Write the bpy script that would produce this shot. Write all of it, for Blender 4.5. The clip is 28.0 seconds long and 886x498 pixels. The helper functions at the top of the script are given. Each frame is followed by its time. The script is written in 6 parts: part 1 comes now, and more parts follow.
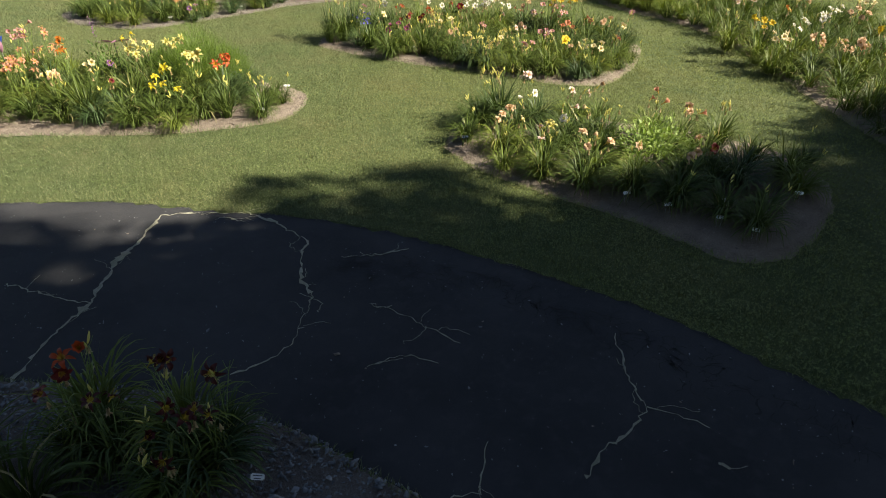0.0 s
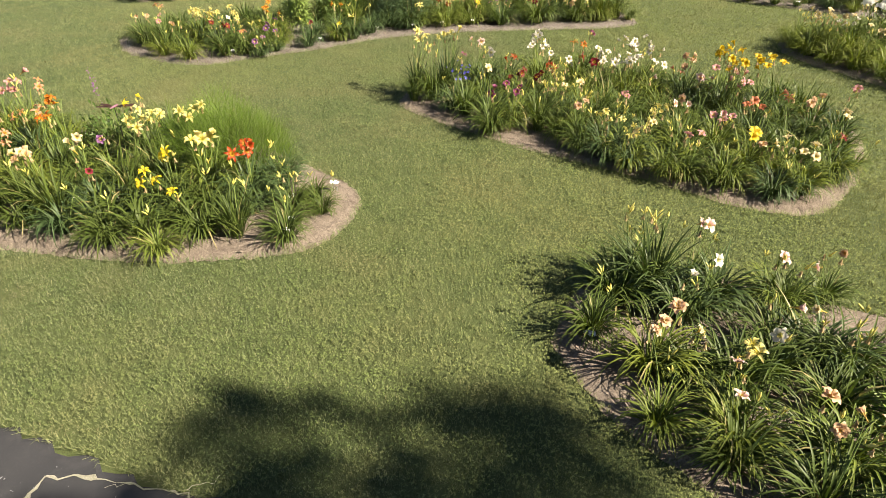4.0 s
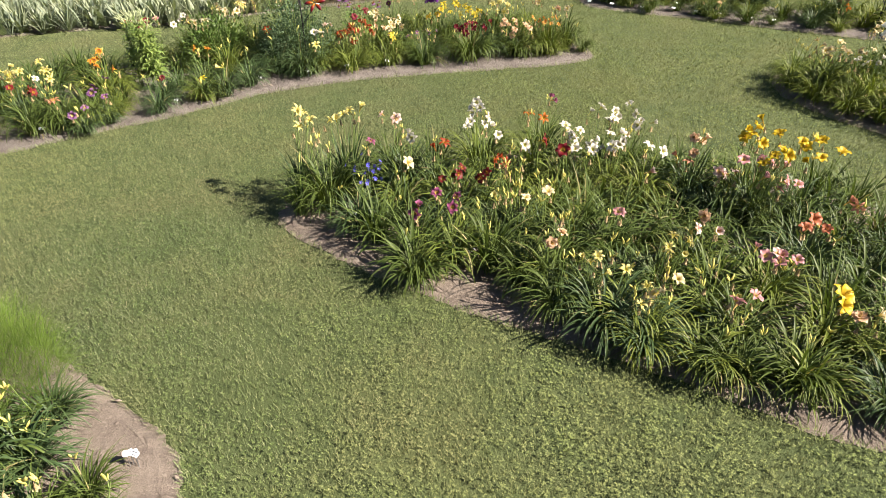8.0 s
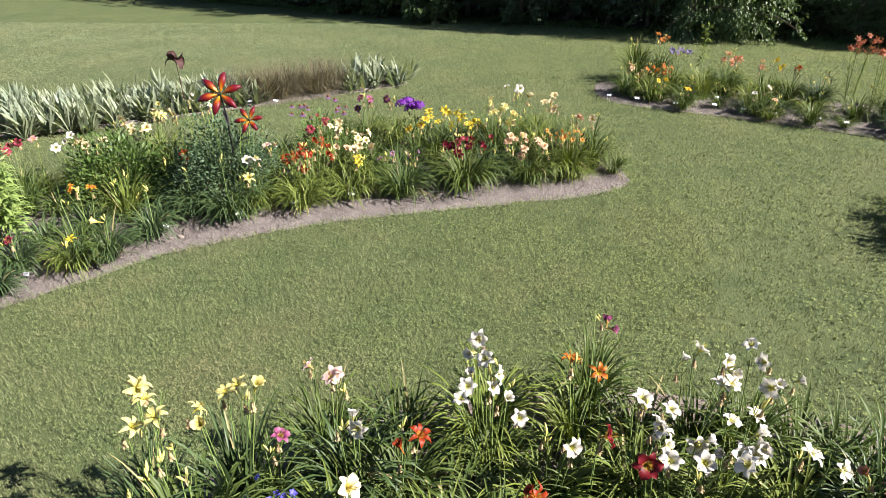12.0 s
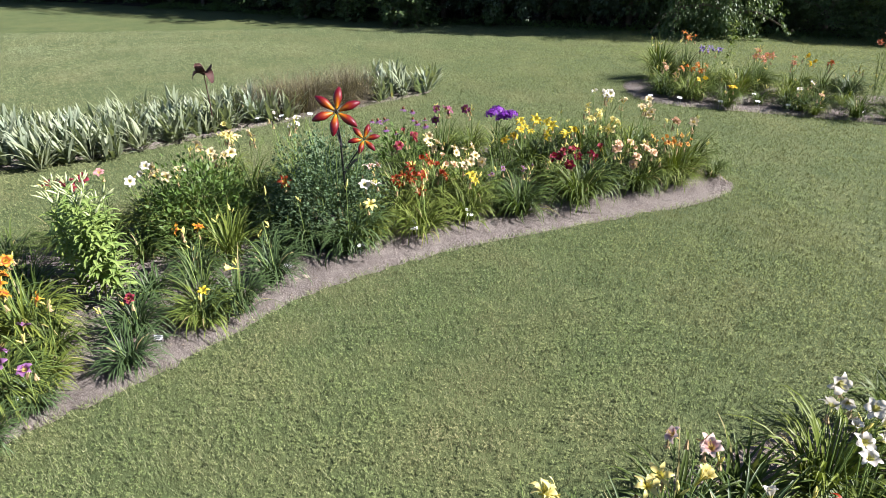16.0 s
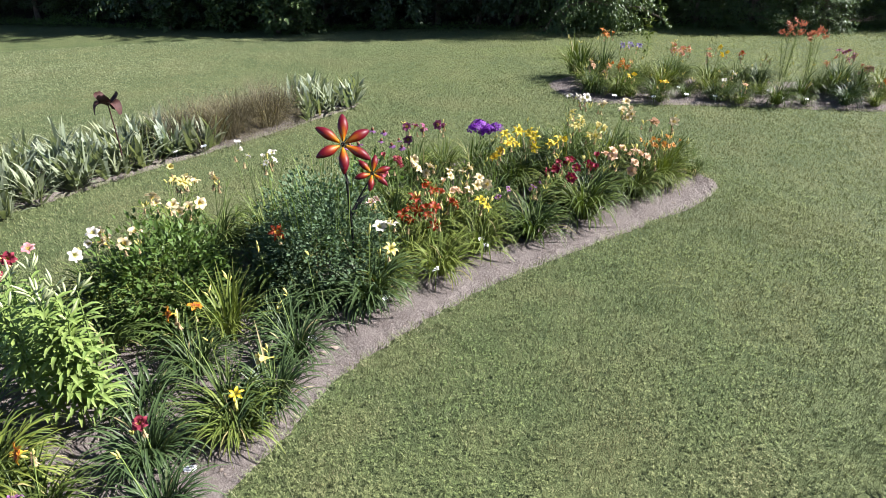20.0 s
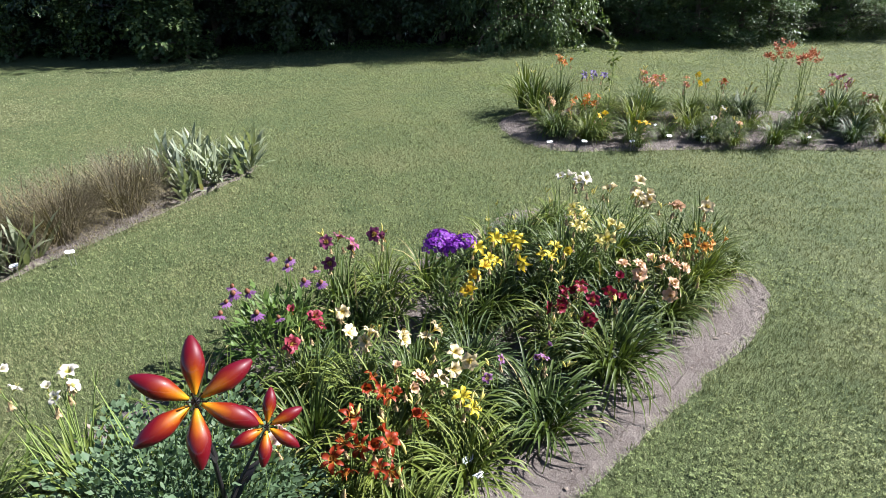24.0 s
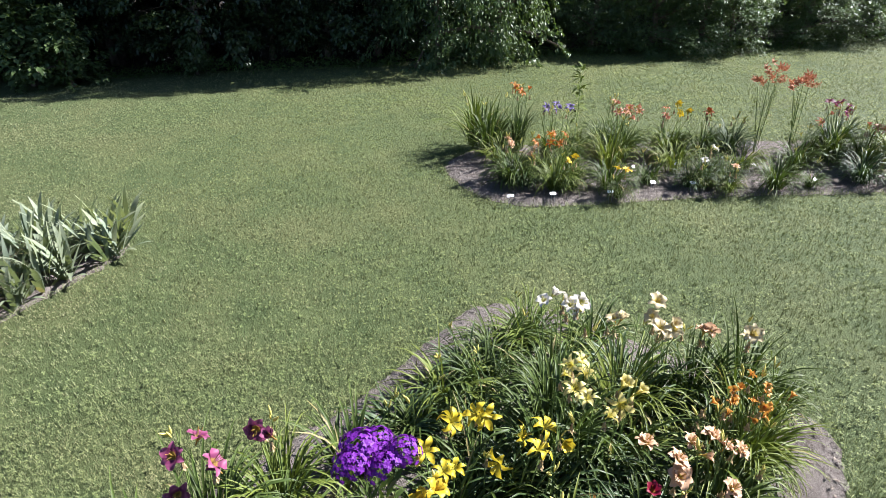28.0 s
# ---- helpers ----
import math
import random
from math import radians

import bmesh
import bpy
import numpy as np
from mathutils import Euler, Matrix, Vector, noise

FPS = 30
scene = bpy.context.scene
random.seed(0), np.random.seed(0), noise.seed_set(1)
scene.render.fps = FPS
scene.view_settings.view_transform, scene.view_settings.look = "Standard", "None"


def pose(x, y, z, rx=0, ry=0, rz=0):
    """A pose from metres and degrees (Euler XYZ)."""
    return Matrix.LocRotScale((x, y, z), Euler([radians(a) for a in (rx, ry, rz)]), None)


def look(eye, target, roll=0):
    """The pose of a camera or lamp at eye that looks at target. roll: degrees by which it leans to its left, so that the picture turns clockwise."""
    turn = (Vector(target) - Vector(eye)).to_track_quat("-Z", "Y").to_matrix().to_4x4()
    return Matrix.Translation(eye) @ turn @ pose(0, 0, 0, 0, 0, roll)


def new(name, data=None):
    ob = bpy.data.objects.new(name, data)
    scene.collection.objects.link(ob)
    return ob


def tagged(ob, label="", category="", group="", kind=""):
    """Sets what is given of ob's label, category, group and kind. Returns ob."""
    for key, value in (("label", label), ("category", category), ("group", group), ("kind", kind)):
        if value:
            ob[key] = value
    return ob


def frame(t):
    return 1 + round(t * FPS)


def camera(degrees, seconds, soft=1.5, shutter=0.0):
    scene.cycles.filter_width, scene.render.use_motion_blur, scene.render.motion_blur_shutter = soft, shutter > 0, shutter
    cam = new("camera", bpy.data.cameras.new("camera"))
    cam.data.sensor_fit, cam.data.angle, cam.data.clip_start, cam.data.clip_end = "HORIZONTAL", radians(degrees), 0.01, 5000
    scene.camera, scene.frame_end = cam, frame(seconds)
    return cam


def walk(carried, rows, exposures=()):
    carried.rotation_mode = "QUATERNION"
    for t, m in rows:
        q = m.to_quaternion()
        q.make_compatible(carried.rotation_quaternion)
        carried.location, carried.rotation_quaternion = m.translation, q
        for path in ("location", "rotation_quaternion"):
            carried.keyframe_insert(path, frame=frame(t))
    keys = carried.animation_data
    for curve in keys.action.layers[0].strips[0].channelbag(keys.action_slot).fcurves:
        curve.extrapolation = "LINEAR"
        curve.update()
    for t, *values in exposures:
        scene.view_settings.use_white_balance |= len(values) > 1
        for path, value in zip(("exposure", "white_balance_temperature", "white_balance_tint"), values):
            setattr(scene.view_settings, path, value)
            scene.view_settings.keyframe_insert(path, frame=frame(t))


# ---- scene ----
cam = camera(71.3, 28.0, soft=0.5)
METRES, EYE, TILT, LEAN, TURN = 17.4, 2.76, -32.8, 0.0, 0.0
ROWS = [
    (0.0, 0.0, 0.0, 0.0, -0.0, -0.0, 0.0),
    (0.5, 0.0013, 0.0193, 0.0122, 4.53, -0.13, -2.91),
    (1.0, 0.0028, 0.039, 0.0245, 7.62, -0.36, -4.89),
    (1.5, 0.0025, 0.0584, 0.0365, 8.55, -0.46, -5.47),
    (2.0, 0.0011, 0.0778, 0.0484, 11.13, -0.75, -7.07),
    (2.5, -0.0005, 0.0973, 0.061, 12.89, -1.0, -8.12),
    (3.0, -0.0024, 0.1168, 0.0734, 12.15, -0.87, -7.64),
    (3.5, -0.0043, 0.136, 0.086, 10.54, -0.65, -6.6),
    (5.5, -0.015, 0.2112, 0.1338, 5.87, -0.17, -3.66),
    (6.0, -0.0166, 0.2296, 0.1457, 4.96, -0.09, -3.06),
    (6.5, -0.0175, 0.2476, 0.1573, 4.4, -0.08, -2.67),
    (7.0, -0.0185, 0.2657, 0.1681, 4.04, -0.07, -2.41),
    (7.5, -0.02, 0.2837, 0.1792, 3.74, -0.04, -2.19),
    (8.0, -0.0209, 0.3014, 0.1898, 3.51, -0.61, -2.03),
    (8.5, -0.0213, 0.3193, 0.2008, 3.35, -0.78, -1.89),
    (9.0, -0.0218, 0.3372, 0.2119, 3.21, 0.35, -1.8),
    (9.5, -0.0229, 0.3553, 0.2231, 3.11, 1.78, -1.71),
    (10.0, -0.0245, 0.3719, 0.2339, 2.97, 3.14, -1.62),
    (10.5, -0.0252, 0.3904, 0.2449, 2.93, 4.27, -1.59),
    (11.0, -0.0258, 0.4088, 0.2564, 3.11, 4.31, -1.68),
    (11.5, -0.0254, 0.4268, 0.2675, 3.08, 4.36, -1.64),
    (13.5, -0.0517, 0.4666, 0.2909, 2.54, 4.42, -1.44),
    (14.0, -0.0681, 0.4681, 0.2922, 1.74, 4.42, -0.95),
    (14.5, -0.0857, 0.469, 0.2927, 1.4, 4.43, -0.75),
    (15.0, -0.1041, 0.4694, 0.2922, 0.45, 4.49, -0.1),
    (15.5, -0.1224, 0.4695, 0.2918, -1.37, 4.5, 1.13),
    (16.0, -0.1398, 0.47, 0.292, -3.74, 4.42, 2.65),
    (16.5, -0.1562, 0.4714, 0.2924, -6.22, 4.3, 4.24),
    (17.0, -0.1707, 0.4737, 0.2936, -8.18, 4.16, 5.49),
    (17.5, -0.1829, 0.4764, 0.2951, -10.05, 3.97, 6.66),
    (18.0, -0.1935, 0.4799, 0.2969, -11.78, 3.78, 7.73),
    (18.5, -0.2025, 0.4847, 0.2992, -13.05, 3.62, 8.48),
    (19.0, -0.2076, 0.4926, 0.3039, -14.07, 3.45, 9.16),
    (19.5, -0.208, 0.5048, 0.3112, -14.9, 3.34, 9.67),
    (20.0, -0.2049, 0.5201, 0.3208, -15.62, 3.24, 10.2),
    (20.5, -0.2008, 0.5371, 0.3317, -16.24, 3.15, 10.58),
    (21.0, -0.1965, 0.5542, 0.3429, -17.55, 2.9, 11.3),
    (21.5, -0.1919, 0.5706, 0.3538, -18.11, 2.79, 11.61),
    (22.0, -0.1865, 0.5871, 0.3641, -18.42, 2.76, 11.83),
    (22.5, -0.1811, 0.6023, 0.3736, -19.21, 2.6, 12.26),
    (24.5, -0.1606, 0.6434, 0.4001, -24.27, 1.5, 15.11),
    (25.0, -0.1554, 0.6507, 0.4046, -25.8, 1.1, 15.93),
    (25.5, -0.15, 0.6583, 0.4092, -26.35, 0.97, 16.21),
    (26.0, -0.1436, 0.6669, 0.4148, -26.64, 0.89, 16.36),
    (26.5, -0.1365, 0.6766, 0.4212, -26.86, 0.81, 16.43),
    (27.0, -0.1289, 0.6873, 0.4286, -27.12, 0.72, 16.57),
    (27.5, -0.1209, 0.6983, 0.4355, -27.32, 0.68, 16.68),
    (28.0, -0.1132, 0.7092, 0.4421, -27.44, 0.65, 16.7),
]
EXPO = [(0.0, 1.9, 7200, 9), (2.0, 2.02, 7400, 11), (3.5, 2.1, 7600, 12), (6.0, 2.03, 7300, 14), (9.0, 2.08, 6650, 17), (13.5, 2.13, 6150, 18), (20.0, 2.15, 6000, 18), (28.0, 2.15, 5850, 16)]
walk(cam, [(t, pose(0, 0, EYE, TILT, LEAN, TURN) @ pose(METRES * x, METRES * y, METRES * z, 90 + pitch, roll, yaw)) for t, x, y, z, yaw, pitch, roll in ROWS], EXPO)

# ---- light ----
SUN_EL, SUN_AZ = radians(38.5), math.atan2(0.98, -0.19)
sun_way = Vector((math.sin(SUN_AZ) * math.cos(SUN_EL), math.cos(SUN_AZ) * math.cos(SUN_EL), math.sin(SUN_EL)))
world = bpy.data.worlds.new("sky")
scene.world = world
world.use_nodes = True
wn = world.node_tree.nodes
sky = wn.new("ShaderNodeTexSky")
sky.sky_type, sky.sun_disc, sky.sun_elevation, sky.sun_rotation = "NISHITA", False, SUN_EL, SUN_AZ
sky.air_density, sky.dust_density, sky.altitude = 0.72, 0.4, 300
world.node_tree.links.new(sky.outputs[0], wn["Background"].inputs[0])
wn["Background"].inputs[1].default_value = 0.05
lamp = bpy.data.lights.new("sun", "SUN")
lamp.energy, lamp.angle, lamp.color = 5.0, radians(0.53), (1.0, 0.95, 0.86)
sun = new("sun", lamp)
sun.matrix_world = look(Vector((0, 0, 30)), Vector((0, 0, 30)) - sun_way)

# ---- materials ----
MATS = {}


class Nodes:
    """A small wrapper to write node trees in short lines."""

    def __init__(self, name):
        self.mat = bpy.data.materials.new(name)
        self.mat.use_nodes = True
        self.tree = self.mat.node_tree
        self.bsdf = self.tree.nodes["Principled BSDF"]
        self.out = self.tree.nodes["Material Output"]

    def add(self, kind, **values):
        n = self.tree.nodes.new(kind)
        for k, v in values.items():
            if k == "data_type":
                n.data_type = v
            elif k == "attribute":
                n.attribute_name = v
            elif k == "operation":
                n.operation = v
            elif k == "blend":
                n.blend_type = v
            elif k == "feature":
                n.feature = v
        return n

    def link(self, a, b):
        self.tree.links.new(a, b)

    def noise(self, scale, detail=4, rough=0.6, coord=None):
        n = self.add("ShaderNodeTexNoise")
        n.inputs["Scale"].default_value, n.inputs["Detail"].default_value, n.inputs["Roughness"].default_value = scale, detail, rough
        self.link(coord or self.place(), n.inputs["Vector"])
        return n.outputs["Fac"]

    def place(self):
        return self.add("ShaderNodeNewGeometry").outputs["Position"]

    def ramp(self, fac, *stops):
        r = self.add("ShaderNodeValToRGB")
        e = r.color_ramp.elements
        while len(e) < len(stops):
            e.new(0.5)
        for el, (p, c) in zip(e, stops):
            el.position, el.color = p, (*c, 1)
        self.link(fac, r.inputs[0])
        return r.outputs[0]

    def mix(self, fac, a, b, blend="MIX"):
        m = self.add("ShaderNodeMix", data_type="RGBA", blend=blend)
        for i, v in ((0, fac), (6, a), (7, b)):
            if isinstance(v, (int, float)):
                m.inputs[i].default_value = v
            elif isinstance(v, tuple):
                m.inputs[i].default_value = (*v, 1)
            else:
                self.link(v, m.inputs[i])
        return m.outputs[2]

    def map(self, fac, a, b, c, d):
        m = self.add("ShaderNodeMapRange")
        for i, v in enumerate((a, b, c, d)):
            m.inputs[i + 1].default_value = v
        self.link(fac, m.inputs[0])
        return m.outputs[0]

    def bump(self, height, strength=0.5, distance=0.01):
        b = self.add("ShaderNodeBump")
        b.inputs["Strength"].default_value, b.inputs["Distance"].default_value = strength, distance
        self.link(height, b.inputs["Height"])
        self.link(b.outputs[0], self.bsdf.inputs["Normal"])

    def finish(self, colour, rough=0.6, spec=0.4, thin=0.0, thin_tint=None):
        b = self.bsdf
        if isinstance(colour, tuple):
            b.inputs["Base Color"].default_value = (*colour, 1)
        else:
            self.link(colour, b.inputs["Base Color"])
        if isinstance(rough, (int, float)):
            b.inputs["Roughness"].default_value = rough
        else:
            self.link(rough, b.inputs["Roughness"])
        b.inputs["Specular IOR Level"].default_value = spec
        if thin:
            t = self.add("ShaderNodeBsdfTranslucent")
            if isinstance(colour, tuple):
                t.inputs[0].default_value = (*colour, 1)
            else:
                self.link(self.mix(1.0, colour, thin_tint, "MULTIPLY") if thin_tint else colour, t.inputs[0])
            s = self.add("ShaderNodeMixShader")
            s.inputs[0].default_value = thin
            self.link(b.outputs[0], s.inputs[1])
            self.link(t.outputs[0], s.inputs[2])
            self.link(s.outputs[0], self.out.inputs[0])
        return self.mat


def mat_lawn():
    n = Nodes("lawn")
    big, mid, fine = n.noise(0.8, 5, 0.65), n.noise(3.0, 4), n.noise(95, 3, 0.7)
    c = n.ramp(mid, (0.3, (0.051, 0.073, 0.026)), (0.7, (0.086, 0.107, 0.040)))
    c = n.mix(n.map(big, 0.45, 0.7, 0, 0.55), c, (0.114, 0.122, 0.048))
    c = n.mix(n.map(fine, 0.3, 0.75, 0.15, 1.0), n.mix(0.55, c, (0.02, 0.026, 0.008)), c)
    n.bump(fine, 0.9, 0.02)
    return n.finish(c, 0.85, 0.15)


def mat_grass(name, a, b, dry, drift):
    n = Nodes(name)
    isl = n.add("ShaderNodeNewGeometry").outputs["Random Per Island"]
    c = n.ramp(isl, (0.0, a), (0.62, b), (0.95, b), (0.995, dry))
    big, mid = n.noise(0.8, 5, 0.65), n.noise(2.6, 3)
    tuft = n.noise(11, 5, 0.75)
    c = n.mix(n.map(big, 0.46, 0.66, 0, 0.72), c, (0.200, 0.172, 0.096))
    c = n.mix(n.map(mid, 0.35, 0.7, 0.0, drift), c, (0.055, 0.088, 0.028))
    c = n.mix(n.map(tuft, 0.42, 0.70, 0.0, 0.38), c, (0.030, 0.050, 0.014))
    speck = n.noise(75, 2, 0.6)
    c = n.mix(n.map(speck, 0.40, 0.62, 0.0, 0.55), c, (0.034, 0.052, 0.018))
    east = n.add("ShaderNodeSeparateXYZ")
    n.link(n.place(), east.inputs[0])
    wide = n.noise(0.22, 3, 0.5)
    c = n.mix(n.map(wide, 0.42, 0.62, 0.0, 0.30), c, (0.180, 0.192, 0.064))
    c = n.mix(n.map(east.outputs[0], -3.0, 8.0, 0.0, 0.72), c, (0.200, 0.226, 0.056))
    # paler with growing y and falling x
    pale_end = n.add("ShaderNodeMath", operation="MULTIPLY")
    n.link(n.map(east.outputs[1], 15.0, 28.0, 0.0, 1.0), pale_end.inputs[0])
    n.link(n.map(east.outputs[0], 3.0, -6.0, 0.0, 0.5), pale_end.inputs[1])
    c = n.mix(pale_end.outputs[0], c, (0.30, 0.31, 0.19))
    return n.finish(c, 0.6, 0.2, 0.08)


def mat_soil(name, a, b, c3):
    n = Nodes(name)
    mid, fine, crumbs = n.noise(4.0, 5, 0.7), n.noise(60, 4, 0.7), n.noise(240, 2)
    c = n.ramp(mid, (0.3, a), (0.7, b))
    c = n.mix(n.map(fine, 0.5, 0.75, 0, 0.7), c, c3)
    c = n.mix(n.map(crumbs, 0.35, 0.6, 0.5, 0.0), c, (0.05, 0.035, 0.025))
    n.bump(n.mix(0.5, fine, crumbs), 1.0, 0.025)
    return n.finish(c, 0.95, 0.1)


def mat_asphalt():
    n = Nodes("asphalt")
    patch, mid, grain = n.noise(0.8, 4), n.noise(7, 5, 0.7), n.noise(300, 2)
    c = n.ramp(patch, (0.3, (0.0165, 0.0175, 0.0195)), (0.7, (0.036, 0.0365, 0.039)))
    c = n.mix(n.map(mid, 0.50, 0.75, 0, 0.5), c, (0.054, 0.054, 0.056))
    c = n.mix(n.map(grain, 0.62, 0.75, 0, 0.35), c, (0.11, 0.105, 0.10))
    n.bump(n.mix(0.4, grain, mid), 0.6, 0.006)
    return n.finish(c, n.map(mid, 0.3, 0.7, 0.75, 0.95), 0.15)


def mat_leaf(name, base, tip, straw=0.03, thin=0.14, rough=0.45, spec=0.22):
    """Strap leaves: darker at the base, paler at the tip, some gone straw-coloured."""
    n = Nodes(name)
    isl = n.add("ShaderNodeNewGeometry").outputs["Random Per Island"]
    rnd = n.add("ShaderNodeObjectInfo").outputs["Random"]
    along = n.add("ShaderNodeAttribute", attribute="along").outputs["Fac"]
    c = n.ramp(along, (0.0, tuple(v * 0.8 for v in tip)), (0.10, base), (0.7, base), (1.0, tip))
    c = n.mix(n.map(isl, 0, 1, 0.0, 0.5), c, tip)
    c = n.mix(n.map(rnd, 0, 1, 0, 0.45), c, (base[0] * 1.6, base[1] * 1.25, base[2] * 0.8))
    c = n.mix(n.map(isl, 1 - straw, 1 - straw + 0.01, 0, 0.85), c, (0.28, 0.235, 0.11))
    streak = n.noise(45, 2)
    c = n.mix(n.map(streak, 0.3, 0.7, 0.0, 0.3), c, tuple(v * 0.6 for v in base))
    return n.finish(c, rough, spec, thin, (1.2, 1.25, 0.6))


def mat_petal(name, petal, throat, eye=None, edge=None):
    n = Nodes(name)
    along = n.add("ShaderNodeAttribute", attribute="along").outputs["Fac"]
    rnd = n.add("ShaderNodeObjectInfo").outputs["Random"]
    eye, edge = eye or petal, edge or petal
    c = n.ramp(along, (0.0, throat), (0.26, throat), (0.36, eye), (0.5, eye), (0.62, petal), (0.92, petal), (1.0, edge))
    v = n.noise(70, 3)
    c = n.mix(n.map(v, 0.35, 0.75, 0, 0.22), c, tuple(x * 0.7 for x in petal))
    c = n.mix(n.map(rnd, 0, 1, 0, 0.16), c, tuple(min(0.9, x * 1.25 + 0.01) for x in petal))
    return n.finish(c, 0.5, 0.25, 0.3)


def mat_plain(name, a, b, scale=30, rough=0.6, metal=0.0, bump=0.2, spec=0.4, thin=0.0):
    n = Nodes(name)
    f = n.noise(scale, 4, 0.65)
    n.bsdf.inputs["Metallic"].default_value = metal
    n.bump(f, bump, 0.004)
    return n.finish(n.ramp(f, (0.3, a), (0.7, b)), rough, spec, thin)


def mat_bark():
    n = Nodes("bark")
    f = n.noise(14, 5, 0.75)
    n.bump(f, 1.0, 0.03)
    return n.finish(n.ramp(f, (0.3, (0.05, 0.038, 0.028)), (0.7, (0.16, 0.125, 0.095))), 0.9, 0.2)


def mat_glass_petal():
    """Kiln-coloured glass: amber at the heart, ruby further out."""
    n = Nodes("ruby_amber_glass")
    along = n.add("ShaderNodeAttribute", attribute="along").outputs["Fac"]
    f = n.noise(40, 3)
    a = n.mix(n.map(f, 0, 1, 0, 0.12), along, f)
    c = n.ramp(a, (0.0, (0.03, 0.008, 0.002)), (0.08, (0.36, 0.170, 0.004)), (0.26, (0.26, 0.075, 0.001)), (0.46, (0.120, 0.012, 0.001)), (0.64, (0.075, 0.001, 0.003)), (1.0, (0.060, 0.0005, 0.007)))
    b = n.bsdf
    b.inputs["Coat Weight"].default_value, b.inputs["Coat Roughness"].default_value = 0.45, 0.02
    return n.finish(c, 0.45, 0.15)


LAWN = mat_lawn()
GRASS = mat_grass("grass_blade", (0.054, 0.082, 0.034), (0.212, 0.234, 0.120), (0.33, 0.31, 0.18), 0.4)
CLOVER = mat_grass("clover_leaf", (0.052, 0.095, 0.022), (0.140, 0.181, 0.062), (0.205, 0.228, 0.082), 0.3)
SOIL = mat_soil("dry_soil", (0.145, 0.118, 0.095), (0.260, 0.216, 0.176), (0.35, 0.298, 0.248))
MULCH = mat_soil("grey_soil", (0.117, 0.101, 0.090), (0.188, 0.166, 0.149), (0.265, 0.240, 0.217))
ASPHALT = mat_asphalt()
CRACK = mat_soil("crack_dust", (0.27, 0.27, 0.20), (0.46, 0.44, 0.36), (0.16, 0.21, 0.08))
STONE = mat_plain("slate_chip", (0.07, 0.077, 0.084), (0.19, 0.195, 0.20), 18, 0.8, 0, 0.6)
BARKCHIP = mat_plain("bark_chip", (0.075, 0.058, 0.044), (0.20, 0.165, 0.13), 25, 0.9, 0, 0.6)
# litter colour kept near-black: the wood's shade is painted in
SHADED_LITTER = mat_soil("shaded_leaf_litter", (0.010, 0.009, 0.006), (0.024, 0.020, 0.014), (0.040, 0.034, 0.023))
LEAF = [mat_leaf("daylily_leaf", (0.038, 0.064, 0.015), (0.105, 0.142, 0.034), 0.04, 0.25, 0.48, 0.18),
        mat_leaf("daylily_leaf_bright", (0.072, 0.106, 0.019), (0.165, 0.195, 0.045), 0.05, 0.20, 0.48, 0.17),
        mat_leaf("daylily_leaf_dark", (0.029, 0.054, 0.019), (0.075, 0.115, 0.044), 0.03, 0.16, 0.45, 0.20)]
IRIS_LEAF = mat_leaf("iris_leaf", (0.145, 0.188, 0.132), (0.245, 0.278, 0.198), 0.08, 0.3, 0.5)
DRY_LEAF = mat_leaf("dry_leaf", (0.072, 0.068, 0.046), (0.155, 0.142, 0.102), 0.12, 0.2, 0.7, 0.18)
FEATHER = mat_leaf("feathery_leaf", (0.070, 0.130, 0.022), (0.135, 0.215, 0.045), 0.0, 0.3, 0.6, 0.18)
BUSH = mat_leaf("bush_leaf", (0.052, 0.100, 0.026), (0.105, 0.160, 0.046), 0.0, 0.3, 0.45, 0.18)
GREYBUSH = mat_leaf("grey_green_leaf", (0.050, 0.090, 0.042), (0.110, 0.155, 0.085), 0.0, 0.25, 0.55, 0.18)
PALELEAF = mat_leaf("pale_lily_leaf", (0.13, 0.205, 0.055), (0.23, 0.29, 0.10), 0.0, 0.3, 0.5, 0.18)
# one tree leaf in two tones: darker for shaded trees, paler for sunlit ones
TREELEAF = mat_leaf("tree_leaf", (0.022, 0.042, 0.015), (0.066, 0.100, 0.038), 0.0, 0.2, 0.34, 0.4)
TREELEAF_LIT = mat_leaf("tree_leaf_lit", (0.048, 0.086, 0.032), (0.125, 0.165, 0.075), 0.0, 0.25, 0.45, 0.2)
STEM = mat_plain("stem", (0.09, 0.14, 0.03), (0.15, 0.20, 0.055), 20, 0.5)
BARK = mat_bark()
BUD = mat_plain("bud", (0.42, 0.40, 0.08), (0.58, 0.50, 0.16), 40, 0.5, thin=0.2)
SPENT = mat_plain("spent_bloom", (0.24, 0.17, 0.08), (0.40, 0.30, 0.16), 60, 0.7, thin=0.2)
WHITE = mat_plain("white_plastic", (0.72, 0.73, 0.74), (0.80, 0.80, 0.80), 40, 0.45, 0, 0.1)
INK = mat_plain("tag_print", (0.10, 0.10, 0.12), (0.18, 0.18, 0.20), 60, 0.6)
WIRE = mat_plain("grey_wire", (0.30, 0.30, 0.31), (0.42, 0.42, 0.43), 50, 0.4, 0.9)
BLACK = mat_plain("black_metal", (0.012, 0.012, 0.014), (0.03, 0.028, 0.028), 30, 0.4, 0.6)
RUST = mat_plain("rusty_metal", (0.022, 0.010, 0.009), (0.060, 0.026, 0.020), 35, 0.7, 0.3, 0.5, 0.25)
BLUE = mat_plain("blue_enamel", (0.02, 0.05, 0.30), (0.04, 0.10, 0.45), 30, 0.3)
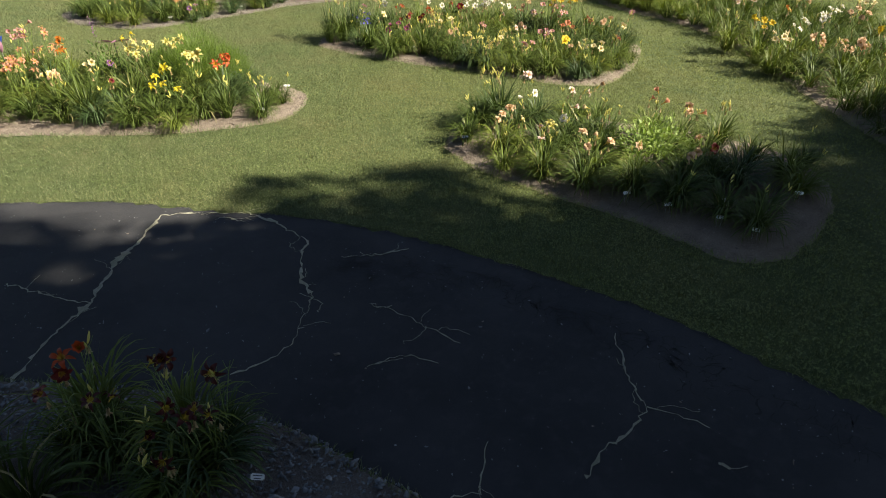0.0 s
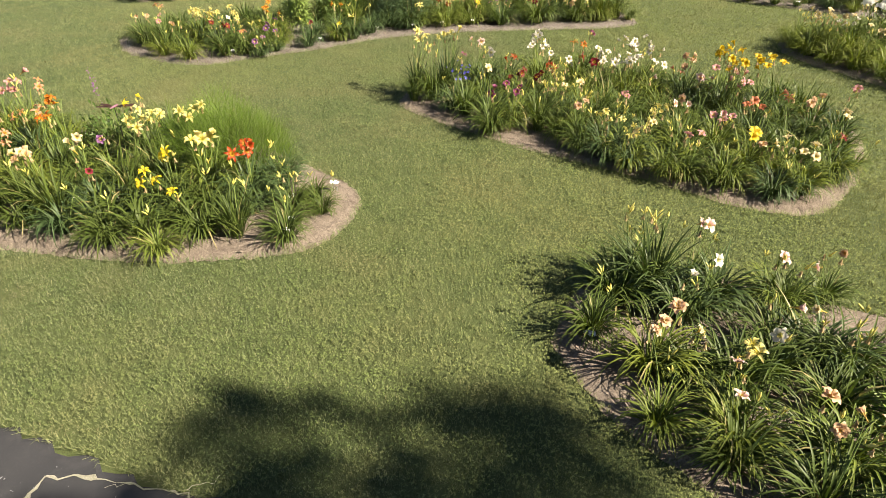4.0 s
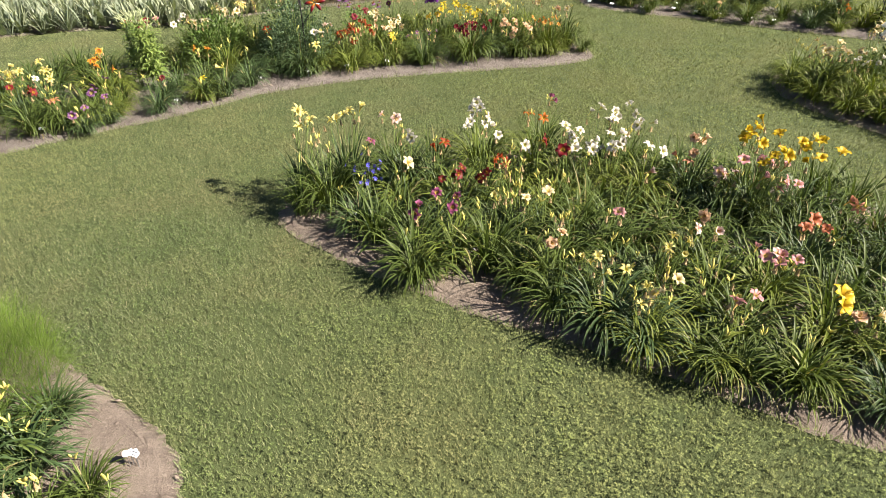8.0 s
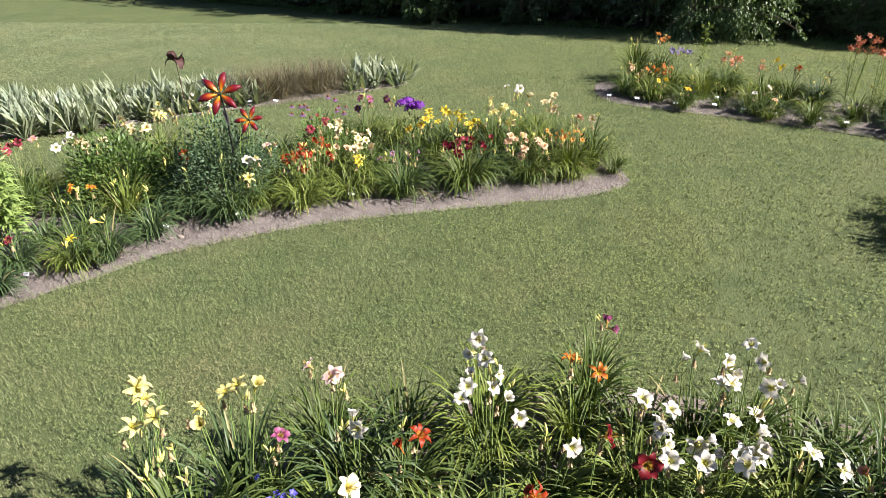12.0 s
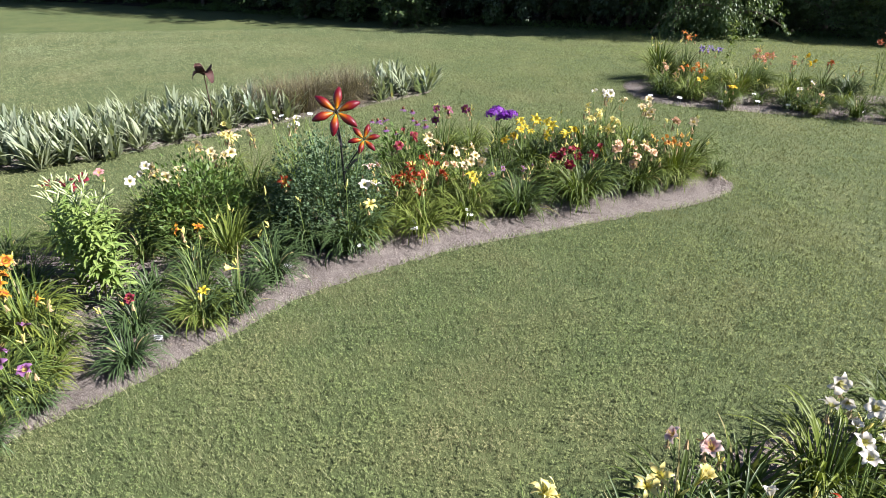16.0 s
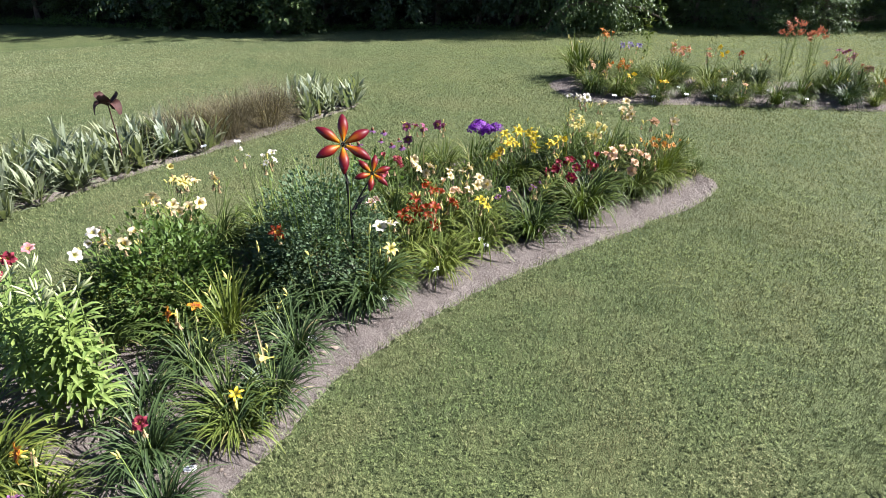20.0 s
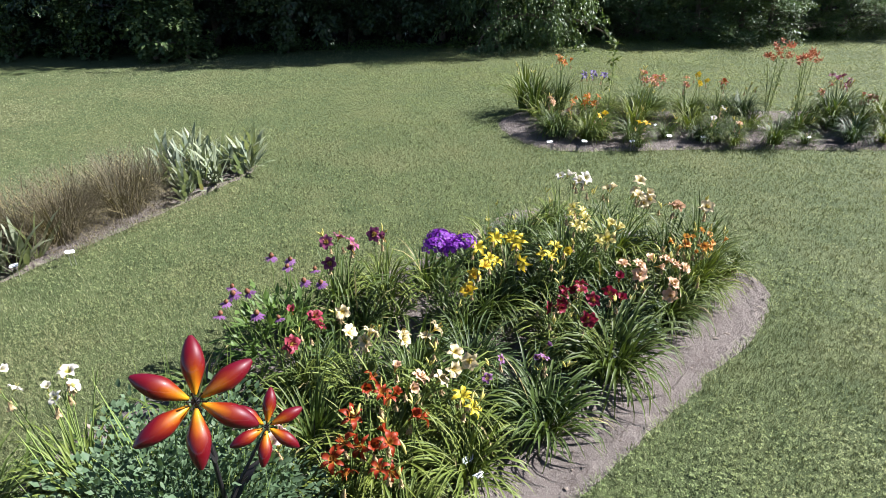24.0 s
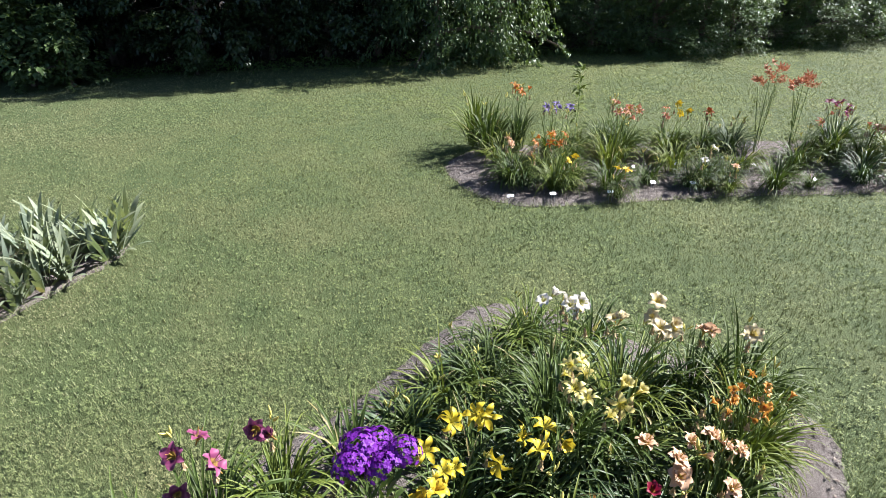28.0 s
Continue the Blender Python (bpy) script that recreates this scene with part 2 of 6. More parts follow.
PINKISH = mat_plain("dull_pink_paint", (0.12, 0.055, 0.085), (0.20, 0.10, 0.13), 30, 0.5)
GLASS = mat_glass_petal()
CONE = mat_plain("seed_cone", (0.055, 0.020, 0.010), (0.16, 0.055, 0.014), 120, 0.7, 0, 0.8)

# petal, throat, eye zone, edge; and words for the label
COLOURS = {
    "yellow": ((0.48, 0.37, 0.02), (0.37, 0.325, 0.034), None, None, "bright yellow"),
    "paleyellow": ((0.47, 0.41, 0.14), (0.414, 0.358, 0.045), None, (0.392, 0.37, 0.224), "pale lemon yellow"),
    "cream": ((0.48, 0.40, 0.23), (0.403, 0.308, 0.045), None, (0.403, 0.347, 0.252), "cream"),
    "white": ((0.50, 0.47, 0.40), (0.37, 0.358, 0.067), None, (0.437, 0.42, 0.381), "near-white"),
    "pinkwhite": ((0.47, 0.36, 0.31), (0.414, 0.291, 0.056), (0.392, 0.202, 0.19), (0.403, 0.325, 0.297), "pale pink"),
    "pink": ((0.40, 0.19, 0.19), (0.392, 0.302, 0.056), None, (0.347, 0.202, 0.196), "pink"),
    "peach": ((0.48, 0.31, 0.19), (0.414, 0.28, 0.045), None, (0.392, 0.263, 0.185), "peach"),
    "coral": ((0.42, 0.18, 0.11), (0.403, 0.252, 0.034), None, None, "coral"),
    "orange": ((0.33, 0.1, 0.008), (0.426, 0.258, 0.022), (0.336, 0.073, 0.011), None, "orange"),
    "orangered": ((0.3, 0.045, 0.01), (0.426, 0.235, 0.022), None, None, "orange-red"),
    "rust": ((0.19, 0.022, 0.003), (0.308, 0.123, 0.017), None, None, "rust-red"),
    "gold": ((0.42, 0.30, 0.012), (0.437, 0.269, 0.017), None, None, "golden yellow"),
    "goldsmall": ((0.40, 0.19, 0.03), (0.37, 0.112, 0.017), None, None, "small amber"),
    "goldeye": ((0.36, 0.165, 0.012), (0.392, 0.252, 0.022), (0.235, 0.034, 0.011), None, "gold with a red eye"),
    "tiger": ((0.36, 0.12, 0.06), (0.308, 0.112, 0.034), None, None, "soft orange-red"),
    "red": ((0.123, 0.006, 0.009), (0.37, 0.235, 0.028), None, None, "red"),
    "rose": ((0.21, 0.028, 0.045), (0.392, 0.269, 0.045), None, None, "rose-red"),
    "crimson": ((0.151, 0.006, 0.022), (0.28, 0.146, 0.028), None, None, "crimson"),
    "cone": ((0.151, 0.064, 0.168), (0.168, 0.073, 0.157), None, None, "purple"),
    "darkred": ((0.095, 0.007, 0.007), (0.37, 0.202, 0.022), None, None, "dark red"),
    "darkeye": ((0.042, 0.004, 0.004), (0.403, 0.291, 0.028), None, None, "maroon with a yellow throat"),
    "burg": ((0.20, 0.05, 0.11), (0.30, 0.21, 0.03), (0.12, 0.02, 0.06), (0.26, 0.13, 0.18), "burgundy"),
    "lavender": ((0.2, 0.095, 0.2), (0.37, 0.314, 0.056), (0.1, 0.016, 0.08), (0.3, 0.2, 0.28), "lavender with a purple eye"),
    "violet": ((0.14, 0.10, 0.27), (0.224, 0.19, 0.168), None, None, "violet"),
    "bud": ((0.414, 0.347, 0.123), (0.347, 0.308, 0.056), None, None, "pale yellow"),
}


def petal_mat(key):
    if key not in MATS:
        MATS[key] = mat_petal(key + "_petal", *COLOURS[key][:4])
    return MATS[key]


# ---- mesh tools ----
def quick_mesh(name, verts, faces, mat, along=None, smooth=False):
    """A mesh from arrays: verts (n, 3) and faces (m, 3 or 4)."""
    verts, faces = np.asarray(verts, np.float32), np.asarray(faces, np.int32)
    me = bpy.data.meshes.new(name)
    k = faces.shape[1]
    me.vertices.add(len(verts))
    me.vertices.foreach_set("co", verts.ravel())
    me.loops.add(faces.size)
    me.loops.foreach_set("vertex_index", faces.ravel())
    me.polygons.add(len(faces))
    me.polygons.foreach_set("loop_start", np.arange(0, faces.size, k, dtype=np.int32))
    if smooth:
        me.polygons.foreach_set("use_smooth", np.ones(len(faces), bool))
    me.update(calc_edges=True)
    if along is not None:
        me.attributes.new("along", "FLOAT", "POINT").data.foreach_set("value", np.asarray(along, np.float32))
    me.materials.append(mat)
    return me


def join(*pieces):
    """Joins (verts, faces, along) triples."""
    vs, fs, al, k = [], [], [], 0
    for v, f, a in pieces:
        vs.append(v)
        fs.append(np.asarray(f) + k)
        al.append(a)
        k += len(v)
    return np.concatenate(vs), np.concatenate(fs), np.concatenate(al)


def part(name, me, parent, m=None, label="", kind=""):
    ob = new(name, me)
    ob.parent = parent
    if m is not None:
        ob.matrix_basis = m
    return tagged(ob, label, kind=kind)


def thing(name, x, y, z=0.0, label="", category="", group="", turn=0.0, kind=""):
    ob = new(name)
    ob.empty_display_size = 0.1
    ob.matrix_basis = pose(x, y, z, 0, 0, turn)
    return tagged(ob, label, category, group, kind)


def strips(base, azim, lift, length, width, droop, seg=6, fold=0.25, twist=None):
    """Strap leaves as folded strips. All arguments are arrays, a leaf each; lift in radians from the ground, droop in radians over the leaf."""
    n = len(azim)
    s = np.linspace(0, 1, seg + 1)
    ang = lift[:, None] - droop[:, None] * s[None] ** 1.6
    step = (length / seg)[:, None]
    mid = 0.5 * (ang[:, 1:] + ang[:, :-1])
    r = np.concatenate([np.zeros((n, 1)), np.cumsum(np.cos(mid) * step, 1)], 1)
    z = np.concatenate([np.zeros((n, 1)), np.cumsum(np.sin(mid) * step, 1)], 1)
    out = np.stack([np.cos(azim), np.sin(azim)], 1)
    side = np.stack([-np.sin(azim), np.cos(azim)], 1)
    bend = np.zeros(n) if twist is None else twist
    w = width[:, None] * (0.55 + 0.45 * np.sin(np.pi * np.minimum(s * 1.6, 1) * 0.5)) * np.clip((1 - s) * 2.6, 0.04, 1) ** 0.7
    co = np.zeros((n, seg + 1, 3, 3))
    for j, v in enumerate((-0.5, 0.0, 0.5)):
        sway = bend[:, None] * s[None] ** 2
        co[:, :, j, :2] = base[:, None, :2] + out[:, None] * r[..., None] + side[:, None] * (w * v + sway)[..., None]
        co[:, :, j, 2] = base[:, None, 2] + z + (fold * w if v else 0)
    co[..., 2] = np.maximum(co[..., 2], 0.012)
    along = np.broadcast_to(s[None, :, None], (n, seg + 1, 3))
    i = np.arange(n)[:, None, None] * (seg + 1) * 3 + np.arange(seg)[None, :, None] * 3 + np.arange(2)[None, None]
    f = np.stack([i, i + 1, i + 4, i + 3], -1).reshape(-1, 4)
    return co.reshape(-1, 3), f, along.ravel()


def clump_arrays(n, tall, seed, upright=0.0, width=0.0150, spread=0.09, seg=7):
    """Arching leaves out of one crown: long ones that bow over and shorter ones that lie outward below them."""
    rng = np.random.default_rng(seed)
    a = rng.uniform(0, 2 * np.pi, n)
    r = spread * np.sqrt(rng.uniform(0, 1, n))
    b = np.stack([np.cos(a) * r, np.sin(a) * r, np.zeros(n)], 1)
    az = a + rng.normal(0, 0.5, n)
    low = rng.uniform(0, 1, n) < 0.36 * (1 - upright)
    lift = np.radians(np.clip(np.where(low, rng.normal(57, 9, n), rng.normal(79 + 5 * upright, 8, n)), 36, 92))
    length = tall * np.where(low, rng.uniform(0.42, 0.85, n), rng.uniform(0.6, 1.16, n))
    droop = np.radians(np.clip(np.where(low, rng.normal(92, 28, n), rng.normal(140 - 88 * upright, 40, n)), 8, 205))
    return strips(b, az, lift, length, width * rng.uniform(0.65, 1.2, n), droop, seg, 0.25, rng.normal(0, 0.05, n))


def clump_mesh(name, n, tall, mat, seed, upright=0.0, width=0.0150):
    v, f, al = clump_arrays(n, tall, seed, upright, width)
    return quick_mesh(name, v, f, mat, al, True)


def tube(points, radii, sides=5):
    """A tapered tube along points."""
    pts = [Vector(p) for p in points]
    vs, fs = [], []
    for i, p in enumerate(pts):
        d = (pts[min(i + 1, len(pts) - 1)] - pts[max(i - 1, 0)]).normalized()
        u = d.orthogonal().normalized()
        w = d.cross(u)
        for k in range(sides):
            t = 2 * math.pi * k / sides
            vs.append(p + (u * math.cos(t) + w * math.sin(t)) * radii[i])
    for i in range(len(pts) - 1):
        for k in range(sides):
            a, b = i * sides + k, i * sides + (k + 1) % sides
            fs.append((a, b, b + sides, a + sides))
    n = len(vs)
    vs.append(pts[-1])
    for k in range(sides):
        fs.append(((len(pts) - 1) * sides + k, (len(pts) - 1) * sides + (k + 1) % sides, n, n))
    fs = [f if f[2] != f[3] else (f[0], f[1], f[2], f[2]) for f in fs]
    return np.array([tuple(v) for v in vs]), np.array(fs), np.full(len(vs), 0.3)


def tidy(me):
    """Drops doubled corners left by tube ends."""
    me.validate()
    return me


def spindle(length, radius, sides=6, rings=6, bend=0.0):
    """A closed bud or seed shape along z."""
    s = np.linspace(0, 1, rings + 1)
    r = radius * np.sin(np.pi * (0.04 + 0.92 * s)) ** 0.8 * (1.0 - 0.15 * s)
    t = np.arange(sides) * 2 * np.pi / sides
    v = np.stack([r[:, None] * np.cos(t) + bend * s[:, None] ** 2, r[:, None] * np.sin(t), np.broadcast_to((s * length)[:, None], (rings + 1, sides))], -1).reshape(-1, 3)
    f = [(i * sides + k, i * sides + (k + 1) % sides, (i + 1) * sides + (k + 1) % sides, (i + 1) * sides + k) for i in range(rings) for k in range(sides)]
    return v, np.array(f), np.repeat(s, sides)


def place(piece, m):
    v, f, a = piece
    r = np.array(m)[:3]
    return v @ r[:, :3].T + r[:, 3], f, a


def petals(count, size, width, depth, recurve, ruffle, seed, start=0.0, seg=7, across=4, lift=0.0):
    """Tepals of a trumpet-shaped flower that opens along +z."""
    rng = np.random.default_rng(seed)
    out = []
    for k in range(count):
        a = start + 2 * math.pi * k / count + rng.normal(0, 0.06)
        s = np.linspace(0, 1, seg + 1)
        v = np.linspace(-1, 1, across + 1)
        sz = size * rng.uniform(0.92, 1.06)
        rad = 0.5 * sz * (0.06 + 0.94 * s ** 1.25)
        z = depth * (1 - (1 - s) ** 2.0) - recurve * np.clip(s - 0.5, 0, 1) ** 2 * 4 * sz * 0.25 + lift
        w = 0.5 * width * np.clip(np.sin(np.pi * np.clip(0.10 + 0.86 * s, 0, 1)) ** 0.75, 0.05, 1) * (0.35 + 0.65 * np.minimum(1, s * 1.8))
        ph = rng.uniform(0, 6.28)
        co = np.zeros((seg + 1, across + 1, 3))
        wave = ruffle * np.sin(9 * s[:, None] + ph + 2.0 * v[None]) * np.abs(v[None]) ** 1.5 * np.clip(s[:, None] * 1.6 - 0.4, 0, 1)
        rr = np.broadcast_to(rad[:, None], co.shape[:2])
        tt = w[:, None] * v[None]
        co[..., 0] = rr * math.cos(a) - tt * math.sin(a)
        co[..., 1] = rr * math.sin(a) + tt * math.cos(a)
        co[..., 2] = z[:, None] + wave + 0.18 * w[:, None] * np.abs(v[None]) ** 2 - 0.05 * w[:, None] * (1 - np.abs(v[None]))
        i = np.arange(seg)[:, None] * (across + 1) + np.arange(across)[None]
        f = np.stack([i, i + 1, i + across + 2, i + across + 1], -1).reshape(-1, 4)
        out.append((co.reshape(-1, 3), f, np.repeat(s, across + 1)))
    return join(*out)


FLOWERS = {}


def flower_mesh(key, form, seed):
    """One of a few forms of daylily flower in a colour; made once."""
    k = (key, form, seed)
    if k not in FLOWERS:
        rng = np.random.default_rng(seed + 17)
        if form == "round":
            p = join(petals(3, 0.104, 0.046, 0.034, 0.35, 0.005, seed), petals(3, 0.110, 0.033, 0.031, 0.5, 0.003, seed + 5, math.pi / 3, lift=-0.003))
        elif form == "star":
            p = join(petals(3, 0.122, 0.030, 0.034, 0.75, 0.004, seed), petals(3, 0.130, 0.022, 0.031, 0.9, 0.003, seed + 5, math.pi / 3, lift=-0.003))
        elif form == "full":
            p = join(petals(3, 0.105, 0.052, 0.030, 0.3, 0.008, seed), petals(3, 0.108, 0.038, 0.027, 0.5, 0.005, seed + 5, math.pi / 3, lift=-0.003), petals(5, 0.06, 0.032, 0.040, 0.1, 0.007, seed + 9, 0.4, 5, 3))
        else:
            p = join(petals(3, 0.060, 0.034, 0.060, -0.1, 0.004, seed), petals(3, 0.066, 0.026, 0.058, 0.1, 0.003, seed + 5, math.pi / 3))
        sta = []
        for i in range(6):
            a = rng.uniform(0, 6.28)
            d = Vector((math.cos(a) * 0.012, math.sin(a) * 0.012, 0.048 + rng.uniform(0, 0.01)))
            v, f, _ = tube([(0, 0, 0.006), d * 0.6, d], [0.0009, 0.0008, 0.0015], 3)
            sta.append((v, f, np.full(len(v), 0.1)))
        neck = tube([(0, 0, -0.022), (0, 0, -0.006), (0, 0, 0.006)], [0.003, 0.004, 0.0045], 5)
        v, f, a = join(p, *sta, (neck[0], neck[1], np.full(len(neck[0]), 0.15)))
        FLOWERS[k] = tidy(quick_mesh("flower", v, f, petal_mat(key), a, True))
    return FLOWERS[k]


def scape_mesh(seed):
    """A flower stalk one metre tall with a small fork, scaled to its height when placed."""
    rng = np.random.default_rng(seed)
    b = rng.normal(0, 0.03, 2)
    pts = [(b[0] * s * s, b[1] * s * s, s) for s in (0, 0.3, 0.6, 0.85, 1.0)]
    p = [tube(pts, [0.0042, 0.0038, 0.0032, 0.0026, 0.002], 5)]
    for i in range(2):
        a = rng.uniform(0, 6.28)
        s = rng.uniform(0.84, 0.94)
        q = Vector((b[0] * s * s, b[1] * s * s, s))
        p.append(tube([q, q + Vector((math.cos(a) * 0.02, math.sin(a) * 0.02, 0.05)), q + Vector((math.cos(a) * 0.035, math.sin(a) * 0.035, 0.11))], [0.0022, 0.0018, 0.0014], 4))
    v, f, a = join(*p)
    return tidy(quick_mesh("scape", v, f, STEM, a, True))


def bud_mesh(seed, mat, long=0.052):
    rng = np.random.default_rng(seed)
    v, f, a = spindle(long * rng.uniform(0.75, 1.2), 0.0068 * rng.uniform(0.85, 1.2), 6, 5, rng.normal(0, 0.007))
    return quick_mesh("bud", v, f, mat, a, True)


def buds(ob, tip, n):
    """A few buds about the top of a stalk."""
    for i in range(n):
        a, t = rnd.uniform(0, 6.28), radians(rnd.uniform(8, 45))
        d = Vector((math.cos(a) * math.sin(t), math.sin(a) * math.sin(t), math.cos(t)))
        part("bud", rnd.choice(BUDS), ob, Matrix.Translation(tip + Vector((d.x * 0.012, d.y * 0.012, rnd.uniform(-0.04, 0.0)))) @ d.to_track_quat("Z", "Y").to_matrix().to_4x4() @ Matrix.Scale(rnd.uniform(0.7, 1.15), 4))


def spent_mesh(seed):
    """A shrivelled bloom that hangs."""
    rng = np.random.default_rng(seed)
    p = petals(5, 0.036, 0.012, -0.045, 0.0, 0.006, seed, 0, 5, 2)
    q = spindle(0.05, 0.009, 6, 5, 0.01)
    v, f, a = join(p, place(q, pose(0, 0, -0.05)))
    v = v + rng.normal(0, 0.0015, v.shape)
    return quick_mesh("spent_bloom", v, f, SPENT, a, True)


CLUMPS = [[clump_mesh("leaves", 155, 0.55, LEAF[t], 10 * t + i, 0.0) for i in range(4)] for t in range(3)]
UPRIGHT = [[clump_mesh("leaves", 100, 0.56, LEAF[t], 50 + 10 * t + i, 0.75) for i in range(2)] for t in range(3)]
SCAPES = [scape_mesh(i) for i in range(5)]
BUDS = [bud_mesh(i, BUD) for i in range(5)]
SPENTS = [spent_mesh(i) for i in range(3)]
ROUND_OR_STAR = {"yellow": "star", "paleyellow": "star", "gold": "round", "orangered": "star", "rust": "star", "orange": "star", "white": "round", "red": "round", "burg": "round", "coral": "star", "violet": "star", "cream": "round", "peach": "full", "rose": "full", "darkeye": "star", "bud": "half"}
PLANTED = []
rnd = random.Random(7)


def foliage(ob, size, up, tone, rise=1.0):
    me = rnd.choice((UPRIGHT if up else CLUMPS)[tone])
    s = size * rnd.uniform(0.88, 1.1)
    return part("leaves", me, ob, Matrix.LocRotScale((0, 0, 0.03), Euler((0, 0, rnd.uniform(0, 6.28))), (s, s, s * rise * rnd.uniform(0.95, 1.1))))


def room(x, y):
    """Smaller plants near the rim of a bed."""
    xa, ya = np.array([x]), np.array([y])
    for loop in BEDS.values():
        if inside(loop, xa, ya)[0]:
            return min(1.0, 0.66 + 0.85 * float(edge_distance(loop, xa, ya)[0]))
    return 1.0


def lily(x, y, h, key, n, big=1.0, size=None, up=0, tone=None, group="daylilies in the beds"):
    """A daylily with n open flowers about (x, y, h)."""
    word = COLOURS[key][4]
    what = "daylily with pale yellow buds over arching green leaves" if key == "bud" else f"daylily with {word} flowers over arching green leaves"
    ob = thing("daylily", x, y, 0, what, "flower", group)
    near = any((x - a) ** 2 + (y - b) ** 2 < 0.05 for a, b in PLANTED)
    PLANTED.append((x, y))
    tone = rnd.choice((0, 0, 0, 1, 1, 2)) if tone is None else tone
    foliage(ob, (size or min(1.0, 0.60 + h * 0.5)) * (0.8 if near else 1) * room(x, y), up, tone, 1.0 + max(0.0, min(h, 0.7) - 0.4) * 1.1)
    small = 0.6 if key == "goldsmall" else 1.0
    wide = 0.05 + 0.022 * n
    for i in range(n + (1 if n < 6 else 2)):
        a, r = rnd.uniform(0, 6.28), wide * math.sqrt(rnd.random())
        tip = Vector((r * math.cos(a), r * math.sin(a), h + rnd.uniform(-0.07, 0.06) * min(1, n / 3)))
        foot = Vector((0.25 * tip.x + rnd.uniform(-0.03, 0.03), 0.25 * tip.y + rnd.uniform(-0.03, 0.03), 0.03))
        d = tip - foot
        m = Matrix.Translation(foot) @ d.to_track_quat("Z", "Y").to_matrix().to_4x4()
        part("scape", rnd.choice(SCAPES), ob, m @ Matrix.Diagonal((1, 1, d.length, 1)))
        if i < n and key != "bud":
            form = ROUND_OR_STAR.get(key, "round")
            if rnd.random() < 0.24:
                form = "half"
            az, tilt = rnd.gauss(-1.1, 1.2), radians(rnd.uniform(12, 78))
            way = Vector((math.cos(az) * math.sin(tilt), math.sin(az) * math.sin(tilt), math.cos(tilt)))
            s = big * small * rnd.uniform(0.82, 1.10)
            part("flower", flower_mesh(key, form, rnd.randrange(3)), ob, Matrix.Translation(tip + way * 0.02) @ way.to_track_quat("Z", "Y").to_matrix().to_4x4() @ Matrix.Rotation(rnd.uniform(0, 6), 4, "Z") @ Matrix.Scale(s, 4))
        else:
            buds(ob, tip, 4 if key == "bud" else 3)
        if rnd.random() < 0.7:
            part("spent_bloom", rnd.choice(SPENTS), ob, Matrix.Translation(tip + Vector((rnd.uniform(-0.03, 0.03), rnd.uniform(-0.03, 0.03), -0.03))) @ Matrix.Rotation(rnd.uniform(0, 6), 4, "Z"))
    return ob


def clump(x, y, size=0.85, up=0, tone=None, stalks=None):
    """A daylily out of bloom, with a few budded stalks at most."""
    ob = thing("daylily", x, y, 0, "daylily clump out of bloom, arching green strap leaves", "flower", "daylilies in the beds")
    PLANTED.append((x, y))
    foliage(ob, size * room(x, y), up, rnd.choice((0, 0, 1, 2)) if tone is None else tone)
    for i in range(rnd.choice((1, 1, 2)) if stalks is None else stalks):
        tip = Vector((rnd.uniform(-0.12, 0.12), rnd.uniform(-0.12, 0.12), 0.5 * size + rnd.uniform(-0.06, 0.12)))
        foot = Vector((tip.x * 0.3, tip.y * 0.3, 0.03))
        d = tip - foot
        part("scape", rnd.choice(SCAPES), ob, Matrix.Translation(foot) @ d.to_track_quat("Z", "Y").to_matrix().to_4x4() @ Matrix.Diagonal((1, 1, d.length, 1)))
        buds(ob, tip, 3)
    return ob


def tag_meshes():
    bm = bmesh.new()
    bmesh.ops.create_cube(bm, size=1.0, matrix=Matrix.Diagonal((0.072, 0.031, 0.002, 1)))
    bmesh.ops.bevel(bm, geom=[e for e in bm.edges if abs((e.verts[0].co - e.verts[1].co).z) > 0.001], offset=0.005, segments=2, affect="EDGES")
    plate = bpy.data.meshes.new("plate")
    bm.to_mesh(plate)
    bm.free()
    plate.materials.append(WHITE)
    v, f, a = join(tube([(-0.018, 0, -0.01), (-0.018, 0.004, 0.07), (-0.016, 0.01, 0.12)], [0.0018] * 3, 4), tube([(0.018, 0, -0.01), (0.018, 0.004, 0.07), (0.016, 0.01, 0.12)], [0.0018] * 3, 4))
    stake = tidy(quick_mesh("stake", v, f, WIRE, a))
    bars = []
    for i, w in enumerate((0.048, 0.036)):
        o = np.array([(-w / 2, 0.006 - 0.014 * i - 0.002, 0.0016), (w / 2, 0.006 - 0.014 * i - 0.002, 0.0016), (w / 2, 0.006 - 0.014 * i + 0.003, 0.0016), (-w / 2, 0.006 - 0.014 * i + 0.003, 0.0016)])
        bars.append((o, np.array([(0, 1, 2, 3)]), np.zeros(4)))
    v, f, a = join(*bars)
    return plate, stake, quick_mesh("print", v, f, INK)


PLATE, STAKE, PRINT = tag_meshes()


def plant_tag(x, y):
    ob = thing("plant_tag", x, y, 0.0, "small white plastic plant tag on a wire stake in the bed", "plant tag", "plant tags", rnd.uniform(-35, 25))
    part("stake", STAKE, ob)
    plate = part("plate", PLATE, ob, pose(0, 0.012, 0.125, 38 + rnd.uniform(-8, 12), rnd.uniform(-10, 10), 0))
    part("print", PRINT, plate)
    return ob


